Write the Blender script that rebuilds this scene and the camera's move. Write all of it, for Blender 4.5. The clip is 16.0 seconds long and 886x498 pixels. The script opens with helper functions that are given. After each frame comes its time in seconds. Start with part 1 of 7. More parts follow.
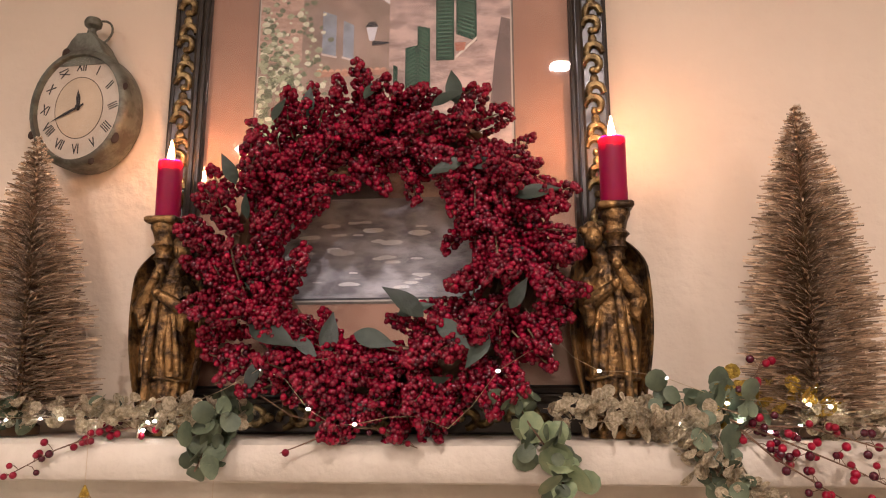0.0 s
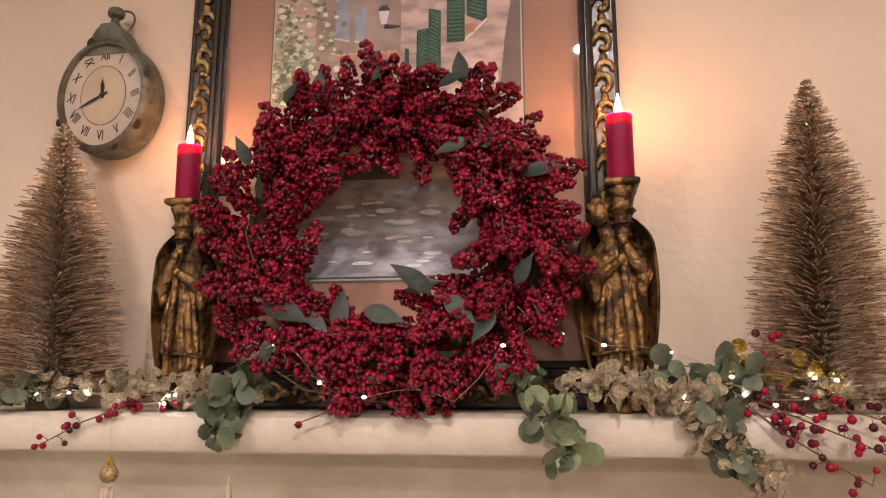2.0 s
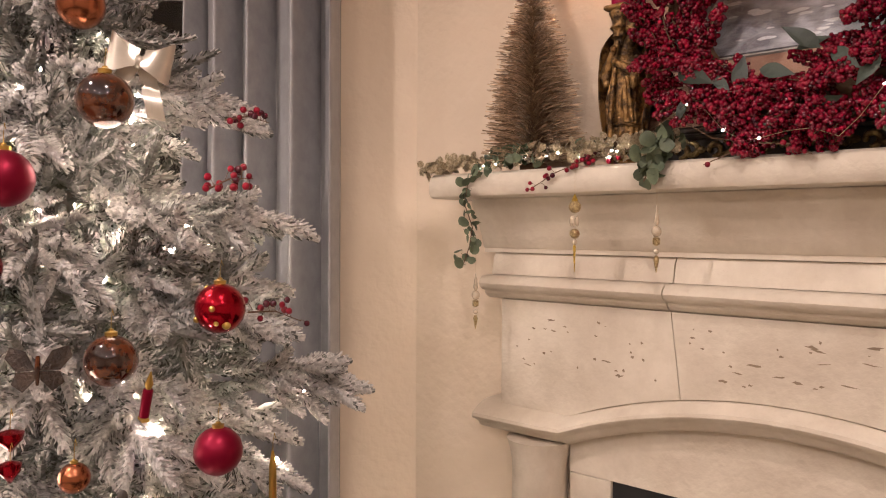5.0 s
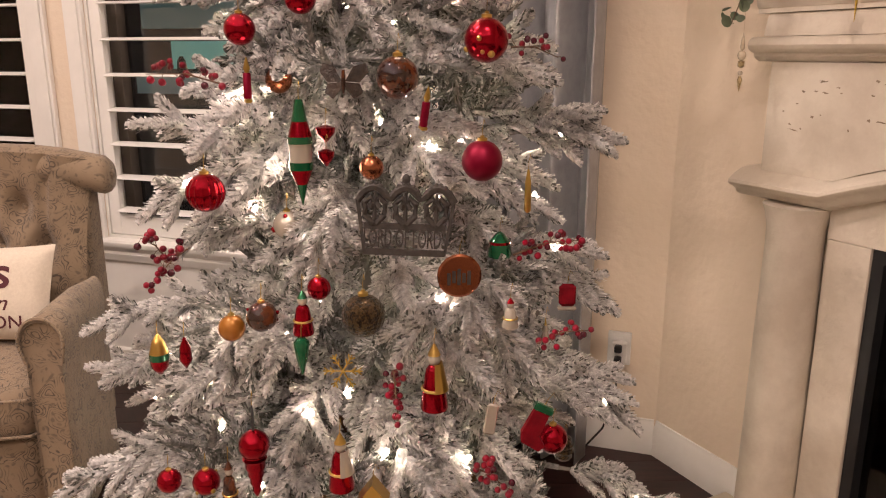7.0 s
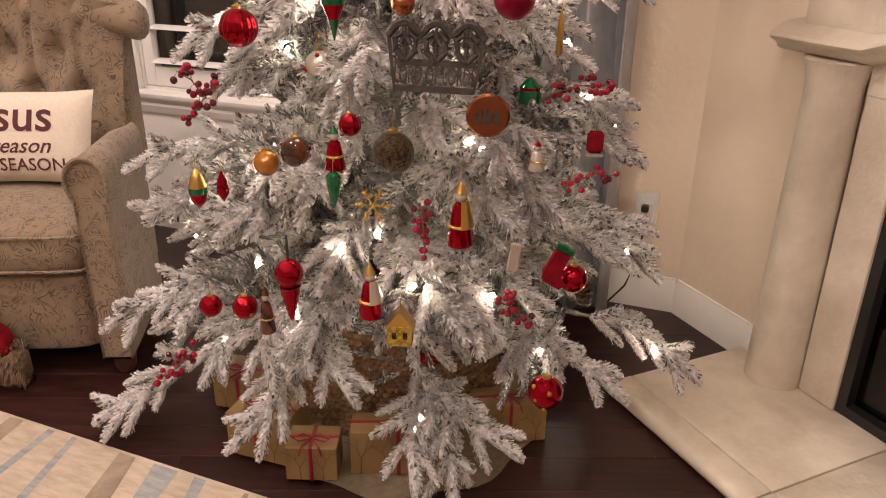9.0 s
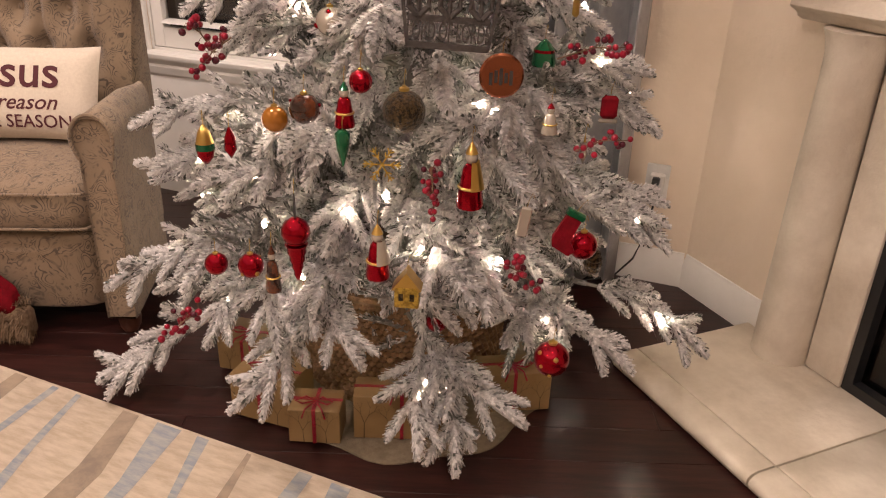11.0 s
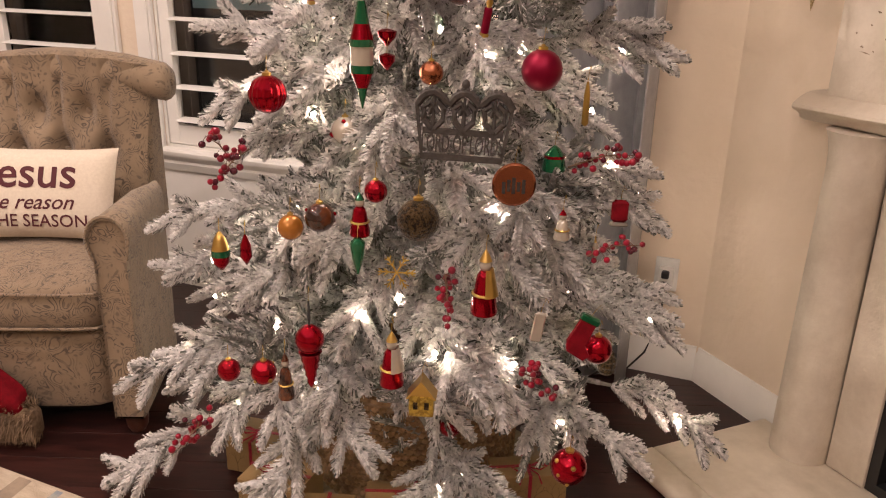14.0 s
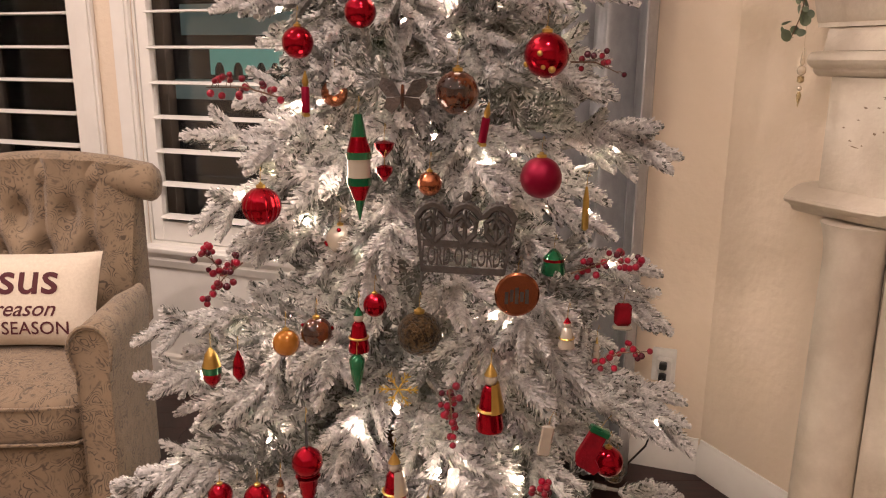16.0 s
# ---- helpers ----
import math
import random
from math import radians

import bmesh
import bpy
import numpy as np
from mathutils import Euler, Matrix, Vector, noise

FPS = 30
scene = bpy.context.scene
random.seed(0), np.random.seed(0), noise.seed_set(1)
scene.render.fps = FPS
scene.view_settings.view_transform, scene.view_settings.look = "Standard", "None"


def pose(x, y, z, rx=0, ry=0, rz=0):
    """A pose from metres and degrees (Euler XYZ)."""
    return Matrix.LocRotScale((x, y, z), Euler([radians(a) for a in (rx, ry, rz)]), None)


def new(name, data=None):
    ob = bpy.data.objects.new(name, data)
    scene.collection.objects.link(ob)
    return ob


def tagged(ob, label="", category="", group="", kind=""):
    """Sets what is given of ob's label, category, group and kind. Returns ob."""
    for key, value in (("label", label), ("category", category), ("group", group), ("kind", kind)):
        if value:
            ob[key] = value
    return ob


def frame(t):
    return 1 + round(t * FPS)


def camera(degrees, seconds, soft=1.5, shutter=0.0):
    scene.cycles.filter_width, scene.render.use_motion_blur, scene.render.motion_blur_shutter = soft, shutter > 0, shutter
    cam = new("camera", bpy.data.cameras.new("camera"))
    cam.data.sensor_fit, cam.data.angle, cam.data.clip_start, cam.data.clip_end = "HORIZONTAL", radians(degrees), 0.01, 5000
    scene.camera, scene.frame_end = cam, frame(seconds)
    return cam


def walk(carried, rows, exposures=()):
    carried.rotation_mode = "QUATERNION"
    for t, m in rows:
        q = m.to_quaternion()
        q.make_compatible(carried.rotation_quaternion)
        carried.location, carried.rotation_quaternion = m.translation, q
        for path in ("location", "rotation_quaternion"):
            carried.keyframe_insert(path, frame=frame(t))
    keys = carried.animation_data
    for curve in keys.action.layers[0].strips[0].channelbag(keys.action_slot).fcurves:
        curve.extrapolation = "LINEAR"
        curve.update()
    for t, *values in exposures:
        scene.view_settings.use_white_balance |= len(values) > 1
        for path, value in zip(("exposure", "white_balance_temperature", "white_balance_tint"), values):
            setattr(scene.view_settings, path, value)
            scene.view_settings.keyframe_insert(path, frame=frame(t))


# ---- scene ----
cam = camera(60.12, 16.0, soft=1.1)
PATH = [
    (0, 0.0000, 0.0000, 1.7064, 5.770, 10.222, 0.193),
    (0.5, -0.0069, -0.0076, 1.7032, 6.128, 10.204, 0.053),
    (1, -0.0098, -0.0120, 1.7029, 6.450, 10.152, 0.041),
    (1.5, -0.0022, -0.0134, 1.6947, 6.988, 9.920, 0.115),
    (2, 0.0487, -0.0131, 1.6854, 8.652, 9.398, 0.161),
    (2.5, 0.1390, -0.0115, 1.6703, 11.859, 8.633, 0.148),
    (3, 0.2257, -0.0122, 1.6447, 17.271, 7.715, 0.071),
    (3.5, 0.2475, -0.0282, 1.6158, 23.143, 6.548, -0.031),
    (4, 0.2531, -0.0830, 1.5900, 29.045, 4.739, -0.071),
    (4.5, 0.2751, -0.1986, 1.5272, 35.315, 1.820, -0.091),
    (5, 0.2881, -0.3355, 1.4792, 42.468, -1.305, -0.294),
    (5.2, 0.2789, -0.3799, 1.4628, 44.765, -2.596, -0.373),
    (7.3, 0.4627, -0.3988, 1.3220, 64.532, -16.086, 0.163),
    (7.5, 0.4676, -0.4014, 1.3248, 64.840, -17.444, -0.026),
    (8, 0.4842, -0.4061, 1.3051, 65.504, -19.785, -0.177),
    (8.5, 0.4958, -0.4092, 1.2919, 65.727, -21.909, -0.420),
    (9, 0.4968, -0.4121, 1.2780, 65.713, -23.772, -0.605),
    (9.2, 0.4901, -0.4146, 1.2796, 65.521, -24.748, -0.911),
    (11.3, 0.4889, -0.4148, 1.2451, 66.749, -25.741, -1.616),
    (11.5, 0.4876, -0.4133, 1.2578, 66.756, -25.726, -1.271),
    (12, 0.4850, -0.4159, 1.2616, 66.877, -24.789, -1.117),
    (12.5, 0.4807, -0.4184, 1.2645, 66.881, -23.573, -1.120),
    (13, 0.4806, -0.4208, 1.2751, 66.865, -22.294, -1.182),
    (13.5, 0.4741, -0.4240, 1.2809, 66.869, -21.033, -1.304),
    (14, 0.4676, -0.4255, 1.2923, 66.853, -19.596, -1.265),
    (14.5, 0.4571, -0.4296, 1.3043, 66.638, -18.231, -1.139),
    (15, 0.4432, -0.4324, 1.3171, 66.144, -16.769, -0.834),
    (15.5, 0.4198, -0.4354, 1.3307, 65.586, -15.279, -0.590),
    (16, 0.3989, -0.4353, 1.3424, 65.101, -13.961, -0.386),
]
walk(cam, [(t, pose(x, y, z, 90 + pitch, roll, yaw)) for t, x, y, z, yaw, pitch, roll in PATH], exposures=((0.0, 0.09, 6050, 11), (2.8, 0.02, 6050, 11), (4.6, 0.0, 6150, 11), (7.0, -0.11, 6350, 12), (16.0, -0.10, 6350, 12)))

# ---- world and light ----
world = bpy.data.worlds.new("world")
scene.world = world
world.use_nodes = True
world.node_tree.nodes["Background"].inputs[0].default_value = (0.02, 0.03, 0.05, 1)
world.node_tree.nodes["Background"].inputs[1].default_value = 0.15

WALL_Y = 1.32        # face of the fireplace wall
CEIL = 3.0
FX = -0.24           # middle of the fireplace
CORNER = (-1.335, WALL_Y)
TREE = (-1.27, 0.27)
DOWNLIGHTS = [(0.17, -0.10), (-1.30, -0.80), (0.17, -2.2), (-1.35, -2.2), (1.6, -0.45), (1.6, -2.2), (-2.75, -1.7)]
DOWN_WATTS = 21.0


def area_lamp(name, loc, watts, size, colour):
    data = bpy.data.lights.new(name, "AREA")
    data.shape, data.size, data.energy, data.color, data.spread = "DISK", size, watts, colour, radians(170)
    ob = new(name, data)
    ob.matrix_world = pose(loc[0], loc[1], loc[2])
    return ob


def point_lamp(name, loc, watts, radius, colour):
    data = bpy.data.lights.new(name, "POINT")
    data.shadow_soft_size, data.energy, data.color = radius, watts, colour
    ob = new(name, data)
    ob.location = loc
    return ob


# ---- materials ----
def mat(name, colour, rough=0.6, metal=0.0, second=None, scale=8.0, amount=0.5, bump=0.0, bump_scale=60.0,
        island=0.0, obj=0.0, spec=0.5, emit=0.0, emit_colour=None, coat=0.0, sheen=0.0, sub=0.0, stretch=(1, 1, 1)):
    m = bpy.data.materials.new(name)
    m.use_nodes = True
    nt = m.node_tree
    b = nt.nodes["Principled BSDF"]
    b.inputs["Roughness"].default_value = rough
    b.inputs["Metallic"].default_value = metal
    b.inputs["Specular IOR Level"].default_value = spec
    b.inputs["Coat Weight"].default_value = coat
    b.inputs["Coat Roughness"].default_value = 0.08
    b.inputs["Sheen Weight"].default_value = sheen
    if sub:
        b.inputs["Subsurface Weight"].default_value = sub
        b.inputs["Subsurface Radius"].default_value = (1.0, 0.06, 0.22)
        b.inputs["Subsurface Scale"].default_value = 0.020
    if emit:
        b.inputs["Emission Color"].default_value = (*(emit_colour or colour), 1)
        b.inputs["Emission Strength"].default_value = emit
    tc = nt.nodes.new("ShaderNodeTexCoord")
    mp = nt.nodes.new("ShaderNodeMapping")
    mp.inputs["Scale"].default_value = stretch
    nt.links.new(tc.outputs["Object"], mp.inputs[0])
    n = nt.nodes.new("ShaderNodeTexNoise")
    n.inputs["Scale"].default_value = scale
    n.inputs["Detail"].default_value = 6
    n.inputs["Roughness"].default_value = 0.65
    nt.links.new(mp.outputs[0], n.inputs["Vector"])
    second = second or tuple(c * 0.8 for c in colour)
    ramp = nt.nodes.new("ShaderNodeValToRGB")
    lo = 0.5 - 0.28 * (1.05 - amount)
    ramp.color_ramp.elements[0].position, ramp.color_ramp.elements[1].position = lo, 1 - lo
    ramp.color_ramp.elements[0].color, ramp.color_ramp.elements[1].color = (*second, 1), (*colour, 1)
    nt.links.new(n.outputs["Fac"], ramp.inputs[0])
    out = ramp.outputs[0]
    if island or obj:
        hsv = nt.nodes.new("ShaderNodeHueSaturation")
        mr = nt.nodes.new("ShaderNodeMapRange")
        amt = island or obj
        mr.inputs["To Min"].default_value, mr.inputs["To Max"].default_value = 1 - amt, 1 + amt
        if island:
            g = nt.nodes.new("ShaderNodeNewGeometry")
            nt.links.new(g.outputs["Random Per Island"], mr.inputs["Value"])
        else:
            g = nt.nodes.new("ShaderNodeObjectInfo")
            nt.links.new(g.outputs["Random"], mr.inputs["Value"])
        nt.links.new(mr.outputs[0], hsv.inputs["Value"])
        nt.links.new(out, hsv.inputs["Color"])
        out = hsv.outputs[0]
    nt.links.new(out, b.inputs["Base Color"])
    if bump:
        n2 = nt.nodes.new("ShaderNodeTexNoise")
        n2.inputs["Scale"].default_value = bump_scale
        n2.inputs["Detail"].default_value = 4
        nt.links.new(mp.outputs[0], n2.inputs["Vector"])
        bn = nt.nodes.new("ShaderNodeBump")
        bn.inputs["Strength"].default_value = bump
        bn.inputs["Distance"].default_value = 0.01
        nt.links.new(n2.outputs["Fac"], bn.inputs["Height"])
        nt.links.new(bn.outputs[0], b.inputs["Normal"])
    return m


def glass(name, tint=(1, 1, 1), gloss=0.02, ior=1.45):
    m = bpy.data.materials.new(name)
    m.use_nodes = True
    nt = m.node_tree
    nt.nodes.remove(nt.nodes["Principled BSDF"])
    o = nt.nodes["Material Output"]
    t, g, f, mx = (nt.nodes.new("ShaderNode" + k) for k in ("BsdfTransparent", "BsdfGlossy", "Fresnel", "MixShader"))
    t.inputs[0].default_value = (*tint, 1)
    g.inputs["Roughness"].default_value = gloss
    f.inputs["IOR"].default_value = ior
    nt.links.new(f.outputs[0], mx.inputs[0])
    nt.links.new(t.outputs[0], mx.inputs[1])
    nt.links.new(g.outputs[0], mx.inputs[2])
    nt.links.new(mx.outputs[0], o.inputs[0])
    return m


def glow(name, colour, strength):
    m = bpy.data.materials.new(name)
    m.use_nodes = True
    b = m.node_tree.nodes["Principled BSDF"]
    b.inputs["Base Color"].default_value = (0.8, 0.8, 0.8, 1)
    b.inputs["Emission Color"].default_value = (*colour, 1)
    b.inputs["Emission Strength"].default_value = strength
    return m


M = dict(
    wall=mat("wall_paint", (0.76, 0.65, 0.52), 0.75, second=(0.69, 0.58, 0.455), scale=1.6, amount=0.4, bump=0.35, bump_scale=38),
    ceiling=mat("ceiling_paint", (0.78, 0.74, 0.67), 0.9, bump=0.2, bump_scale=60),
    trim=mat("trim_paint", (0.80, 0.78, 0.74), 0.4, second=(0.74, 0.72, 0.68), scale=5, bump=0.03),
    stone=mat("limestone", (0.63, 0.57, 0.475), 0.65, second=(0.50, 0.435, 0.35), scale=5.5, amount=0.55, bump=0.25, bump_scale=70),
    stone_dark=mat("limestone_pit", (0.26, 0.20, 0.14), 0.9, scale=30),
    slab=mat("hearth_stone", (0.73, 0.66, 0.54), 0.5, second=(0.56, 0.49, 0.38), scale=6, amount=0.5, bump=0.15, bump_scale=50, obj=0.05),
    grout=mat("grout", (0.42, 0.36, 0.28), 0.9),
    plank=mat("dark_plank", (0.034, 0.0105, 0.0085), 0.32, second=(0.015, 0.0052, 0.0045), spec=0.35, scale=4, amount=0.7, bump=0.03, bump_scale=30, obj=0.14, stretch=(1, 9, 1)),
    black=mat("black_metal", (0.012, 0.012, 0.013), 0.4, bump=0.05),
    soot=mat("sooty_firebrick", (0.02, 0.018, 0.016), 0.9, second=(0.05, 0.04, 0.035), scale=9),
    curtain=mat("grey_curtain", (0.33, 0.33, 0.345), 0.36, second=(0.26, 0.26, 0.275), scale=20, bump=0.08, bump_scale=400, sheen=0.1),
    night=mat("night_dark", (0.01, 0.012, 0.014), 0.5),
    plastic=mat("white_plastic", (0.78, 0.77, 0.74), 0.35),
    cable=mat("black_cable", (0.02, 0.02, 0.02), 0.5),
    wood_dark=mat("dark_foot_wood", (0.10, 0.035, 0.02), 0.4, bump=0.1),
    lamp=glow("lamp_lens", (1.0, 0.86, 0.66), 14.0),
)

# ---- mesh helpers ----
class Geo:
    """Vertices and faces gathered in plain lists."""
    def __init__(self):
        self.v, self.f, self.m, self.slot = [], [], [], 0

    def add(self, verts, faces, t=None):
        o = len(self.v)
        if t is not None:
            verts = [tuple(t @ Vector(p)) for p in verts]
        self.v += [tuple(p) for p in verts]
        self.f += [tuple(i + o for i in q) for q in faces]
        self.m += [self.slot] * len(faces)
        return self

    def box(self, x0, y0, z0, x1, y1, z1, t=None, c=0.0):
        """A box, its long edges cut off by c."""
        if c <= 0:
            vs = [(x, y, z) for z in (z0, z1) for y in (y0, y1) for x in (x0, x1)]
            return self.add(vs, [(0, 2, 3, 1), (4, 5, 7, 6), (0, 1, 5, 4), (2, 6, 7, 3), (0, 4, 6, 2), (1, 3, 7, 5)], t)
        c = min(c, (x1 - x0) / 2.1, (y1 - y0) / 2.1, (z1 - z0) / 2.1)
        rings = []
        for z, k in ((z0, c), (z0 + c, 0), (z1 - c, 0), (z1, c)):
            a, b, d, e = x0 + k, x1 - k, y0 + k, y1 - k
            q = c * 0.6 if k == 0 else c * 0.5
            rings.append([(a + q, d, z), (b - q, d, z), (b, d + q, z), (b, e - q, z), (b - q, e, z), (a + q, e, z), (a, e - q, z), (a, d + q, z)])
        vs = [p for r in rings for p in r]
        fs = [tuple(reversed(range(8))), tuple(range(24, 32))]
        for r in range(3):
            fs += [(r * 8 + i, r * 8 + (i + 1) % 8, r * 8 + 8 + (i + 1) % 8, r * 8 + 8 + i) for i in range(8)]
        return self.add(vs, fs, t)

    def lathe(self, prof, n=16, t=None, wob=0.0):
        """A turned shape about z; prof: (radius, z) from below."""
        vs, fs = [], []
        for r, z in prof:
            for i in range(n):
                a = 2 * math.pi * i / n
                k = r * (1 + wob * math.sin(3 * a + z * 40))
                vs.append((k * math.cos(a), k * math.sin(a), z))
        for j in range(len(prof) - 1):
            fs += [(j * n + i, j * n + (i + 1) % n, j * n + n + (i + 1) % n, j * n + n + i) for i in range(n)]
        fs += [tuple(reversed(range(n))), tuple(range((len(prof) - 1) * n, len(prof) * n))]
        return self.add(vs, fs, t)

    def tube(self, pts, r, n=6, t=None):
        """A tube along points; r one radius or one for each."""
        pts = [Vector(p) for p in pts]
        rs = r if isinstance(r, (list, tuple)) else [r] * len(pts)
        vs, fs = [], []
        up = Vector((0.13, 0.31, 0.94))
        for i, p in enumerate(pts):
            d = (pts[min(i + 1, len(pts) - 1)] - pts[max(i - 1, 0)]).normalized()
            a = d.cross(up)
            a = a.normalized() if a.length > 1e-4 else Vector((1, 0, 0))
            b = d.cross(a)
            vs += [tuple(p + rs[i] * (a * math.cos(2 * math.pi * k / n) + b * math.sin(2 * math.pi * k / n))) for k in range(n)]
        for j in range(len(pts) - 1):
            fs += [(j * n + i, j * n + (i + 1) % n, j * n + n + (i + 1) % n, j * n + n + i) for i in range(n)]
        fs += [tuple(reversed(range(n))), tuple(range((len(pts) - 1) * n, len(pts) * n))]
        return self.add(vs, fs, t)

    def ball(self, c, r, n=8, m=5, s=(1, 1, 1), t=None):
        vs = [(c[0], c[1], c[2] - r * s[2])]
        for j in range(1, m):
            a = -math.pi / 2 + math.pi * j / m
            vs += [(c[0] + r * s[0] * math.cos(a) * math.cos(2 * math.pi * i / n), c[1] + r * s[1] * math.cos(a) * math.sin(2 * math.pi * i / n), c[2] + r * s[2] * math.sin(a)) for i in range(n)]
        vs.append((c[0], c[1], c[2] + r * s[2]))
        fs = [(0, 1 + (i + 1) % n, 1 + i) for i in range(n)]
        for j in range(m - 2):
            o = 1 + j * n
            fs += [(o + i, o + (i + 1) % n, o + n + (i + 1) % n, o + n + i) for i in range(n)]
        o, e = 1 + (m - 2) * n, len(vs) - 1
        fs += [(o + i, o + (i + 1) % n, e) for i in range(n)]
        return self.add(vs, fs, t)

    def sheet(self, fn, nu, nv, t=None, close=False):
        """A grid surface fn(u, v), u and v from 0 to 1."""
        vs = [fn(i / nu, j / nv) for j in range(nv + 1) for i in range(nu + 1)]
        fs = [(j * (nu + 1) + i, j * (nu + 1) + i + 1, (j + 1) * (nu + 1) + i + 1, (j + 1) * (nu + 1) + i) for j in range(nv) for i in range(nu)]
        return self.add(vs, fs, t)

    def extrude(self, poly, y0, y1, t=None):
        """A polygon of (x, z) pushed from y0 to y1."""
        n = len(poly)
        vs = [(x, y0, z) for x, z in poly] + [(x, y1, z) for x, z in poly]
        fs = [tuple(range(n)), tuple(reversed(range(n, 2 * n)))]
        fs += [(i, n + i, n + (i + 1) % n, (i + 1) % n) for i in range(n)]
        return self.add(vs, fs, t)

    def profile(self, poly, x0, x1, t=None):
        """A profile of (y, z) run along x."""
        n = len(poly)
        vs = [(x0, y, z) for y, z in poly] + [(x1, y, z) for y, z in poly]
        fs = [tuple(range(n)), tuple(reversed(range(n, 2 * n)))]
        fs += [(i, n + i, n + (i + 1) % n, (i + 1) % n) for i in range(n)]
        return self.add(vs, fs, t)

    def mesh(self, name, smooth=None):
        me = bpy.data.meshes.new(name)
        me.from_pydata(self.v, [], self.f)
        if any(self.m):
            me.polygons.foreach_set("material_index", self.m)
        bm = bmesh.new()
        bm.from_mesh(me)
        bmesh.ops.recalc_face_normals(bm, faces=bm.faces)
        bm.to_mesh(me)
        bm.free()
        if smooth is not None:
            me.polygons.foreach_set("use_smooth", [True] * len(me.polygons))
            me.set_sharp_from_angle(angle=radians(smooth))
        me.update()
        return me


def part(name, geo, material, parent=None, label="", smooth=40, at=None):
    """One mesh object, under a thing or a part."""
    me = geo if isinstance(geo, bpy.types.Mesh) else geo.mesh(name, smooth)
    mats = material if isinstance(material, (list, tuple)) else [material]
    if not me.materials:
        for m in mats:
            me.materials.append(m)
    ob = new(name, me)
    if parent is not None:
        ob.parent = parent
    if at is not None:
        ob.matrix_basis = at
    if label:
        tagged(ob, label)
    return ob


def thing(name, label, category, at=None, group="", kind=""):
    ob = new(name)
    ob.empty_display_size = 0.05
    if at is not None:
        ob.matrix_basis = at if isinstance(at, Matrix) else pose(*at)
    return tagged(ob, label, category, group, kind)


def structure(name, geo, material, label, category, smooth=40, at=None):
    return tagged(part(name, geo, material, None, "", smooth, at), label, category, "", "structure")


def jit(a):
    return random.uniform(-a, a)


# ---- the room ----
structure("ceiling", Geo().box(-4.3, -4.2, CEIL, 3.2, 1.5, CEIL + 0.12), M["ceiling"], "plain off-white ceiling with recessed lamps", "ceiling")
WALL_T = 0.16
OPEN = (-0.64, 0.16, 0.045, 0.885)      # the firebox opening
g = Geo()
y0, y1 = WALL_Y, WALL_Y + WALL_T
g.box(CORNER[0] - 0.12, y0, 0, OPEN[0], y1, CEIL).box(OPEN[1], y0, 0, 3.2, y1, CEIL).box(OPEN[0], y0, OPEN[3], OPEN[1], y1, CEIL)
structure("wall_north", g, M["wall"], "cream painted wall with orange-peel texture", "wall")
structure("wall_east", Geo().box(3.2, -4.2, 0, 3.36, 1.5, CEIL), M["wall"], "plain cream painted wall", "wall")
structure("wall_south", Geo().box(-4.3, -4.36, 0, 3.36, -4.2, CEIL), M["wall"], "plain cream painted wall", "wall")
structure("wall_west", Geo().box(-4.46, -4.36, 0, -4.3, -1.62, CEIL), M["wall"], "plain cream painted wall", "wall")
# window wall: its own frame, s runs from the corner, depth d goes outwards
WB = Matrix.Translation((CORNER[0], CORNER[1], 0)) @ pose(0, 0, 0, 0, 0, 225)


def wb(s, d, z):
    """A place on the window wall: s along, d into the room."""
    return WB @ Vector((s, d, z))


WIN = [(0.55, 2.19, 0.60, 2.32), (2.455, 3.72, 0.60, 2.32)]
g = Geo()
ss = [0.0, WIN[0][0], WIN[0][1], WIN[1][0], WIN[1][1], 4.35]
for a, b in ((0, 1), (2, 3), (4, 5)):
    g.box(ss[a], -WALL_T, 0, ss[b], 0, CEIL)
for a, b, z0, z1 in WIN:
    g.box(a, -WALL_T, 0, b, 0, z0).box(a, -WALL_T, z1, b, 0, CEIL)
structure("wall_window", g, M["wall"], "cream painted slanting wall with two windows", "wall", at=WB)
structure("floor_base", Geo().box(-4.4, -4.3, -0.1, 3.3, 1.45, -0.006), M["black"], "dark subfloor below the planks", "floor")


def baseboard_profile(t=0.016, h=0.125):
    return [(0, 0), (t, 0), (t, h * 0.72), (t * 0.8, h * 0.76), (t * 0.8, h * 0.84), (t * 0.45, h * 0.9), (t * 0.4, h), (0, h)]


structure("baseboard_north", Geo().profile([(WALL_Y - a, b) for a, b in baseboard_profile()], CORNER[0] + 0.006, -0.93), M["trim"], "white moulded baseboard along the fireplace wall", "baseboard")
structure("baseboard_window", Geo().profile([(a, b) for a, b in baseboard_profile()], 0.006, 0.438), M["trim"], "white moulded baseboard below the windows", "baseboard", at=WB)

structure("window_apron", Geo().box(0.44, 0.001, 0.004, 3.83, 0.014, 0.58, c=0.003).profile([(a * 1.9 + 0.001, b * 1.15) for a, b in baseboard_profile()], 0.44, 3.83), M["trim"], "white painted panel below the windows", "panel", at=WB)
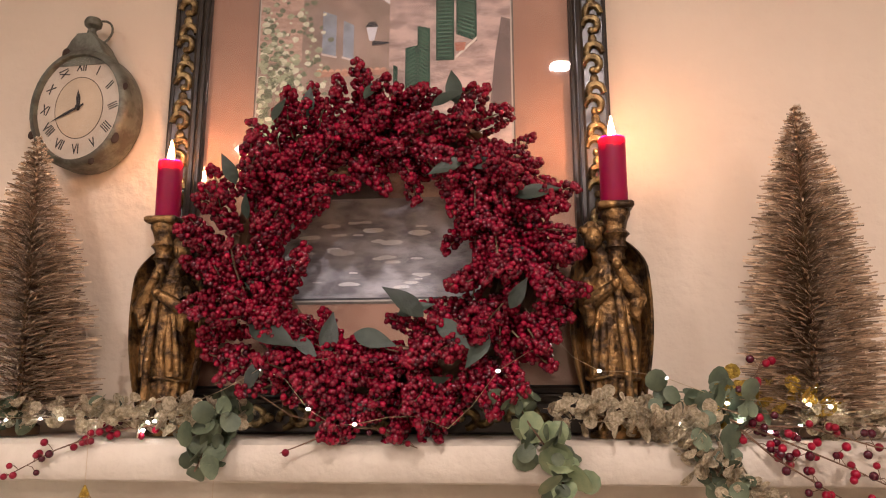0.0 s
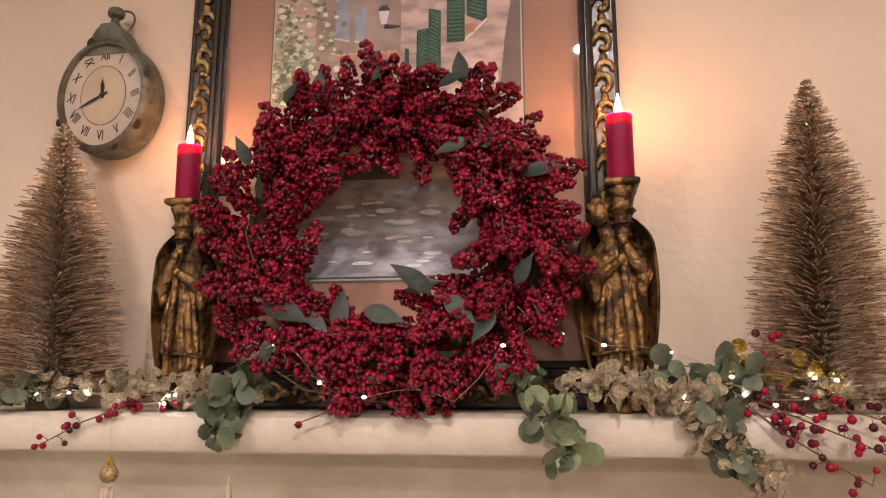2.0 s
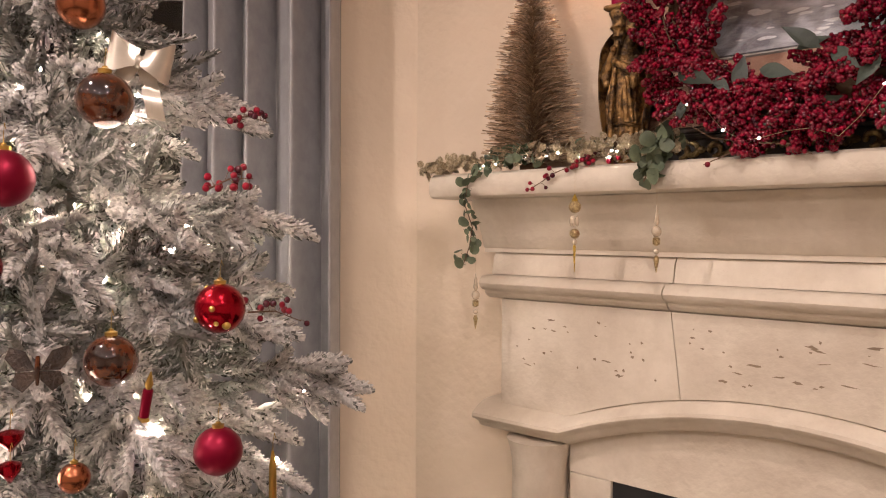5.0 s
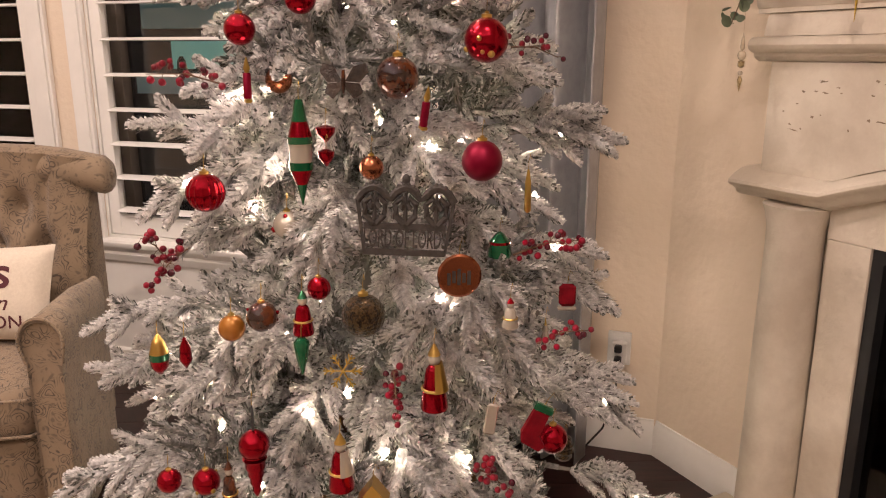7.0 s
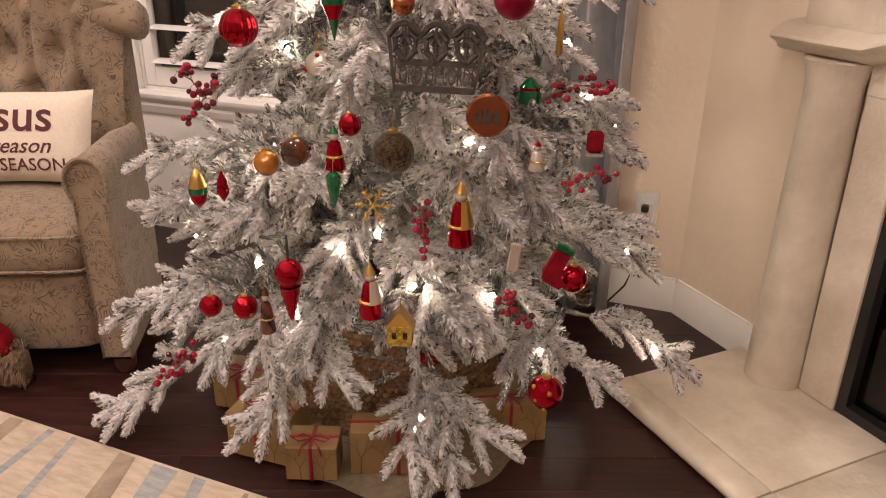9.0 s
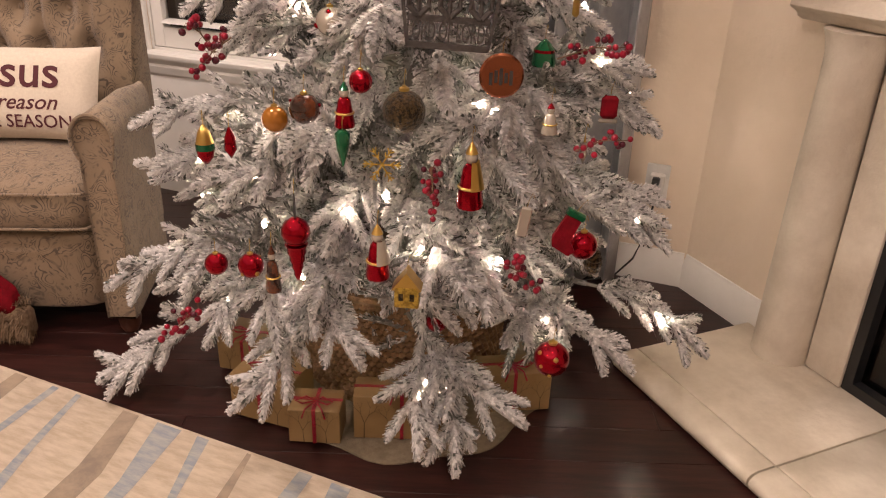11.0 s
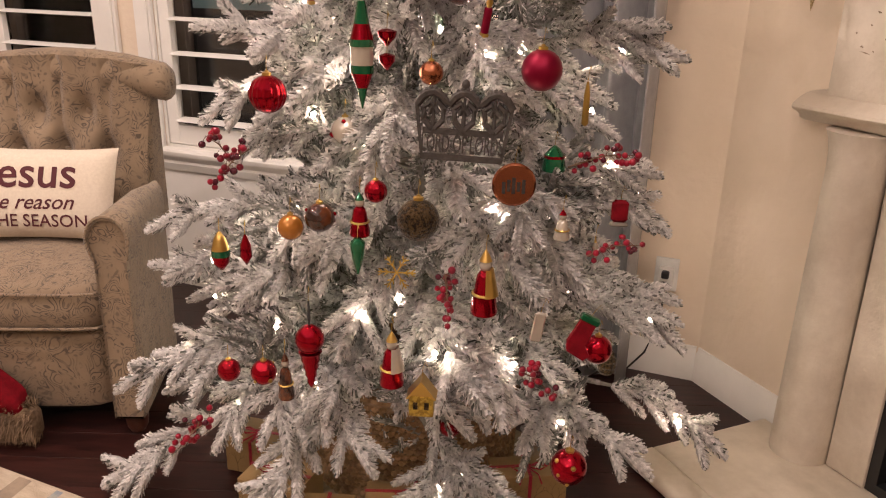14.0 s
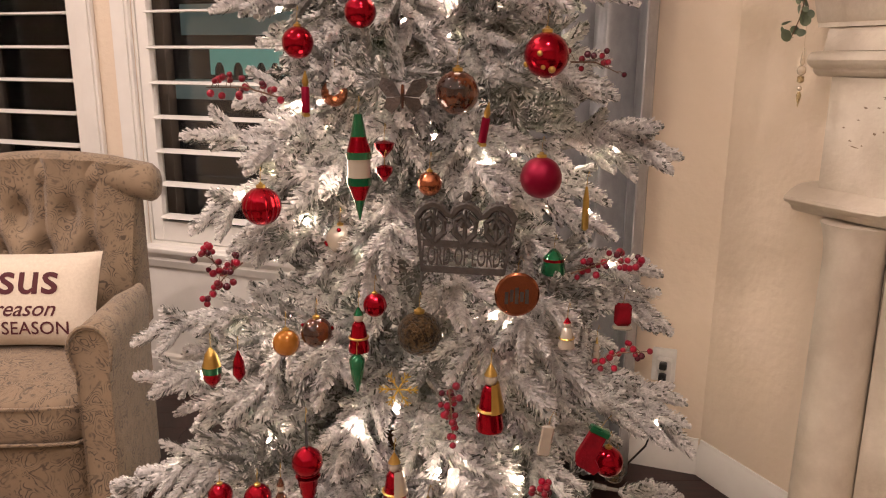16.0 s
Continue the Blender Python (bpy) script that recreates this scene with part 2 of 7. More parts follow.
# ---- windows with plantation shutters ----
def window(k, a, b, z0, z1):
    w = thing("window_%d" % k, "white framed window with open plantation shutters at night", "window", WB, kind="structure")
    cw = 0.085
    g = Geo()
    for x0, x1, za, zb in ((a - cw, a, z0 - 0.02, z1 + cw), (b, b + cw, z0 - 0.02, z1 + cw), (a, b, z1, z1 + cw)):
        g.box(x0, 0.002, za, x1, 0.022, zb, c=0.004)
        g.box(x0 + (0.012 if x1 - x0 < 0.2 else 0), 0.022, za, x1 - (0.012 if x1 - x0 < 0.2 else 0), 0.03, zb, c=0.003)
    part("window_casing", g, M["trim"], w)
    part("window_sill", Geo().profile([(0.0, z0 - 0.09), (0.025, z0 - 0.09), (0.035, z0 - 0.06), (0.03, z0 - 0.05), (0.05, z0 - 0.03), (0.055, z0 - 0.022), (0.055, z0 - 0.008), (0.048, z0 - 0.0), (0, z0)], a - cw - 0.03, b + cw + 0.03), M["trim"], w)
    part("reveal", Geo().box(a, -WALL_T, z0, a + 0.012, 0, z1).box(b - 0.012, -WALL_T, z0, b, 0, z1).box(a, -WALL_T, z1 - 0.012, b, 0, z1).box(a, -WALL_T, z0, b, 0, z0 + 0.012), M["trim"], w)
    pane = part("pane", Geo().box(a + 0.012, -0.135, z0 + 0.012, b - 0.012, -0.129, z1 - 0.012), glass("window_glass_%d" % k), w)
    pane.visible_shadow = False
    part("window_frame", Geo().box(a + 0.012, -0.15, z0 + 0.012, a + 0.06, -0.10, z1 - 0.012, c=0.004).box(b - 0.06, -0.15, z0 + 0.012, b - 0.012, -0.10, z1 - 0.012, c=0.004)
         .box((a + b) / 2 - 0.02, -0.15, z0 + 0.012, (a + b) / 2 + 0.02, -0.10, z1 - 0.012, c=0.004).box(a + 0.06, -0.15, z0 + 0.012, b - 0.06, -0.10, z0 + 0.06, c=0.004),
         mat("bronze_frame_%d" % k, (0.09, 0.07, 0.055), 0.5), w, "dark bronze window frame")
    # two shutter panels
    mid = (a + b) / 2
    for p0, p1 in ((a + 0.014, mid - 0.002), (mid + 0.002, b - 0.014)):
        st = 0.05
        g = Geo().box(p0, -0.032, z0 + 0.014, p0 + st, -0.004, z1 - 0.014, c=0.003).box(p1 - st, -0.032, z0 + 0.014, p1, -0.004, z1 - 0.014, c=0.003)
        g.box(p0 + st, -0.032, z0 + 0.014, p1 - st, -0.004, z0 + 0.095, c=0.003).box(p0 + st, -0.032, z1 - 0.09, p1 - st, -0.004, z1 - 0.014, c=0.003)
        sh = part("shutter", g, M["trim"], w)
        z = z0 + 0.1155
        lv = Geo().profile([(0.034 * math.cos(q), 0.0055 * math.sin(q)) for q in [2 * math.pi * i / 10 for i in range(10)]], p0 + st + 0.002, p1 - st - 0.002)
        me = lv.mesh("louver", 50)
        while z < z1 - 0.12:
            part("louver", me, M["trim"], sh, at=pose(0, -0.018, z, -7, 0, 0))
            z += 0.1325
    return w


for k, spec in enumerate(WIN):
    window(k + 1, *spec)
# night outside, with added glowing boxes for the kitchen reflected in the panes
structure("backdrop_night", Geo().box(-1.0, -3.2, -0.5, 8.0, -3.1, 3.2), M["night"], "black night beyond the windows", "backdrop", at=WB)
kit = thing("kitchen_reflection", "dim green glowing boxes standing in for a kitchen reflected in the window glass", "backdrop", WB, kind="structure")
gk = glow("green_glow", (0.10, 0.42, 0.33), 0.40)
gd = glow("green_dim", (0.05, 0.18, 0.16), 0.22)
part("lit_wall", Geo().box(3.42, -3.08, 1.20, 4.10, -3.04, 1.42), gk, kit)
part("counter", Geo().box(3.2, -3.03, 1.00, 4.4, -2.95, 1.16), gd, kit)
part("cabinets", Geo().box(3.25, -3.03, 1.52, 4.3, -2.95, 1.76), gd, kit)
for x in (3.45, 3.58, 3.80, 3.98):
    part("jar", Geo().lathe([(0.03, 1.281), (0.04, 1.32), (0.035, 1.38), (0.015, 1.42)], 8, pose(x, -3.0, -0.12)), M["night"], kit)

# curtain: deep folds hung by the window
def curtain():
    c = thing("curtain", "floor-length charcoal grey curtain hanging in deep folds", "curtain", WB)
    s0, s1 = 0.207, 0.65
    def fn(u, v):
        s = s0 + (s1 - s0) * u
        ph = math.pi * 4.0 * (u + 0.025 * math.sin(9 * u)) + 0.4
        d = 0.022 + (0.150 + 0.03 * math.sin(2.1 * ph)) * abs(math.sin(ph + 0.12 * math.sin(v * 3))) ** 0.75
        return (s + 0.020 * math.sin(2 * ph) + 0.01 * math.sin(5 * v) * u, d, 0.012 + v * 2.45)
    me = Geo().sheet(fn, 160, 14).mesh("cloth", 80)
    ob = part("cloth", me, M["curtain"], c)
    sol = ob.modifiers.new("thick", "SOLIDIFY")
    sol.thickness = 0.003
    part("rod", Geo().tube([(0.05, 0.085, 2.47), (2.2, 0.085, 2.47)], 0.012, 12), M["black"], c, "black curtain rod")
    part("bracket", Geo().box(0.30, 0.002, 2.44, 0.34, 0.085, 2.46), M["black"], c)
    return c


curtain()

# recessed lamps
for k, (x, y) in enumerate(DOWNLIGHTS):
    d = thing("recessed_light", "white-rimmed recessed ceiling lamp, lit", "ceiling light", (x, y, CEIL), group="recessed ceiling lamps")
    part("rim", Geo().lathe([(0.036, -0.004), (0.062, -0.006), (0.066, -0.001), (0.036, -0.001)], 24), M["trim"], d)
    part("lens", Geo().lathe([(0.0355, -0.003), (0.0355, -0.0012)], 20), M["lamp"], d)
    area_lamp("downlight_lamp", (x, y, CEIL - 0.02), DOWN_WATTS * (1.5 if y < -2 else 1.0) * (1.55 if x == -1.30 else 1.04), 0.08, (1.0, 0.80, 0.70))

# ---- fireplace ----
def arch_z(x, top=1.088, low=0.985, half=0.50):
    """Height of the cornice's arched lower line at x."""
    u = abs(x - FX) / half
    return low + (top - low) * max(0.0, 1 - u * u) if u < 1 else low


fp = thing("fireplace", "carved cream limestone fireplace surround with arched cornice and columns", "fireplace", (0, 0, 0))
SH0, SH1 = -1.11, 0.63
g = Geo().profile([(WALL_Y - 0.002, 1.566), (1.155, 1.566), (1.143, 1.570), (1.137, 1.580), (1.137, 1.606), (1.143, 1.622), (1.157, 1.629), (WALL_Y - 0.002, 1.630)], SH0, SH1)
part("mantel_shelf", g, M["stone"], fp, "thick cream limestone mantel shelf with eased edge")
g = Geo().profile([(WALL_Y - 0.002, 1.425), (1.262, 1.425), (1.262, 1.436), (1.256, 1.440), (1.247, 1.470), (1.232, 1.505), (1.215, 1.535), (1.205, 1.548), (1.205, 1.5645), (WALL_Y - 0.002, 1.5645)], -1.02, 0.54)
part("cove", g, M["stone"], fp)
# upper band in three lengths with tight joints, and its rounded lip
JOINTS = [-0.99, -0.476, -0.020, 0.51]
for a, b in zip(JOINTS, JOINTS[1:]):
    g = Geo().profile([(WALL_Y - 0.002, 1.368), (1.252, 1.368), (1.254, 1.372), (1.262, 1.412), (1.270, 1.4235), (WALL_Y - 0.002, 1.4235)], a + 0.0015, b - 0.0015)
    part("band_block", g, M["stone"], fp)
    g = Geo().profile([(WALL_Y - 0.002, 1.306), (1.246, 1.306), (1.232, 1.312), (1.224, 1.320), (1.224, 1.326), (1.212, 1.330), (1.202, 1.337), (1.198, 1.346), (1.202, 1.357), (1.212, 1.3645), (1.236, 1.3665), (WALL_Y - 0.002, 1.3665)], a + 0.0015, b - 0.0015)
    part("lip_block", g, M["stone"], fp)
# frieze: three slabs above the arched cornice
FR0, FR1 = -0.945, 0.465
rnd = random.Random(4)
for a, b, da, db in ((FR0, -0.474, 0.0, 0.024), (-0.474, -0.022, 0.024, -0.024), (-0.022, FR1, -0.024, 0.0)):
    a2, b2 = a + 0.001, b - 0.001
    n = 14
    low = [(a2 + da + (b2 + db - a2 - da) * i / n, arch_z(a2 + da + (b2 + db - a2 - da) * i / n) + 0.045) for i in range(n + 1)]
    g = Geo().extrude(low + [(b2, 1.305), (a2, 1.305)], 1.240, WALL_Y - 0.002)
    fr = part("frieze_slab", g, M["stone"], fp)
    # travertine pits in loose rows
    for k in range(30):
        row = rnd.choice((1.155, 1.185, 1.20, 1.235, 1.265))
        x, z = rnd.uniform(a + 0.035, b - 0.035), row + rnd.gauss(0, 0.007)
        if z < arch_z(x) + 0.075:
            continue
        w, h = rnd.choice((0.003, 0.005, 0.007, 0.016)) * rnd.uniform(0.7, 1.3), rnd.uniform(0.0012, 0.0034)
        pts = [(w * math.cos(q) * rnd.uniform(0.45, 1.1), h * math.sin(q) * rnd.uniform(0.4, 1.4) + 0.3 * h * math.cos(3 * q)) for q in [2 * math.pi * i / 11 for i in range(11)]]
        part("pit", Geo().extrude(pts, 1.2394, 1.2402, pose(x, 0, z, 0, rnd.uniform(-12, 12), 0)), M["stone_dark"], fr)


def cornice():
    """The moulded cornice that follows the arch, sharp ends at both sides."""
    prof = [(0.0, 0.052), (0.030, 0.050), (0.050, 0.046), (0.072, 0.036), (0.086, 0.026), (0.094, 0.020), (0.096, 0.012), (0.092, 0.006), (0.078, 0.000), (0.066, -0.008), (0.062, -0.016), (0.052, -0.022), (0.040, -0.026), (0.0, -0.026)]
    xs = [-1.005, -0.97, -0.93, -0.86, -0.80, -0.745] + [FX - 0.50 + i * 0.04 for i in range(26)] + [2 * FX + 0.745, 2 * FX + 0.80, 2 * FX + 0.86, 2 * FX + 0.93, 2 * FX + 0.97, 2 * FX + 1.005]
    xs = sorted(set(round(x, 4) for x in xs))
    n, vs, fs = len(prof), [], []
    for x in xs:
        # the front sits further out over the columns
        e = abs(x - FX)
        out = 1.0 if e > 0.55 else 0.78 + 0.22 * max(0, (e - 0.42) / 0.13)
        base = WALL_Y - 0.002
        for d, z in prof:
            vs.append((x, base - 0.03 - d * out if d else base, arch_z(x) + z))
    for j in range(len(xs) - 1):
        fs += [(j * n + i, j * n + (i + 1) % n, (j + 1) * n + (i + 1) % n, (j + 1) * n + i) for i in range(n)]
    fs += [tuple(range(n)), tuple(reversed(range((len(xs) - 1) * n, len(xs) * n)))]
    return Geo().add(vs, fs)


part("cornice", cornice(), M["stone"], fp, smooth=35)
# lintel under the arch
n = 24
x0, x1 = -0.755, 2 * FX + 0.755
low = [(x0 + (x1 - x0) * i / n, arch_z(x0 + (x1 - x0) * i / n) - 0.022) for i in range(n + 1)]
part("lintel", Geo().extrude([(x0, 0.886), (x1, 0.886)] + list(reversed(low)), 1.276, WALL_Y - 0.002), M["stone"], fp)
for side in (-1, 1):
    a, b = sorted((FX + side * 0.515, FX + side * 0.40))
    part("leg", Geo().box(a, 1.276, 0.046, b, WALL_Y - 0.002, 0.8855, c=0.003), M["stone"], fp)
    part("column", Geo().lathe([(0.079, 0.046), (0.079, 0.075), (0.077, 0.30), (0.074, 0.60), (0.070, 0.85), (0.071, 0.90), (0.078, 0.935), (0.086, 0.958)], 28, pose(FX + side * 0.595, 1.262, 0)), M["stone"], fp, smooth=60)
# firebox
fb = thing("firebox", "black steel firebox with glass front, unlit", "firebox", (0, 0, 0))
a, b, z0, z1 = OPEN
part("steel_frame", Geo().box(a + 0.001, 1.285, z0 + 0.001, a + 0.03, 1.44, z1).box(b - 0.03, 1.285, z0 + 0.001, b - 0.001, 1.44, z1).box(a + 0.03, 1.285, z1 - 0.035, b - 0.03, 1.44, z1).box(a + 0.03, 1.285, z0 + 0.001, b - 0.03, 1.44, z0 + 0.03), M["black"], fb)
part("back_plate", Geo().box(a + 0.03, 1.43, z0 + 0.03, b - 0.03, 1.445, z1 - 0.035), M["soot"], fb)
part("glass_front", Geo().box(a + 0.03, 1.318, z0 + 0.03, b - 0.03, 1.322, z1 - 0.035), glass("fire_glass", (0.25, 0.25, 0.25)), fb)
for i in range(3):
    part("log", Geo().tube([(a + 0.2, 1.38, 0.10 + 0.05 * i), (b - 0.2, 1.39, 0.11 + 0.05 * i)], 0.028, 9), M["soot"], fb)

# hearth of stone pieces with a rounded front row
hearth = thing("hearth", "low cream limestone hearth slab with rounded edge", "hearth", (0, 0, 0), kind="structure")
part("bed", Geo().box(-0.985, 0.84, 0.002, 0.51, WALL_Y - 0.02, 0.036), M["grout"], hearth)


def nose(x0, x1, cut=0.0):
    g = Geo()
    prof = [(0.880, 0.045), (0.826, 0.045), (0.812, 0.041), (0.802, 0.032), (0.799, 0.020), (0.803, 0.008), (0.812, 0.001), (0.880, 0.001)]
    return g.profile(prof, x0, x1)


for x0, x1 in ((-1.0, -0.468), (-0.462, 0.10), (0.106, 0.52)):
    part("edge_stone", nose(x0, x1), M["slab"], hearth)
    part("tile", Geo().box(x0, 0.885, 0.003, x1, WALL_Y - 0.021, 0.0452, c=0.002), M["slab"], hearth)

# wall socket with plugs and cable
so = thing("wall_socket", "white double wall socket with two black plugs", "socket", WB @ pose(0.135, 0, 0.37))
part("plate", Geo().box(-0.038, 0.001, -0.058, 0.038, 0.008, 0.058, c=0.003), M["plastic"], so)
part("adapter", Geo().box(-0.026, 0.008, -0.045, 0.022, 0.034, 0.030, c=0.005), M["plastic"], so, "white plug adapter")
for z in (0.012, -0.028):
    part("plug", Geo().box(-0.012, 0.034, z - 0.012, 0.012, 0.062, z + 0.012, c=0.004), M["black"], so)
ca = thing("power_cable", "black power cable hanging from the socket to the floor", "cable", (0, 0, 0))
pts = [wb(0.135, 0.062, 0.345), wb(0.13, 0.075, 0.30), wb(0.14, 0.07, 0.2), wb(0.17, 0.07, 0.1), wb(0.23, 0.08, 0.02), wb(0.33, 0.12, 0.006), wb(0.5, 0.2, 0.006), wb(0.75, 0.36, 0.006)]
part("wire", Geo().tube(pts, 0.0035, 6), M["cable"], ca)

# ---- flocked tree ----
M["flock"] = mat("snow_flock", (0.93, 0.90, 0.875), 0.95, second=(0.52, 0.505, 0.49), scale=95, amount=0.55, island=0.16, bump=0.35, bump_scale=200, spec=0.04)
# needle and frost: thinly flocked, also darkened to paint shade inside the crown
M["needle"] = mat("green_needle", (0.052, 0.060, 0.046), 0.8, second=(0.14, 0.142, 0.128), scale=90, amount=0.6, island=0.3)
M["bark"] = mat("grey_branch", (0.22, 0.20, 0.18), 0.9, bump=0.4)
M["frost"] = mat("frosted_shade_needle", (0.43, 0.42, 0.40), 0.9, second=(0.19, 0.19, 0.178), scale=80, amount=0.6, island=0.2, spec=0.05)


def let_light_through(m, share):
    """Thin powdery needles pass part of the light on."""
    nt = m.node_tree
    b, o = nt.nodes["Principled BSDF"], nt.nodes["Material Output"]
    tr, mx = nt.nodes.new("ShaderNodeBsdfTranslucent"), nt.nodes.new("ShaderNodeMixShader")
    mx.inputs[0].default_value = share
    nt.links.new(b.inputs["Base Color"].links[0].from_socket, tr.inputs["Color"])
    nt.links.new(b.outputs[0], mx.inputs[1])
    nt.links.new(tr.outputs[0], mx.inputs[2])
    nt.links.new(mx.outputs[0], o.inputs[0])


let_light_through(M["flock"], 0.42)
let_light_through(M["frost"], 0.30)


def twig(g, p, d, up, length, rnd, fat=1.0, green=0.22, core=0):
    """One blunt twig: whorls of short flocked needles laid forward like a herringbone over a grey-green core."""
    d = d.normalized()
    a = d.cross(up)
    a = a.normalized() if a.length > 1e-3 else Vector((1, 0, 0))
    b = a.cross(d)
    bend, sag = rnd.uniform(-0.20, 0.20), rnd.uniform(0.06, 0.26)
    def at(u):
        return p + d * (length * u) + (a * bend - b * sag) * (length * u * u)
    k = max(4, int(length / 0.022))
    g.slot = 0 if core == 0 else 2
    g.tube([at(i / k) for i in range(k + 1)], [0.0088 * fat * rnd.uniform(0.8, 1.2) * (0.5 if i == k else 1) for i in range(k + 1)], 5)
    n = max(5, int(length / (0.0062 if core == 0 else 0.0085)))
    per = 9 if core == 0 else 7
    turn = rnd.random()
    for i in range(n + 1):
        u = i / n
        c = at(u)
        slim = 0.72 + 0.28 * min(1.0, 5 * (1 - u))
        for k in range(per):
            q = 2 * math.pi * (k + turn + 0.5 * (i % 2) + rnd.uniform(-0.22, 0.22)) / per
            side = a * math.cos(q) + b * math.sin(q)
            ln = rnd.uniform(0.0165, 0.0235) * fat * slim
            w = rnd.uniform(0.0017, 0.0027) * fat
            way = (d * (rnd.uniform(1.0, 1.45) + (1.2 * max(0.0, u - 0.8) / 0.2)) + side).normalized()
            e = d.cross(side) * w
            x = rnd.random()
            # inner twigs: less flock, and a darker mix that paints the crown's shade
            if core:
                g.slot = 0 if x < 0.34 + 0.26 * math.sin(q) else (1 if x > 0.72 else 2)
            elif math.sin(q) > -0.35:
                g.slot = 1 if x < green * 0.35 else (2 if x < green * 1.6 else 0)
            else:
                g.slot = 1 if x < green * 2.6 else (2 if x < green + 0.36 else 0)
            o = c + side * 0.004
            t = c + way * ln
            g.add([o - e * 0.7, o + e * 0.7, t + e, t - e], [(0, 1, 2, 3)])
    g.slot = 0


def flock_mats(me):
    for m in (M["flock"], M["needle"], M["frost"], M["bark"]):
        me.materials.append(m)
    return me


def branch_mesh(name, length, seed, tips=5, droop=0.22, fat=1.42, green=0.085):
    """A branch along +x with finger-like side twigs fanned in a flat spray, drooping at the end."""
    rnd = random.Random(seed)
    g = Geo()
    def at(u):
        return Vector((length * u, 0.035 * math.sin(4 * u + seed) * u, length * (0.12 * u - droop * u * u)))
    g.slot = 3
    g.tube([at(i / 9) for i in range(10)], [0.006 * (1.1 - 0.6 * i / 9) for i in range(10)], 5)
    up = Vector((0, 0, 1))
    for i in range(tips):
        u = 0.24 + 0.66 * i / max(1, tips - 1)
        fwd = (at(min(1, u + 0.05)) - at(u - 0.05)).normalized()
        for s in (-1, 1):
            uu = min(0.96, u + rnd.uniform(-0.06, 0.06))
            d = fwd + Vector((0, s * rnd.uniform(0.50, 0.95), rnd.uniform(-0.28, 0.12)))
            twig(g, at(uu), d, up, rnd.uniform(0.10, 0.155) * (1.12 - 0.36 * uu), rnd, fat * rnd.uniform(0.88, 1.12), green)
        if i % 3 != 2:
            d = fwd * 0.9 + Vector((0, rnd.uniform(-0.5, 0.5), rnd.uniform(0.2, 0.6)))
            twig(g, at(u), d, Vector((1, 0, 0)), rnd.uniform(0.06, 0.10), rnd, fat, green)
    fwd = (at(1) - at(0.9)).normalized()
    twig(g, at(0.92), fwd + Vector((0, rnd.uniform(-0.2, 0.2), 0)), up, 0.125, rnd, fat * 1.12, green)
    twig(g, at(0.35), (at(0.6) - at(0.35)), up, length * 0.34, rnd, fat, green)
    twig(g, at(0.64), (at(0.95) - at(0.65)), up, length * 0.30, rnd, fat * 1.08, green)
    return flock_mats(g.mesh(name, 70))


def tuft_mesh(name, seed):
    """An inner clump of short grey-green sprays that fills the crown, shade put into its colour."""
    rnd = random.Random(seed)
    g = Geo()
    for k in range(12):
        d = Vector((rnd.uniform(-0.1, 1), rnd.uniform(-1, 1), rnd.uniform(-0.6, 0.8)))
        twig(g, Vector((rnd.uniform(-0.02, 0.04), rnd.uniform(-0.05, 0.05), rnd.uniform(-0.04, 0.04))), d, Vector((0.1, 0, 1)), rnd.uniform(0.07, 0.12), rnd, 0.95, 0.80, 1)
    return flock_mats(g.mesh(name))


tree = thing("christmas_tree", "snow-flocked artificial christmas tree with lights", "christmas tree", (TREE[0], TREE[1], 0))
part("trunk", Geo().tube([(0, 0, 0.03), (0, 0, 0.8), (0, 0, 1.5), (0, 0, 2.12)], [0.03, 0.026, 0.018, 0.006], 10), M["bark"], tree)
LONG = [branch_mesh("branch", 0.50, s, tips=6, droop=dr) for s, dr in ((1, 0.25), (2, 0.34), (3, 0.18), (4, 0.30))]
MID = [branch_mesh("branch", 0.34, s, tips=4, droop=dr) for s, dr in ((11, 0.2), (12, 0.32), (13, 0.12))]
SHORT = [branch_mesh("branch", 0.21, s, tips=3, droop=dr) for s, dr in ((21, 0.2), (22, 0.1))]
TUFT = [tuft_mesh("tuft", s) for s in (31, 32, 33)]


def tree_radius(z):
    """The crown's half width at a height."""
    return max(0.05, 0.82 - 0.29 * z if z < 1.5 else 0.385 - 0.56 * (z - 1.5))


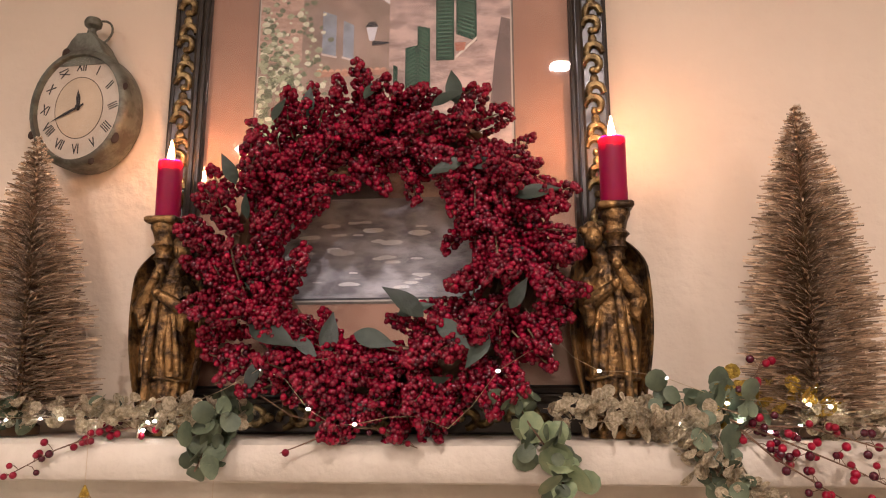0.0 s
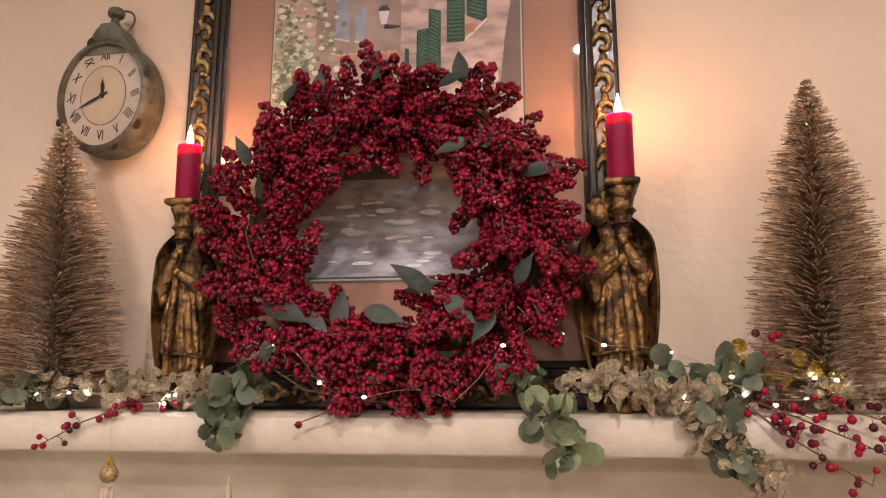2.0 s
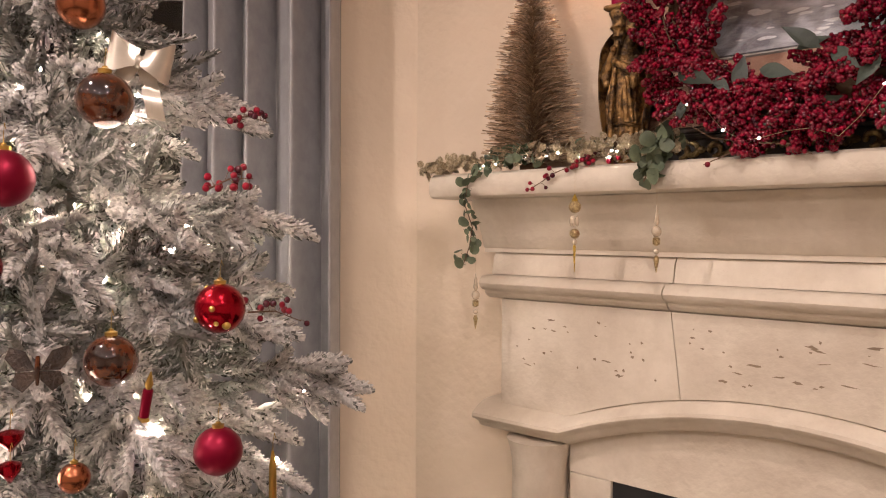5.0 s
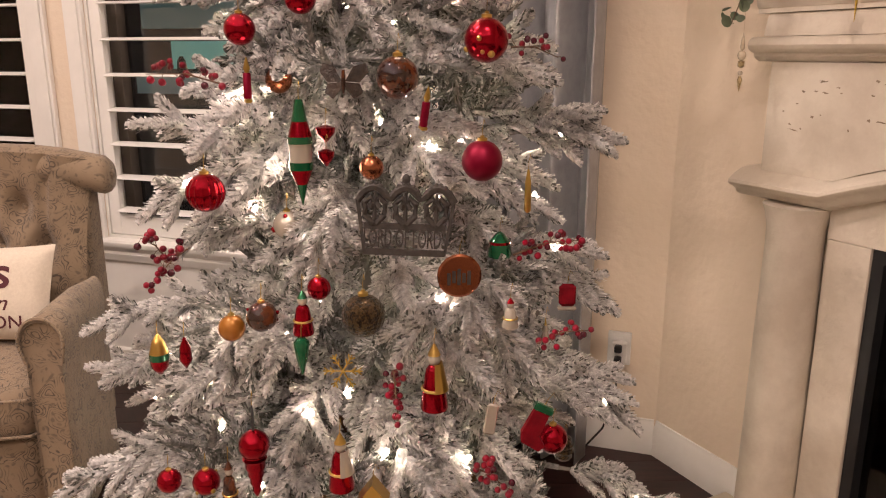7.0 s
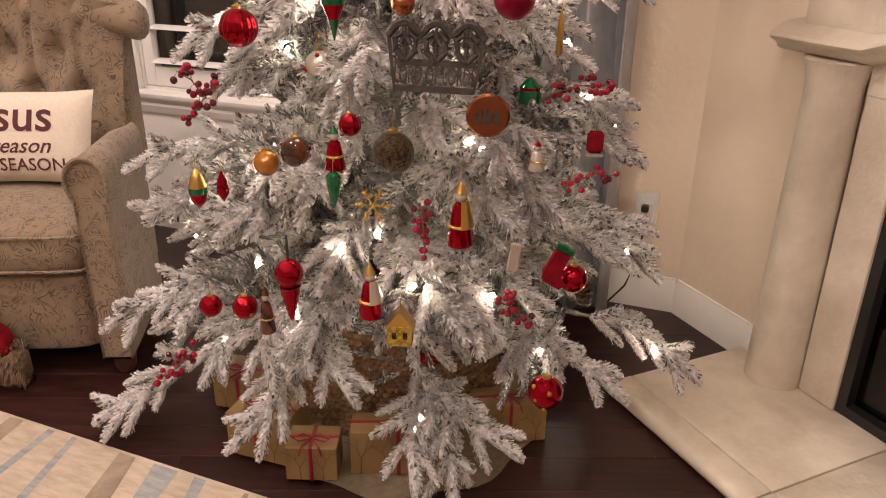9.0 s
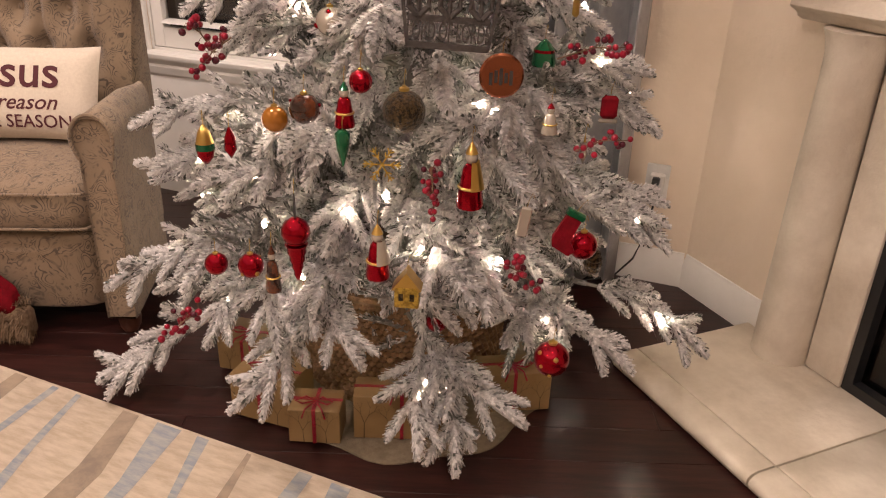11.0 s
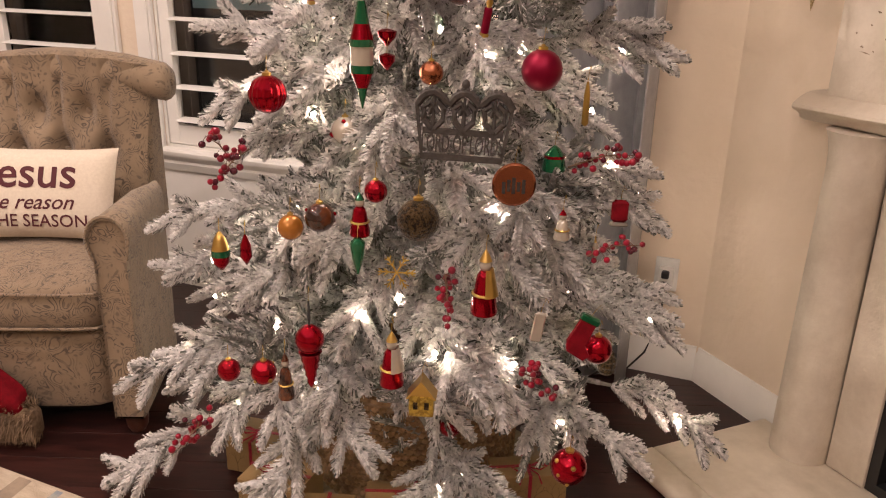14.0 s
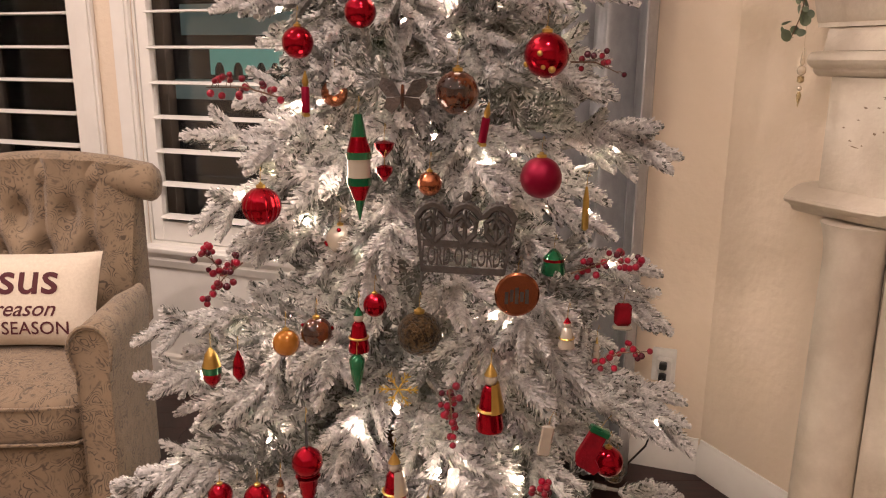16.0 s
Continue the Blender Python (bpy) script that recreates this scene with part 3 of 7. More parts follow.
rnd = random.Random(7)
LAYERS = [0.28, 0.41, 0.53, 0.66, 0.79, 0.92, 1.04, 1.15, 1.27, 1.38, 1.50, 1.61, 1.72, 1.82, 1.91, 1.99, 2.06]
TIPS = []
for li, z in enumerate(LAYERS):
    R = tree_radius(z) * (0.97 if li % 2 == 0 else 0.82) * (0.94 if z > 0.85 else 1.0)
    count = max(6, int(5 + 11.5 * R))
    a0 = rnd.uniform(0, 360)
    for k in range(count):
        ang = a0 + 360 * k / count + rnd.uniform(-9, 9)
        r = R * rnd.uniform(0.82, 1.05)
        away = abs((ang + 23 + 180) % 360 - 180)
        if z < 0.5 and away < 80:
            continue
        L, pool = (0.50, LONG) if r > 0.46 else ((0.34, MID) if r > 0.30 else (0.21, SHORT))
        reach = r - L * 1.17
        s = 1.0
        if reach < 0.02:
            s = max(0.5, (r - 0.02) / (L * 1.17))
            reach = 0.02
        tilt = rnd.uniform(-8, 10) - 4
        zz = z + rnd.uniform(-0.04, 0.04) + 0.06
        q = radians(ang)
        m = pose(reach * math.cos(q), reach * math.sin(q), zz, 0, 0, ang) @ pose(0, 0, 0, rnd.uniform(-25, 25), -tilt, 0) @ Matrix.Diagonal((s, s, s, 1))
        part("branch", rnd.choice(pool), M["flock"], tree, at=m)
        TIPS.append((m, L))
    for k in range(max(5, int(18 * R + 4))):
        ang = rnd.uniform(0, 360)
        q, r = radians(ang), R * rnd.uniform(0.25, 0.70)
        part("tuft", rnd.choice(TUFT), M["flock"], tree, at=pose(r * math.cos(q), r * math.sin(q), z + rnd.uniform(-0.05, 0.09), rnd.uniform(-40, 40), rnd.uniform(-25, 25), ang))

# the long sprays that reach past the crown: where each springs from and where its tip lies
SPRAYS = [
    ((-1.34, -0.24, 0.20), (-1.36, -0.57, 0.05)), ((-1.33, -0.16, 0.44), (-1.31, -0.50, 0.39)), ((-1.08, -0.02, 0.34), (-0.92, -0.27, 0.19)),
    ((-1.01, -0.03, 0.39), (-0.80, -0.04, 0.35)), ((-0.86, 0.16, 0.28), (-0.64, 0.19, 0.14)), ((-0.86, 0.17, 0.26), (-0.69, 0.05, 0.18)),
    ((-0.85, 0.19, 0.28), (-0.63, 0.26, 0.22)), ((-0.84, 0.45, 0.38), (-0.64, 0.51, 0.27)), ((-0.81, 0.46, 0.38), (-0.71, 0.26, 0.41)),
    ((-0.93, 0.65, 0.32), (-0.71, 0.87, 0.26)), ((-0.99, 0.55, 0.55), (-0.78, 0.75, 0.51)), ((-1.03, 0.62, 0.59), (-0.86, 0.76, 0.56)),
    ((-1.06, 0.59, 0.85), (-0.92, 0.79, 0.79)), ((-1.05, 0.55, 0.89), (-0.89, 0.68, 0.88)), ((-1.34, -0.12, 0.76), (-1.33, -0.37, 0.80)),
    ((-1.37, -0.11, 0.50), (-1.40, -0.39, 0.57)), ((-1.32, -0.12, 0.65), (-1.28, -0.35, 0.66)), ((-0.92, 0.34, 0.86), (-0.78, 0.14, 0.83)),
    ((-0.91, 0.37, 0.86), (-0.77, 0.23, 0.81)), ((-0.93, 0.37, 0.86), (-0.79, 0.35, 0.82)), ((-1.06, 0.11, 0.96), (-0.93, -0.02, 0.91)),
    ((-1.03, 0.05, 0.77), (-0.88, -0.10, 0.79)), ((-1.17, -0.02, 0.66), (-1.08, -0.27, 0.67)), ((-0.90, 0.13, 0.47), (-0.73, 0.14, 0.43)),
    ((-0.91, 0.50, 0.72), (-0.81, 0.36, 0.67)), ((-1.17, -0.01, 0.79), (-1.00, -0.14, 0.75)), ((-1.30, 0.04, 1.11), (-1.31, -0.24, 1.17)),
    ((-1.26, 0.03, 1.10), (-1.25, -0.26, 1.05)), ((-1.09, 0.55, 1.17), (-0.92, 0.74, 1.14)), ((-1.10, 0.57, 1.16), (-0.97, 0.72, 1.21)),
    ((-1.08, 0.45, 1.31), (-0.94, 0.53, 1.28)), ((-1.35, 0.01, 1.44), (-1.34, -0.16, 1.45)), ((-0.97, 0.27, 1.18), (-0.84, 0.22, 1.09)),
    ((-1.03, 0.12, 1.01), (-0.89, 0.00, 0.96)), ((-1.08, 0.41, 1.34), (-0.92, 0.45, 1.29)), ((-1.14, 0.07, 1.29), (-0.93, 0.09, 1.28)),
    ((-1.24, 0.08, 1.26), (-1.16, -0.10, 1.26)), ((-1.22, 0.12, 1.37), (-1.16, 0.01, 1.39)), ((-1.21, 0.01, 1.17), (-1.13, -0.17, 1.14)),
    ((-1.04, 0.29, 1.19), (-0.91, 0.35, 1.17)), ((-1.19, 0.39, 1.72), (-1.04, 0.57, 1.70)), ((-1.13, 0.49, 1.51), (-0.99, 0.65, 1.47)),
    ((-1.09, 0.61, 1.14), (-0.96, 0.79, 1.13)), ((-1.10, 0.43, 1.31), (-0.95, 0.54, 1.30)), ((-1.15, 0.45, 1.52), (-1.06, 0.65, 1.47)),
    ((-1.15, 0.43, 1.75), (-1.08, 0.60, 1.70)),
    ((-1.11, -0.10, 0.45), (-0.96, -0.19, 0.32)), ((-1.20, -0.15, 0.36), (-1.11, -0.31, 0.29)), ((-0.99, 0.04, 0.51), (-0.82, 0.05, 0.43)),
    ((-0.92, 0.22, 0.51), (-0.76, 0.19, 0.42)), ((-0.90, 0.38, 0.53), (-0.74, 0.35, 0.49)), ((-1.06, -0.00, 0.49), (-0.88, -0.11, 0.40)),
    ((-1.20, 0.12, 1.31), (-1.12, -0.03, 1.33)), ((-1.20, 0.06, 1.19), (-1.10, -0.11, 1.21)), ((-1.19, 0.16, 1.39), (-1.10, 0.04, 1.42)),
    ((-1.13, 0.29, 1.39), (-0.97, 0.34, 1.39)), ((-1.14, 0.38, 1.42), (-1.03, 0.46, 1.43)), ((-1.25, 0.02, 1.00), (-1.18, -0.16, 1.00)),
    ((-1.08, 0.20, 1.44), (-0.97, 0.17, 1.36))]
for root, tip in SPRAYS:
    root, tip = Vector(root), Vector(tip)
    way = (tip - root).normalized()
    span = (tip - root).length
    L, pool = (0.50, LONG) if span > 0.46 else ((0.34, MID) if span > 0.24 else (0.21, SHORT))
    s = min(1.12, max(0.85, span / (L + 0.06)))
    o = tip - way * (s * (L + 0.10))
    side = Vector((0, 0, 1)).cross(way).normalized()
    up = way.cross(side)
    m = Matrix(((way.x, side.x, up.x, o.x - TREE[0]), (way.y, side.y, up.y, o.y - TREE[1]), (way.z, side.z, up.z, o.z), (0, 0, 0, 1))) @ pose(0, 0, 0, rnd.uniform(-18, 18), -6, 0) @ Matrix.Diagonal((s, s, s, 1))
    part("branch", rnd.choice(pool), M["flock"], tree, at=m)
    TIPS.append((m, L))
    base = Vector((o.x - TREE[0], o.y - TREE[1], o.z))
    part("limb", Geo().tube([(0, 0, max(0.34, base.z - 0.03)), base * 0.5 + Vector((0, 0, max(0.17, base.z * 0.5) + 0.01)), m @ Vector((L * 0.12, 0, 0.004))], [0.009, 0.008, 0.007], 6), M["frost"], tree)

# tree lights: small warm bulbs held among the twigs
M["bulb"] = glow("warm_bulb", (1.0, 0.80, 0.60), 430.0)
bulb_me = Geo().ball((0, 0, 0), 0.0046, 8, 6, (1, 1, 1.7)).mesh("bulb", 60)
lights = thing("light_string", "string of lit warm white bulbs wound through the tree", "string lights", (TREE[0], TREE[1], 0))
for m, L in TIPS:
    high = m.translation.z > 0.62
    for k in range(2 if high and rnd.random() < 0.6 else 1):
        if rnd.random() < 0.85:
            p = m @ Vector((L * rnd.uniform(0.50, 1.0), rnd.uniform(-0.045, 0.045), rnd.uniform(-0.012, 0.018) - 0.10 * L))
            part("bulb", bulb_me, M["bulb"], lights, at=Matrix.Translation(p) @ pose(0, 0, 0, rnd.uniform(-60, 60), rnd.uniform(-60, 60), 0))
for z, r, w in ((0.40, 0.50, 0.20), (0.80, 0.46, 0.65), (1.12, 0.42, 1.35), (1.6, 0.30, 1.0)):
    for k in range(3):
        q = radians(120 * k + 70 * z)
        point_lamp("bulb_glow_lamp", (TREE[0] + r * math.cos(q), TREE[1] + r * math.sin(q), z), w, 0.06, (1.0, 0.78, 0.61))

# ---- things on the mantel ----
TOP = 1.6305
M["gold"] = mat("aged_gold", (0.36, 0.27, 0.125), 0.42, 0.8, second=(0.10, 0.065, 0.03), scale=55, amount=0.75, bump=0.4, bump_scale=120)
M["frame_black"] = mat("frame_black", (0.012, 0.010, 0.009), 0.28, second=(0.03, 0.022, 0.015), scale=40, bump=0.08)
M["bronze"] = mat("antique_bronze", (0.34, 0.20, 0.075), 0.42, 0.75, second=(0.055, 0.033, 0.018), scale=30, amount=0.8, bump=0.7, bump_scale=85)
M["mat_board"] = mat("russet_mat_board", (0.46, 0.275, 0.195), 0.8, second=(0.36, 0.205, 0.145), scale=7, amount=0.5, bump=0.05)
M["wax"] = mat("crimson_wax", (0.30, 0.001, 0.055), 0.5, second=(0.24, 0.001, 0.042), spec=0.25, scale=12, sub=0.85)
M["wick"] = mat("burnt_wick", (0.02, 0.015, 0.01), 0.9)
M["flame"] = glow("candle_flame", (1.0, 0.43, 0.175), 340.0)
M["berry"] = mat("red_berry", (0.245, 0.001, 0.021), 0.25, second=(0.10, 0.001, 0.008), scale=60, amount=0.6, island=0.55, spec=0.5)
M["berry_dark"] = mat("dark_berry", (0.06, 0.004, 0.012), 0.25, island=0.4)
M["stem"] = mat("brown_stem", (0.14, 0.08, 0.045), 0.85, bump=0.3)
M["leaf"] = mat("dark_leaf", (0.016, 0.026, 0.018), 0.5, second=(0.032, 0.048, 0.032), scale=30, bump=0.2, bump_scale=90, obj=0.3)
M["euca"] = mat("sage_leaf", (0.135, 0.165, 0.095), 0.6, second=(0.07, 0.092, 0.055), scale=28, amount=0.6, bump=0.15, bump_scale=90, obj=0.3)
M["euca_pale"] = mat("pale_sage_leaf", (0.30, 0.34, 0.18), 0.6, second=(0.18, 0.24, 0.13), scale=28, amount=0.6, obj=0.2)
M["goldleaf"] = mat("gold_glitter_leaf", (0.62, 0.53, 0.37), 0.30, 0.35, second=(0.40, 0.33, 0.21), scale=160, amount=0.9, bump=0.8, bump_scale=420, island=0.35)
M["goldleaf_bright"] = mat("bright_gold_leaf", (0.58, 0.40, 0.07), 0.3, 0.7, second=(0.30, 0.19, 0.03), scale=120, amount=0.8, bump=0.6, bump_scale=320, island=0.3)
M["bristle"] = mat("champagne_bristle", (0.56, 0.42, 0.285), 0.36, 0.45, second=(0.30, 0.21, 0.135), scale=60, amount=0.6, island=0.6)
M["glitter"] = mat("glitter", (0.95, 0.90, 0.80), 0.28, 1.0, second=(0.8, 0.7, 0.5), scale=100)
M["wire"] = mat("copper_wire", (0.62, 0.50, 0.34), 0.35, 1.0)
M["clear"] = mat("champagne_crystal", (0.74, 0.64, 0.50), 0.12, 0.35, second=(0.50, 0.42, 0.31), scale=90, coat=0.6)
M["led"] = glow("fairy_bulb", (1.0, 0.95, 0.86), 40.0)
M["clock_case"] = mat("worn_grey_green_metal", (0.155, 0.16, 0.125), 0.5, 0.3, second=(0.085, 0.08, 0.06), scale=24, amount=0.8, bump=0.3, bump_scale=60)
M["clock_rust"] = mat("rust_patch", (0.05, 0.028, 0.018), 0.7, 0.3)
M["dial"] = mat("aged_cream_dial", (0.56, 0.46, 0.33), 0.6, second=(0.42, 0.33, 0.23), scale=9, amount=0.5)
M["dial_light"] = mat("dial_ring", (0.60, 0.53, 0.43), 0.6, second=(0.48, 0.40, 0.31), scale=14, amount=0.5)
M["ink"] = mat("black_ink", (0.015, 0.013, 0.012), 0.6)


def text_mesh(words, size, depth=0.0006, shear=0.0, bold=0.0, align="CENTER"):
    """Letters as a mesh in the x-z plane, facing -y."""
    cu = bpy.data.curves.new("letters", "FONT")
    cu.body, cu.size, cu.extrude, cu.align_x, cu.align_y, cu.shear, cu.offset, cu.resolution_u = words, size, depth, align, "CENTER", shear, bold, 3
    ob = bpy.data.objects.new("letters", cu)
    scene.collection.objects.link(ob)
    me = bpy.data.meshes.new_from_object(ob.evaluated_get(bpy.context.evaluated_depsgraph_get()))
    bpy.data.objects.remove(ob)
    me.transform(pose(0, 0, 0, 90, 0, 0))
    return me


# -- framed picture, leaning on the wall
PX, PZ = FX + 0.005, TOP + 0.001
lean = pose(PX, 1.262, PZ, -2.0, 0, 0)
pic = thing("framed_picture", "large framed village street print in ornate black and gold frame", "picture", lean)
OW, OH, FW = 0.397, 1.02, 0.066     # half width, height, moulding width
for x0, x1, z0, z1 in ((-OW, -OW + FW, 0, OH), (OW - FW, OW, 0, OH), (-OW + FW, OW - FW, 0, FW + 0.012), (-OW + FW, OW - FW, OH - FW, OH)):
    up = (z1 - z0) > (x1 - x0)
    fr = Geo().box(x0, -0.004, z0, x1, 0.022, z1, c=0.004)
    # inner and outer beads
    if up:
        s = 1 if x0 < 0 else -1
        xi, xo = (x1, x0) if x0 < 0 else (x0, x1)
        fr.tube([(xi - s * 0.006, -0.006, z0 + 0.07 * (0 < 1)), (xi - s * 0.006, -0.006, z1 - 0.06)], 0.0055, 6)
        fr.tube([(xi - s * 0.018, -0.007, z0 + 0.06), (xi - s * 0.018, -0.007, z1 - 0.05)], 0.006, 6)
        fr.tube([(xo + s * 0.004, -0.005, z0), (xo + s * 0.004, -0.005, z1)], 0.004, 6)
    else:
        fr.tube([(x0, -0.007, z1 - 0.008), (x1, -0.007, z1 - 0.008)], 0.007, 6)
        fr.tube([(x0, -0.007, z1 - 0.024), (x1, -0.007, z1 - 0.024)], 0.006, 6)
    side = part("frame_side", fr, M["frame_black"], pic)
    # carved scrolls along the outer band
    gs = Geo()
    n = int((z1 - z0 if up else x1 - x0) / 0.075)
    for i in range(n):
        for h in (-1, 1):
            pts, rs = [], []
            for k in range(13):
                u = k / 12
                q = math.pi * 1.55 * u
                rad = 0.017 * (1 - 0.62 * u)
                cx, cz = h * 0.004 + rad * math.cos(q) * h - h * 0.004, (i + 0.5) * 0.075 + h * 0.012 + rad * math.sin(q) * 1.25
                if up:
                    cxx = (x0 + 0.026 if x0 < 0 else x1 - 0.026) + cx
                    pts.append((cxx, -0.0065, z0 + cz))
                else:
                    pts.append((x0 + cz, -0.0065, z0 + 0.026 + cx))
                rs.append(0.0065 * (0.55 + 0.6 * math.sin(math.pi * (0.15 + 0.8 * u))))
            gs.tube(pts, rs, 6)
            c = pts[-1]
            gs.ball(c, 0.0068, 7, 4)
        c = ((x0 + 0.026 if x0 < 0 else x1 - 0.026), -0.008, z0 + (i + 1) * 0.075) if up else (x0 + (i + 1) * 0.075, -0.008, z0 + 0.026)
        gs.ball(c, 0.008, 7, 5, (1, 0.7, 1.3) if up else (1.3, 0.7, 1))
    part("carving", gs, M["gold"], side, "gilt carved scrollwork", smooth=60)
part("mat_board", Geo().box(-OW + FW, 0.010, 0.06, OW - FW, 0.014, OH - FW), M["mat_board"], pic, "russet mat board")
# the print: flat painted shapes, x and z as on the sheet
AX0, AX1, AZ0, AZ1 = -0.236, 0.228, 0.222, 0.90
part("print_border", Geo().box(AX0 - 0.006, 0.0088, AZ0 - 0.007, AX1 + 0.006, 0.0099, AZ1 + 0.006), mat("print_line", (0.16, 0.14, 0.12), 0.7), pic)
part("print_edge", Geo().box(AX0 - 0.003, 0.0082, AZ0 - 0.003, AX1 + 0.003, 0.0087, AZ1 + 0.003), mat("print_white", (0.62, 0.58, 0.52), 0.7), pic)
art = part("print", Geo().box(AX0, 0.0074, AZ0, AX1, 0.0081, AZ1), mat("print_wet_street", (0.13, 0.135, 0.15), 0.75, second=(0.055, 0.055, 0.06), scale=9, amount=0.6), pic, "painted print of an old village street")


def paint(name, poly, colour, second, layer, scale=12, bump=0.0, stretch=(1, 1, 1)):
    """A flat painted shape on the print."""
    y = 0.0074 - 0.0004 * layer
    # pigments lifted: the room's reflection veiling the glass is put into the colour
    colour, second = tuple(min(0.85, 1.9 * c) for c in colour), tuple(min(0.85, 1.9 * c) for c in second)
    key = "paint_%s_%d" % (name, round(colour[0] * 1000) + round(colour[1] * 100))
    m = M.setdefault(key, mat(key, colour, 0.75, second=second, scale=scale, amount=0.7, bump=bump, bump_scale=60, stretch=stretch))
    return part(name, Geo().extrude(poly, y - 0.0003, y), m, art, smooth=None)


def rect(x0, z0, x1, z1):
    return [(x0, z0), (x1, z0), (x1, z1), (x0, z1)]


paint("painted_house", rect(AX0, 0.44, 0.008, AZ1), (0.25, 0.19, 0.16), (0.15, 0.115, 0.095), 1, 8)
paint("painted_sky", [(AX0 + 0.01, AZ1), (AX0 + 0.02, 0.86), (-0.10, 0.845), (-0.03, 0.80), (0.008, 0.772), (0.008, AZ1)], (0.70, 0.71, 0.73), (0.6, 0.6, 0.62), 2, 6)
paint("painted_brick", rect(AX0, 0.665, -0.155, 0.80), (0.34, 0.25, 0.205), (0.24, 0.165, 0.135), 2, 40, stretch=(1, 1, 3))
paint("painted_wall", [(0.008, 0.40), (AX1, 0.40), (AX1, AZ1), (0.008, AZ1)], (0.37, 0.29, 0.262), (0.20, 0.15, 0.135), 1, 16, stretch=(1, 1, 2.2))
paint("painted_road", rect(AX0 + 0.03, 0.225, AX1 - 0.04, 0.40), (0.28, 0.285, 0.31), (0.13, 0.13, 0.145), 2, 14, stretch=(1, 1, 2.5))
paint("painted_eaves", rect(-0.125, 0.632, 0.008, 0.642), (0.33, 0.19, 0.14), (0.22, 0.12, 0.09), 3, 60)
for i in range(11):
    paint("painted_tile", [(-0.122 + i * 0.012 + 0.0055 * math.cos(q), 0.642 + 0.0055 * math.sin(q)) for q in [math.pi * k / 6 for k in range(7)]], (0.42, 0.27, 0.20), (0.3, 0.17, 0.12), 4, 60)
for x, z0, z1, w in ((-0.104, 0.675, 0.758, 0.013), (-0.068, 0.667, 0.737, 0.010)):
    paint("painted_window", [(x - w, z0 + 0.004), (x + w, z0 - 0.004), (x + w, z1 - 0.004), (x - w, z1 + 0.006)], (0.20, 0.23, 0.28), (0.14, 0.16, 0.19), 3, 30)
    paint("painted_ledge", [(x - w - 0.002, z0 + 0.001), (x + w + 0.002, z0 - 0.007), (x + w + 0.002, z0 - 0.003), (x - w - 0.002, z0 + 0.005)], (0.42, 0.38, 0.36), (0.34, 0.3, 0.28), 4)
GREEN, GREEN2 = (0.020, 0.055, 0.037), (0.012, 0.033, 0.022)
for x0, x1, z0, z1, sk in ((0.094, 0.127, 0.655, 0.80, 0.0), (0.131, 0.168, 0.705, 0.80, -0.016), (0.060, 0.083, 0.602, 0.725, -0.014), (0.038, 0.060, 0.575, 0.682, 0.012), (0.016, 0.024, 0.56, 0.65, -0.01)):
    paint("painted_shutter", [(x0, z0), (x1, z0 + sk), (x1, z1 + sk * 0.4), (x0, z1)], GREEN, GREEN2, 4, 30)
    n = max(4, int((z1 - z0) / 0.0075))
    for i in range(1, n):
        z = z0 + (z1 - z0) * i / n
        paint("painted_slat", [(x0 + 0.004, z), (x1 - 0.004, z + sk * 0.7), (x1 - 0.004, z + sk * 0.7 + 0.0025), (x0 + 0.004, z + 0.0025)], (0.060, 0.130, 0.090), (0.045, 0.10, 0.07), 5)
paint("painted_ledge", [(0.128, 0.655), (0.168, 0.693), (0.168, 0.699), (0.128, 0.661)], (0.48, 0.42, 0.38), (0.4, 0.34, 0.3), 5)
paint("painted_flowerpot", [(0.130, 0.672), (0.145, 0.672), (0.148, 0.688), (0.128, 0.688)], (0.30, 0.13, 0.09), (0.22, 0.1, 0.07), 6)
rnd = random.Random(3)
paint("painted_shade", [(0.19, 0.56), (AX1, 0.55), (AX1, 0.73), (0.212, 0.735), (0.20, 0.66)], (0.13, 0.10, 0.09), (0.09, 0.07, 0.065), 3, 16)
paint("painted_sign", [(0.140, 0.562), (0.188, 0.575), (0.186, 0.605), (0.145, 0.598)], (0.44, 0.40, 0.37), (0.36, 0.32, 0.30), 4, 30)
part("painted_letters", text_mesh("VIA", 0.020, 0.0001), M["ink"], art, at=pose(0.163, 0.0053, 0.592, 0, -8, 0))
paint("painted_bar", rect(0.158, 0.568, 0.180, 0.576), (0.05, 0.045, 0.04), (0.04, 0.04, 0.04), 6)
for i in range(420):
    x, z = AX0 + 0.005 + abs(rnd.gauss(0, 0.055)), 0.60 + rnd.gauss(0.04, 0.075)
    if x > -0.10 or z > 0.80 or z < 0.46:
        continue
    k = rnd.random()
    col = (0.48, 0.50, 0.38) if k < 0.25 else ((0.25, 0.28, 0.19) if k < 0.6 else (0.11, 0.13, 0.085))
    r = rnd.uniform(0.003, 0.0075)
    paint("painted_leaves", [(x + r * math.cos(q) * rnd.uniform(0.7, 1.3), z + 0.8 * r * math.sin(q) * rnd.uniform(0.7, 1.3)) for q in [2 * math.pi * k / 7 for k in range(7)]], col, tuple(c * 0.75 for c in col), 3 + i % 4, 60)
for i in range(26):
    x, z = rnd.uniform(-0.16, 0.07), rnd.uniform(0.235, 0.36)
    w = rnd.uniform(0.006, 0.022)
    paint("painted_glint", [(x + w * math.cos(q), z + 0.22 * w * math.sin(q) * rnd.uniform(0.6, 1.3)) for q in [2 * math.pi * k / 8 for k in range(8)]], (0.55, 0.56, 0.58), (0.42, 0.43, 0.45), 3 + i % 3, 50)
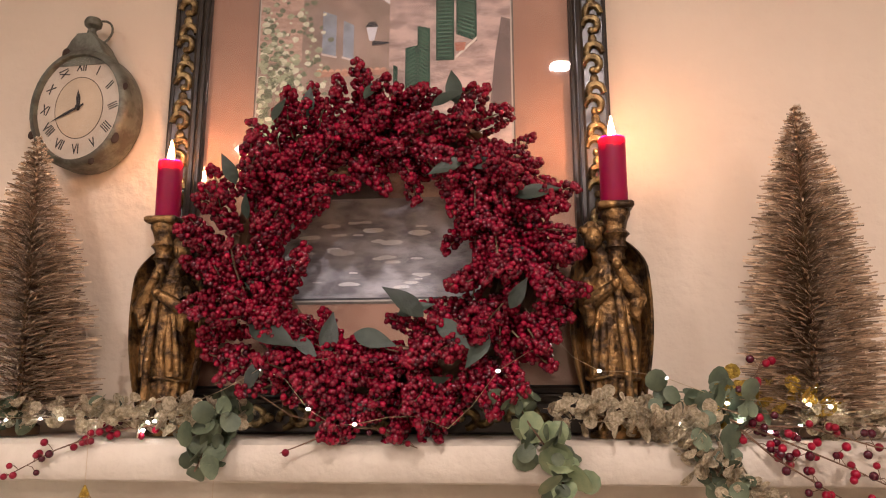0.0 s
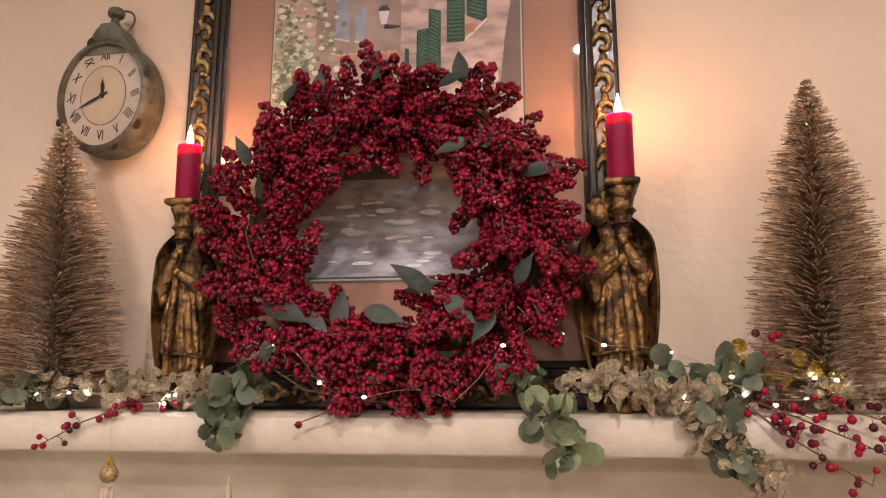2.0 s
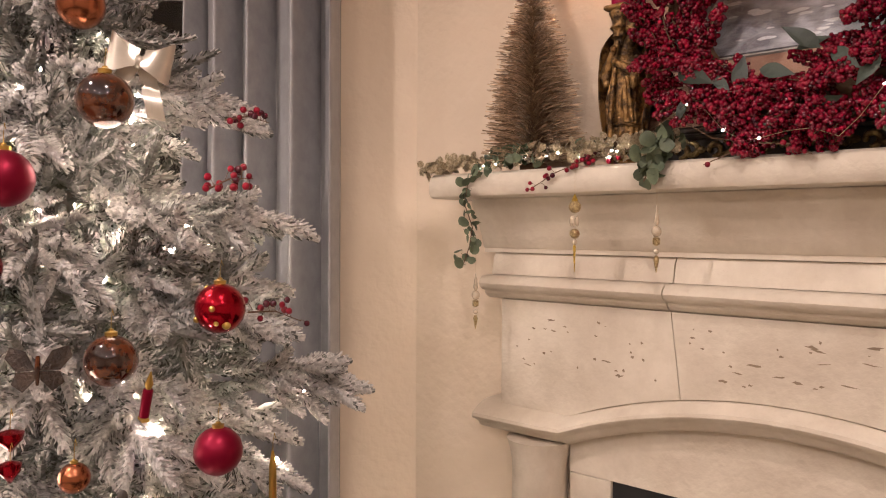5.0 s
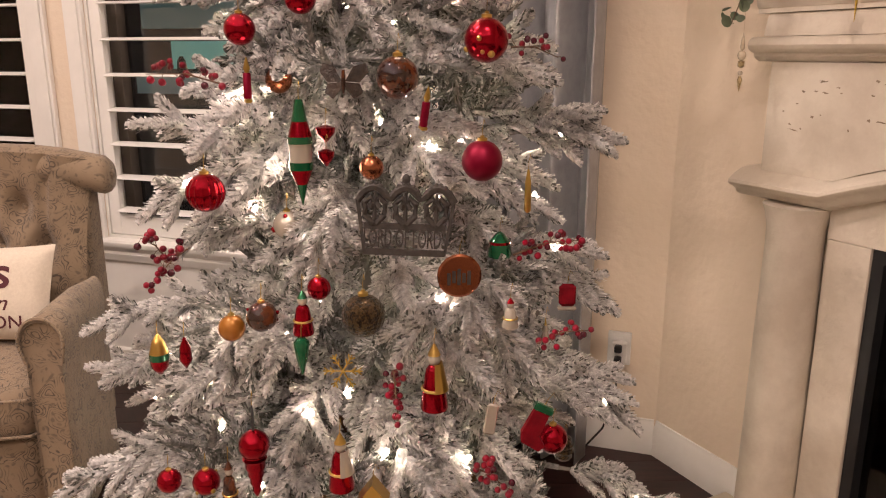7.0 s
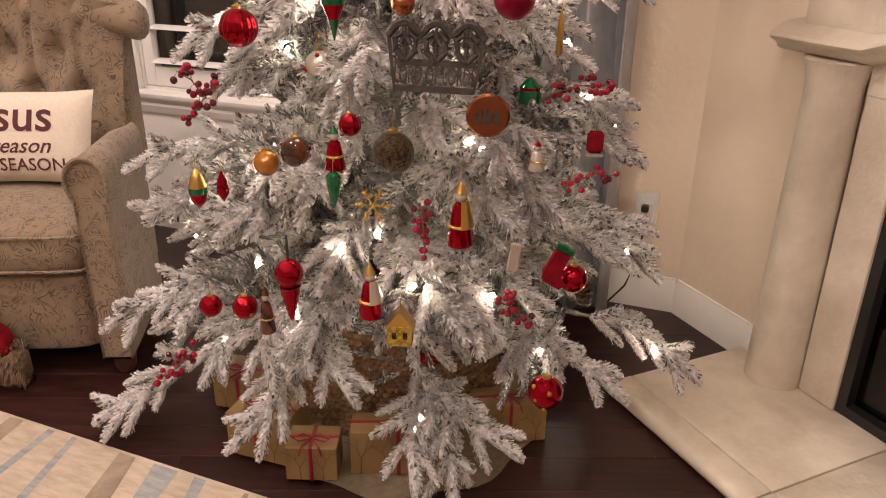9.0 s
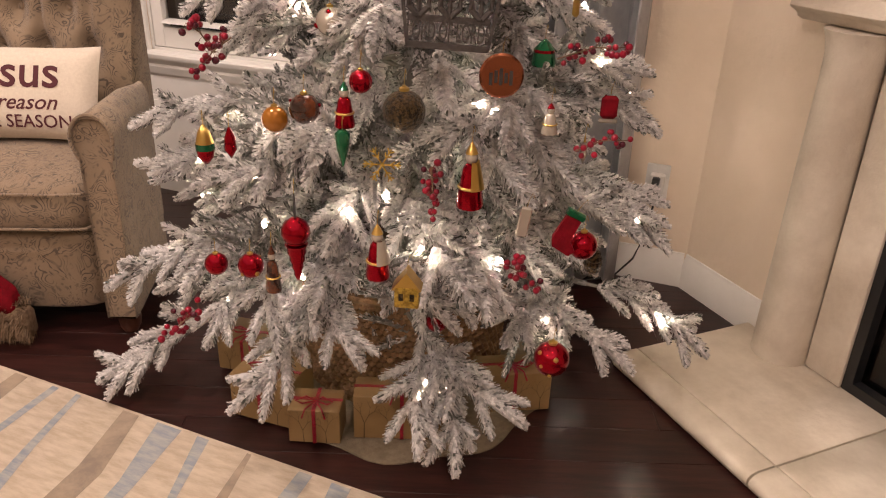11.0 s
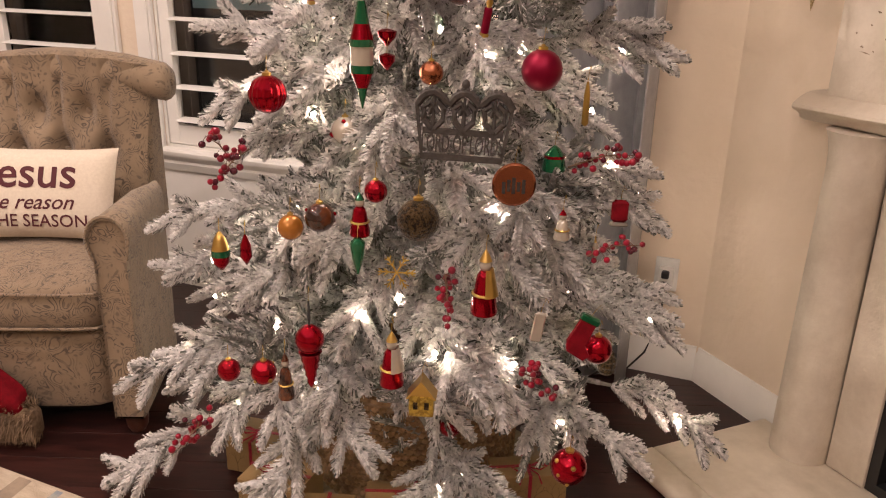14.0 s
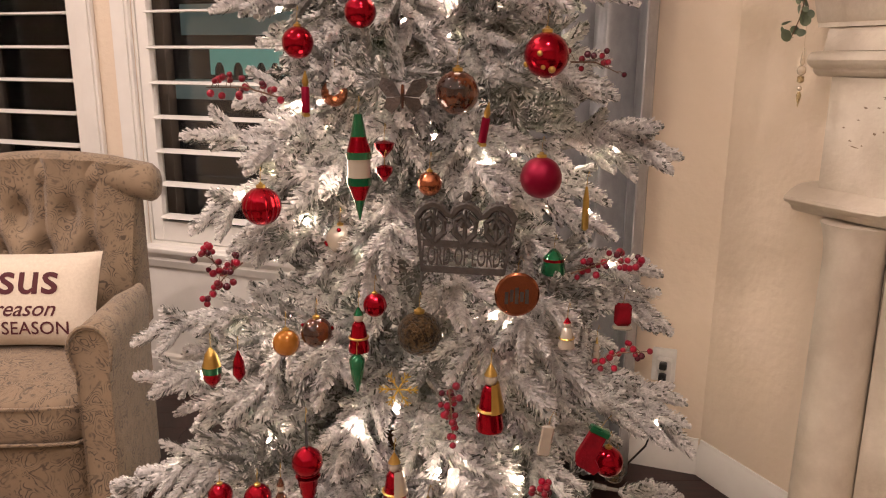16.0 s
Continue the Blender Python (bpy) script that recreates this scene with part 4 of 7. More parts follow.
# painted lantern
paint("painted_lantern", [(-0.029, 0.700), (-0.020, 0.700), (-0.014, 0.727), (-0.035, 0.727)], (0.42, 0.42, 0.45), (0.34, 0.34, 0.36), 4)
paint("painted_lantern_cap", [(-0.037, 0.727), (-0.012, 0.727), (-0.019, 0.738), (-0.030, 0.738)], (0.03, 0.03, 0.035), (0.03, 0.03, 0.03), 5)
paint("painted_bracket", [(-0.024, 0.690), (0.008, 0.693), (0.008, 0.695), (-0.023, 0.700)], (0.03, 0.03, 0.035), (0.03, 0.03, 0.03), 5)
gl = part("picture_glass", Geo().box(-OW + FW - 0.002, 0.0012, 0.06, OW - FW + 0.002, 0.0028, OH - FW), glass("picture_glass", (0.98, 0.98, 0.98), 0.015, 1.5), pic)
gl.visible_shadow = False
part("backing", Geo().box(-OW + 0.02, 0.0222, 0.02, OW - 0.02, 0.026, OH - 0.02), M["stem"], pic)

# -- berry wreath
WC = Vector((-0.214, 1.178, 1.924))
wreath = thing("berry_wreath", "round wreath of glossy dark red berries with green leaves", "wreath", (WC.x, WC.y, WC.z))
pts = [(0.215 * math.cos(q), 0.02, 0.205 * math.sin(q)) for q in [2 * math.pi * i / 40 for i in range(41)]]
part("vine_ring", Geo().tube(pts, 0.026, 7).tube([(p[0] * 1.14, 0.022, p[2] * 1.14) for p in pts], 0.011, 5).tube([(p[0] * 0.84, 0.022, p[2] * 0.84) for p in pts], 0.010, 5), M["stem"], wreath)


def sprig_mesh(seed):
    r = random.Random(seed)
    g = Geo()
    L = 0.074
    g.slot = 1
    g.tube([(L * u / 4, 0.002 * math.sin(u), 0.006 * math.sin(u * 0.9)) for u in range(5)], 0.0013, 4)
    for i in range(64):
        u = 0.10 + 0.90 * (i + r.random()) / 64
        q, rad = r.uniform(0, 2 * math.pi), 0.0150 * math.sin(math.pi * min(1.0, 0.18 + 0.74 * u)) ** 0.7 * r.uniform(0.55, 1.0)
        g.slot = 2 if r.random() < 0.10 else 0
        g.ball((L * u, rad * math.cos(q), rad * math.sin(q)), r.uniform(0.0036, 0.0050), 7, 4)
    me = g.mesh("sprig", 70)
    for m in (M["berry"], M["stem"], M["berry_dark"]):
        me.materials.append(m)
    return me


SPRIG = [sprig_mesh(s) for s in range(5)]
rnd = random.Random(21)
for i in range(300):
    q = 2 * math.pi * i / 300 * 5.03 + rnd.uniform(-0.1, 0.1)
    band = rnd.random()
    rad = 0.155 + 0.106 * band
    p = (rad * math.cos(q), rnd.uniform(-0.036, 0.012) - 0.02 * math.sin(math.pi * band), -0.010 + 0.935 * rad * math.sin(q))
    out = (band - 0.36) * 110 + rnd.uniform(-34, 34)
    # mostly clockwise sweep, turned outwards near the rim
    heading = math.degrees(q) - 90 + out
    m = Matrix.Translation(p) @ pose(0, 0, 0, 90, 0, 0) @ pose(0, 0, 0, 0, 0, heading) @ pose(0, 0, 0, rnd.uniform(0, 360), -rnd.uniform(-8, 48), 0)
    s = rnd.uniform(0.85, 1.15)
    part("berry_sprig", rnd.choice(SPRIG), M["berry"], wreath, at=m @ Matrix.Diagonal((s, s, s, 1)))


def leaf_mesh(name, L, W, curl=0.12, material=None, n=7):
    """A pointed leaf along +x, creased along its rib."""
    vs, fs = [], []
    for i in range(n + 1):
        u = i / n
        w = W * math.sin(math.pi * min(1, u * 1.02) ** 0.85) * (1 - 0.25 * u) + 0.0004
        z = -curl * L * u * u
        vs += [(L * u, -w, z + 0.18 * w), (L * u, 0, z), (L * u, w, z + 0.18 * w)]
    for i in range(n):
        o = 3 * i
        fs += [(o, o + 1, o + 4, o + 3), (o + 1, o + 2, o + 5, o + 4)]
    me = Geo().add(vs, fs).mesh(name, 60)
    me.materials.append(material)
    return me


LEAF = leaf_mesh("leaf", 0.058, 0.0135, 0.15, M["leaf"])
for ang, rad, head, s in ((95, 0.265, 60, 0.9), (62, 0.28, 100, 1.1), (70, 0.262, 20, 0.95), (118, 0.262, 80, 0.9), (155, 0.262, 110, 0.9), (150, 0.25, 70, 0.8), (128, 0.29, 70, 0.8), (168, 0.22, 95, 0.7), (215, 0.25, 340, 1.6), (205, 0.20, 160, 0.7), (232, 0.21, 320, 0.9), (258, 0.165, 345, 1.2), (248, 0.215, 80, 1.2), (285, 0.135, 20, 1.0), (300, 0.155, 140, 1.3), (305, 0.17, 320, 1.2), (318, 0.24, 240, 1.1), (330, 0.245, 60, 0.9), (350, 0.20, 20, 0.7), (18, 0.235, 15, 1.2), (35, 0.235, 170, 1.0), (45, 0.20, 200, 1.0), (268, 0.29, 180, 1.0), (283, 0.26, 10, 1.0), (228, 0.28, 250, 0.9)):
    q = radians(ang)
    m = Matrix.Translation((0.94 * rad * math.cos(q), -0.058, 0.86 * rad * math.sin(q))) @ pose(0, 0, 0, 90, 0, 0) @ pose(0, 0, 0, 0, 0, head) @ pose(0, 0, 0, rnd.uniform(-35, 35), rnd.uniform(-25, 15), 0)
    part("leaf", LEAF, M["leaf"], wreath, at=m @ Matrix.Diagonal((s, s, s, 1)))


# -- winged statue candle holders, one plain mesh each
def statue(x, y, flip):
    g = Geo()
    # pleated underskirt, then the robe with its hem, narrowing to the neck
    def skirt(u, v):
        q = 2 * math.pi * u
        k = 1 + 0.075 * math.sin(15 * q) * (1 - 0.3 * v)
        return ((0.033 + 0.002 * v) * math.cos(q) * k, (0.027 + 0.002 * v) * math.sin(q) * k, 0.004 + 0.088 * v)
    g.sheet(skirt, 90, 6)
    def robe(u, v):
        q = 2 * math.pi * u
        w = 0.0385 + 0.006 * math.sin(math.pi * min(1, v * 1.1)) - 0.026 * max(0.0, (v - 0.74) / 0.26) ** 1.6
        d = 0.030 + 0.006 * math.sin(math.pi * v) - 0.016 * max(0.0, (v - 0.74) / 0.26)
        k = 1 + 0.055 * math.sin(7 * q + 2.2 * v) * (1 - 0.7 * v) + 0.02 * math.sin(19 * q + 5 * v)
        return (w * math.cos(q) * k, d * math.sin(q) * k, 0.086 + 0.192 * v)
    g.sheet(robe, 60, 22)
    g.tube([(0.0395 * math.cos(q), 0.0315 * math.sin(q), 0.089 + 0.003 * math.sin(3 * q)) for q in [2 * math.pi * i / 36 for i in range(37)]], 0.0032, 6)
    # tall folded wings: hollow shells with a raised rim
    for s in (-1, 1):
        vs, rows = [], 22
        for j in range(rows):
            v = j / (rows - 1)
            z = 0.045 + 0.262 * v
            edge = 0.031 + 0.026 * math.sin(math.pi * min(1.0, 0.06 + 0.80 * v)) ** 0.8 - 0.034 * max(0.0, (v - 0.80) / 0.20) ** 2
            rib = 0.0012 * math.sin(46 * v)
            for u, yy in ((0.20, 0.016), (0.60, 0.014 + rib), (0.86, 0.000 - rib), (0.97, -0.022), (1.05, -0.020), (1.06, -0.004), (0.86, 0.022), (0.20, 0.036)):
                vs.append((s * (0.003 + edge * u), yy, z))
        g.add(vs, [(j * 8 + i, j * 8 + (i + 1) % 8, (j + 1) * 8 + (i + 1) % 8, (j + 1) * 8 + i) for j in range(rows - 1) for i in range(8)])
    # bowed head beside the staff
    hx = -0.024 * flip
    g.tube([(-0.006 * flip, -0.006, 0.262), (hx * 0.8, -0.012, 0.288)], [0.017, 0.011], 10)
    g.ball((hx, -0.022, 0.302), 0.0165, 14, 9, (0.88, 1, 1.22))
    g.ball((hx + 0.003 * flip, -0.037, 0.298), 0.0042, 8, 5, (0.7, 1, 1.3))
    for k in range(11):
        q = 2 * math.pi * k / 11
        g.ball((hx - 0.002 * flip + 0.0135 * math.cos(q), -0.015 + 0.012 * math.sin(q), 0.313 + 0.003 * math.cos(2 * q)), 0.0078, 7, 5)
    g.ball((hx - 0.002 * flip, -0.016, 0.319), 0.0125, 10, 6)
    # wide sleeves, forearms and the slanting staff
    for a, b, c in (((-0.034, -0.010, 0.238), (-0.038, -0.026, 0.196), (0.004, -0.046, 0.228)), ((0.034, -0.010, 0.240), (0.038, -0.024, 0.204), (0.008, -0.044, 0.256))):
        pts = [Vector(a), Vector(a).lerp(Vector(b), 0.5), Vector(b), Vector(b).lerp(Vector(c), 0.5), Vector(c)]
        g.tube([(p.x * flip, p.y, p.z) for p in pts], [0.012, 0.015, 0.017, 0.011, 0.007], 10)
        g.ball((c[0] * flip, c[1] - 0.003, c[2]), 0.0078, 9, 6)
        g.tube([(b[0] * flip, b[1] - 0.004, b[2]), (b[0] * 0.86 * flip, b[1] - 0.008, b[2] - 0.030), (b[0] * 0.62 * flip, b[1] - 0.008, b[2] - 0.020)], [0.013, 0.007, 0.004], 8)
    g.tube([(0.023 * flip, -0.034, 0.008), (0.016 * flip, -0.043, 0.12), (0.008 * flip, -0.041, 0.21), (0.009 * flip, -0.030, 0.275)], [0.0058, 0.0062, 0.0062, 0.0075], 9)
    # broad front folds
    for xx, r in ((-0.029, 0.006), (-0.016, 0.0078), (-0.003, 0.0048), (0.030, 0.0062)):
        g.tube([(xx * flip, -0.027, 0.094), (xx * 0.95 * flip, -0.034, 0.14), (xx * 0.7 * flip, -0.031, 0.195)], [r, r * 1.05, r * 0.4], 7)
    g.lathe([(0.036, 0.0), (0.038, 0.006), (0.036, 0.011)], 18, Matrix.Diagonal((1.05, 0.85, 1, 1)))
    # turned capital that carries the candle
    g.lathe([(0.011, 0.262), (0.016, 0.268), (0.012, 0.276), (0.013, 0.283), (0.018, 0.288), (0.014, 0.295), (0.016, 0.303), (0.022, 0.309), (0.016, 0.316), (0.019, 0.330), (0.024, 0.341), (0.023, 0.347)], 16, pose(0.012 * flip, -0.014, 0))
    g.box(-0.027 + 0.012 * flip, -0.041, 0.347, 0.027 + 0.012 * flip, 0.013, 0.3585, c=0.003)
    ob = part("statue_candle_holder", g, M["bronze"], None, smooth=65, at=pose(x, y, TOP))
    return tagged(ob, "antique bronze winged figure candle holder with tall staff", "candle holder", "pair of candle holders")


def candle(x, y, z, h, r):
    c = thing("candle", "lit crimson pillar candle on a bronze holder", "candle", (x, y, z), "pair of candles")
    part("wax_body", Geo().lathe([(r * 0.97, 0.0), (r, 0.003), (r * 0.99, h * 0.5), (r, h - 0.004), (r * 0.95, h), (r * 0.86, h - 0.003), (r * 0.80, h - 0.013), (r * 0.2, h - 0.016)], 26, wob=0.004), M["wax"], c, smooth=50)
    part("wick", Geo().tube([(0, 0, h - 0.016), (0.001, 0, h - 0.004)], 0.001, 5), M["wick"], c)
    part("flame", Geo().lathe([(0.0010, h - 0.008), (0.0046, h + 0.000), (0.0060, h + 0.008), (0.0047, h + 0.019), (0.0019, h + 0.031), (0.0003, h + 0.038)], 12), M["flame"], c, smooth=80)


statue(-0.580, 1.226, -1)
candle(-0.590, 1.212, TOP + 0.359, 0.098, 0.0205)
statue(0.139, 1.206, 1)
candle(0.151, 1.192, TOP + 0.359, 0.106, 0.0215)

# -- oval wall clock
clk = thing("wall_clock", "oval grey-green metal wall clock with worn roman dial", "clock", pose(-0.793, WALL_Y - 0.006, 2.212, 0, 0, -3))


def oval(rx, rz, n=40, y=0.0):
    return [(rx * math.cos(2 * math.pi * i / n), y, rz * math.sin(2 * math.pi * i / n)) for i in range(n)]


def loft(rings, cap=True):
    n = len(rings[0])
    vs = [p for r in rings for p in r]
    fs = [(j * n + i, j * n + (i + 1) % n, (j + 1) * n + (i + 1) % n, (j + 1) * n + i) for j in range(len(rings) - 1) for i in range(n)]
    if cap:
        fs += [tuple(range(n)), tuple(reversed(range((len(rings) - 1) * n, len(rings) * n)))]
    return Geo().add(vs, fs)


case = part("case", loft([oval(0.096, 0.112, y=0), oval(0.099, 0.115, y=-0.01), oval(0.099, 0.115, y=-0.052), oval(0.095, 0.111, y=-0.060), oval(0.090, 0.106, y=-0.064), oval(0.085, 0.101, y=-0.064), oval(0.083, 0.099, y=-0.054)], True), M["clock_case"], clk, smooth=45)
part("shoulder", Geo().extrude([(-0.055, 0.082), (-0.026, 0.132), (-0.014, 0.146), (0.014, 0.146), (0.026, 0.132), (0.055, 0.082)], -0.056, -0.006), M["clock_case"], clk)
part("stem_knob", Geo().lathe([(0.010, 0.144), (0.010, 0.152), (0.006, 0.158), (0.007, 0.164), (0.015, 0.170), (0.0165, 0.177), (0.013, 0.185), (0.006, 0.188)], 14, pose(0, -0.032, 0)), M["clock_case"], clk)
part("hanging_ring", Geo().tube([(0.012 + 0.026 * math.cos(q), -0.028 + 0.02 * math.sin(q) * 0.3, 0.158 + 0.027 * math.sin(q)) for q in [2 * math.pi * i / 20 for i in range(21)]], 0.0022, 6), M["clock_case"], clk)
part("dial", loft([oval(0.0835, 0.0995, y=-0.0536), oval(0.0835, 0.0995, y=-0.0542)]), M["dial_light"], clk)
part("inner_dial", loft([oval(0.047, 0.058, y=-0.0543), oval(0.047, 0.058, y=-0.0546)]), M["dial"], clk)
part("dial_ring_line", loft([oval(0.0485, 0.0595, y=-0.0542), oval(0.0485, 0.0595, y=-0.0544)]), M["clock_rust"], clk)
for k, num in enumerate(("XII", "I", "II", "III", "IIII", "V", "VI", "VII", "VIII", "IX", "X", "XI")):
    q = radians(90 - 30 * k)
    part("numeral", text_mesh(num, 0.027, 0.0002, bold=0.0003), M["ink"], clk, at=pose(0.0665 * math.cos(q), -0.0548, 0.0795 * math.sin(q)) @ pose(0, 0, 0, 0, (30 * k if k <= 3 or k >= 9 else 30 * k - 180) * 0.75, 0) @ Matrix.Diagonal((0.62, 1, 1, 1)))
part("hour_hand", Geo().extrude([(-0.0022, -0.006), (0.0022, -0.006), (0.0042, 0.018), (0.0, 0.034), (-0.0042, 0.018)], -0.0570, -0.0562, pose(0, 0, 0, 0, -4, 0)), M["ink"], clk)
part("minute_hand", Geo().extrude([(-0.0016, -0.012), (0.0016, -0.012), (0.0028, 0.026), (0.0, 0.060), (-0.0028, 0.026)], -0.0582, -0.0575, pose(0, 0, 0, 0, -116, 0)), M["ink"], clk)
part("hand_boss", Geo().lathe([(0.005, 0), (0.004, 0.003)], 12, pose(0, -0.0575, 0, 90, 0, 0)), M["ink"], clk)
for q, r0 in ((0.3, 0.012), (1.9, 0.016), (-0.6, 0.018), (3.6, 0.014), (5.1, 0.013)):
    part("rust_patch", Geo().ball((0.0965 * math.cos(q), -0.0600, 0.1125 * math.sin(q)), r0, 8, 5, (0.5, 0.16, 0.6)), M["clock_rust"], clk)
cg = part("clock_glass", loft([oval(0.0795, 0.0955, y=-0.0605), oval(0.06, 0.072, y=-0.0640), oval(0.03, 0.036, y=-0.0660)], True), glass("clock_glass", (1, 1, 1), 0.03, 1.16), clk, smooth=80)
cg.visible_shadow = False


# -- bottle-brush trees
def brush_tree(x, y, h, r0, seed, lean=0.0, swell=2.0):
    rn = random.Random(seed)
    t = thing("bottle_brush_tree", "champagne glittered bottle-brush tabletop tree", "tabletop tree", pose(x, y, TOP, 0, lean, 0), "pair of tabletop trees")
    part("stem_wire", Geo().tube([(0, 0, 0.0), (0, 0, h)], [0.006, 0.003], 8), M["bristle"], t)
    part("stand", Geo().lathe([(0.035, 0), (0.035, 0.014), (0.030, 0.018), (0.008, 0.020)], 16), M["stem"], t)
    g, gl = Geo(), Geo()
    z = 0.025
    while z < h:
        v = z / h
        R = r0 * (1 - v ** swell) ** 0.9 * rn.uniform(0.92, 1.04) + 0.005
        for k in range(int(40 + 92 * (R / r0))):
            q = rn.uniform(0, 2 * math.pi)
            L = R * rn.uniform(0.60, 1.06)
            dz = L * rn.uniform(-0.02, 0.13)
            z0 = z + rn.uniform(-0.0024, 0.0024)
            a, b = math.cos(q), math.sin(q)
            w = 0.0011
            kx = rn.uniform(-0.12, 0.12) * L
            tip = (L * a - kx * b, L * b + kx * a, z0 + dz)
            mid = (0.5 * L * a, 0.5 * L * b, z0 + 0.35 * dz)
            g.add([(0.003 * a - w * b, 0.003 * b + w * a, z0), (0.003 * a + w * b, 0.003 * b - w * a, z0), (mid[0] + w * b, mid[1] - w * a, mid[2]), (tip[0], tip[1], tip[2] + w), (tip[0], tip[1], tip[2] - w), (mid[0] - w * b, mid[1] + w * a, mid[2])], [(0, 1, 2, 5), (5, 2, 4, 3)])
            if rn.random() < 0.26:
                f = rn.uniform(0.45, 1.0)
                c, s = (tip[0] * f, tip[1] * f, z0 + dz * f + 0.0012), rn.uniform(0.0010, 0.0020)
                gl.add([(c[0] - s, c[1], c[2] - s), (c[0] + s, c[1] - s * 0.5, c[2]), (c[0], c[1] + s, c[2] + s), (c[0], c[1] - s, c[2] + s)], [(0, 1, 2), (0, 1, 3), (1, 2, 3), (0, 2, 3)])
        z += 0.0104
    tagged(part("bristles", g, M["bristle"], t, smooth=None), kind="stuff")
    tagged(part("glitter", gl, M["glitter"], t, smooth=None), kind="stuff")


brush_tree(-0.835, 1.225, 0.515, 0.124, 5, -1.0, 1.7)
brush_tree(0.440, 1.222, 0.520, 0.106, 6, 0.8, 2.2)


# -- greenery laid along the shelf
def round_leaf(name, r, cup, material, n=10):
    vs = [(0.0, 0, 0), (r, 0, -cup * r)]
    for i in range(n):
        q = 2 * math.pi * i / n
        k = 1 - 0.12 * math.cos(q)
        vs.append((r + r * k * math.cos(q), 0.92 * r * math.sin(q), cup * r * 0.35 * math.cos(2 * q)))
    fs = [(1, 2 + i, 2 + (i + 1) % n) for i in range(n)]
    g = Geo().add(vs[1:], [tuple(i - 1 for i in f) for f in fs])
    g.tube([(-0.006, 0, 0), (0.004, 0, 0)], 0.0006, 4)
    me = g.mesh(name, 70)
    me.materials.append(material)
    return me


LEAVES = dict(sage=[round_leaf("leaf", r, 0.25, M["euca"]) for r in (0.010, 0.0125, 0.0155)], pale=[round_leaf("leaf", 0.019, 0.2, M["euca_pale"])],
              gold=[round_leaf("leaf", r, 0.35, M["goldleaf"]) for r in (0.0078, 0.0098, 0.012)], bright=[round_leaf("leaf", r, 0.3, M["goldleaf_bright"]) for r in (0.010, 0.014)])


def spray(name, label, category, path, kinds, count, seed, width=0.02, size=1.0, group="", stem=None):
    """A stem along path with leaves set in pairs round it."""
    rn = random.Random(seed)
    P = [Vector(p) for p in path]
    o = P[0].copy()
    t = thing(name, label, category, (o.x, o.y, o.z), group)
    part("stem", Geo().tube([p - o for p in P], 0.0013, 5), stem or M["stem"], t)
    for i in range(count):
        u = (i + rn.random()) / count * (len(P) - 1)
        k = min(int(u), len(P) - 2)
        p = P[k].lerp(P[k + 1], u - k) - o + Vector((rn.uniform(-1, 1), rn.uniform(-1, 1), rn.uniform(-0.5, 1))) * width
        me = rn.choice(LEAVES[rn.choice(kinds)])
        s = size * rn.uniform(0.8, 1.2)
        part("leaf", me, None, t, at=Matrix.Translation(p) @ pose(0, 0, 0, rn.uniform(20, 120), rn.uniform(-50, 50), rn.uniform(0, 360)) @ Matrix.Diagonal((s, s, s, 1)))
    return t


GL = "glittered gold eucalyptus sprig lying on the mantel"
SL = "sage green eucalyptus sprig lying on the mantel"
Z = TOP
spray("gold_sprig", GL, "garland", [(-1.15, 1.15, Z + 0.005), (-1.05, 1.16, Z + 0.02), (-0.95, 1.165, Z + 0.02)], ["gold"], 105, 1, 0.020)
spray("gold_sprig", GL, "garland", [(-0.93, 1.165, Z + 0.02), (-0.80, 1.16, Z + 0.03), (-0.66, 1.165, Z + 0.03)], ["gold", "gold", "gold", "sage"], 90, 2, 0.028)
spray("gold_sprig", GL, "garland", [(-0.68, 1.165, Z + 0.025), (-0.58, 1.16, Z + 0.03), (-0.44, 1.165, Z + 0.035)], ["gold"], 165, 3, 0.030)
spray("eucalyptus_sprig", SL, "garland", [(-0.92, 1.15, Z + 0.02), (-0.86, 1.155, Z + 0.025), (-0.78, 1.16, Z + 0.03)], ["sage"], 34, 4, 0.024, 1.0)
spray("eucalyptus_sprig", "sage green eucalyptus hanging over the mantel end", "garland", [(-0.93, 1.15, Z + 0.015), (-0.965, 1.125, Z - 0.03), (-0.972, 1.12, Z - 0.08), (-0.945, 1.12, Z - 0.14), (-0.955, 1.12, Z - 0.19), (-0.975, 1.12, Z - 0.235)], ["sage"], 44, 5, 0.015, 0.95)
spray("eucalyptus_sprig", "sage green eucalyptus hanging over the mantel edge", "garland", [(-0.44, 1.16, Z + 0.06), (-0.455, 1.135, Z + 0.03), (-0.465, 1.122, Z - 0.01), (-0.48, 1.12, Z - 0.045)], ["sage"], 46, 6, 0.022, 1.12)
spray("eucalyptus_sprig", "sage and pale green eucalyptus hanging over the mantel edge", "garland", [(-0.01, 1.16, Z + 0.065), (0.005, 1.135, Z + 0.03), (0.03, 1.122, Z - 0.005), (0.05, 1.118, Z - 0.04), (0.06, 1.118, Z - 0.075)], ["sage", "sage", "pale"], 42, 7, 0.022, 1.15)
spray("gold_sprig", GL, "garland", [(0.06, 1.165, Z + 0.035), (0.16, 1.155, Z + 0.03), (0.26, 1.15, Z + 0.01)], ["gold"], 180, 8, 0.030)
spray("gold_sprig", "glittered gold eucalyptus hanging over the mantel edge", "garland", [(0.20, 1.15, Z + 0.02), (0.24, 1.12, Z - 0.02), (0.29, 1.115, Z - 0.06), (0.33, 1.115, Z - 0.10)], ["gold"], 120, 9, 0.022)
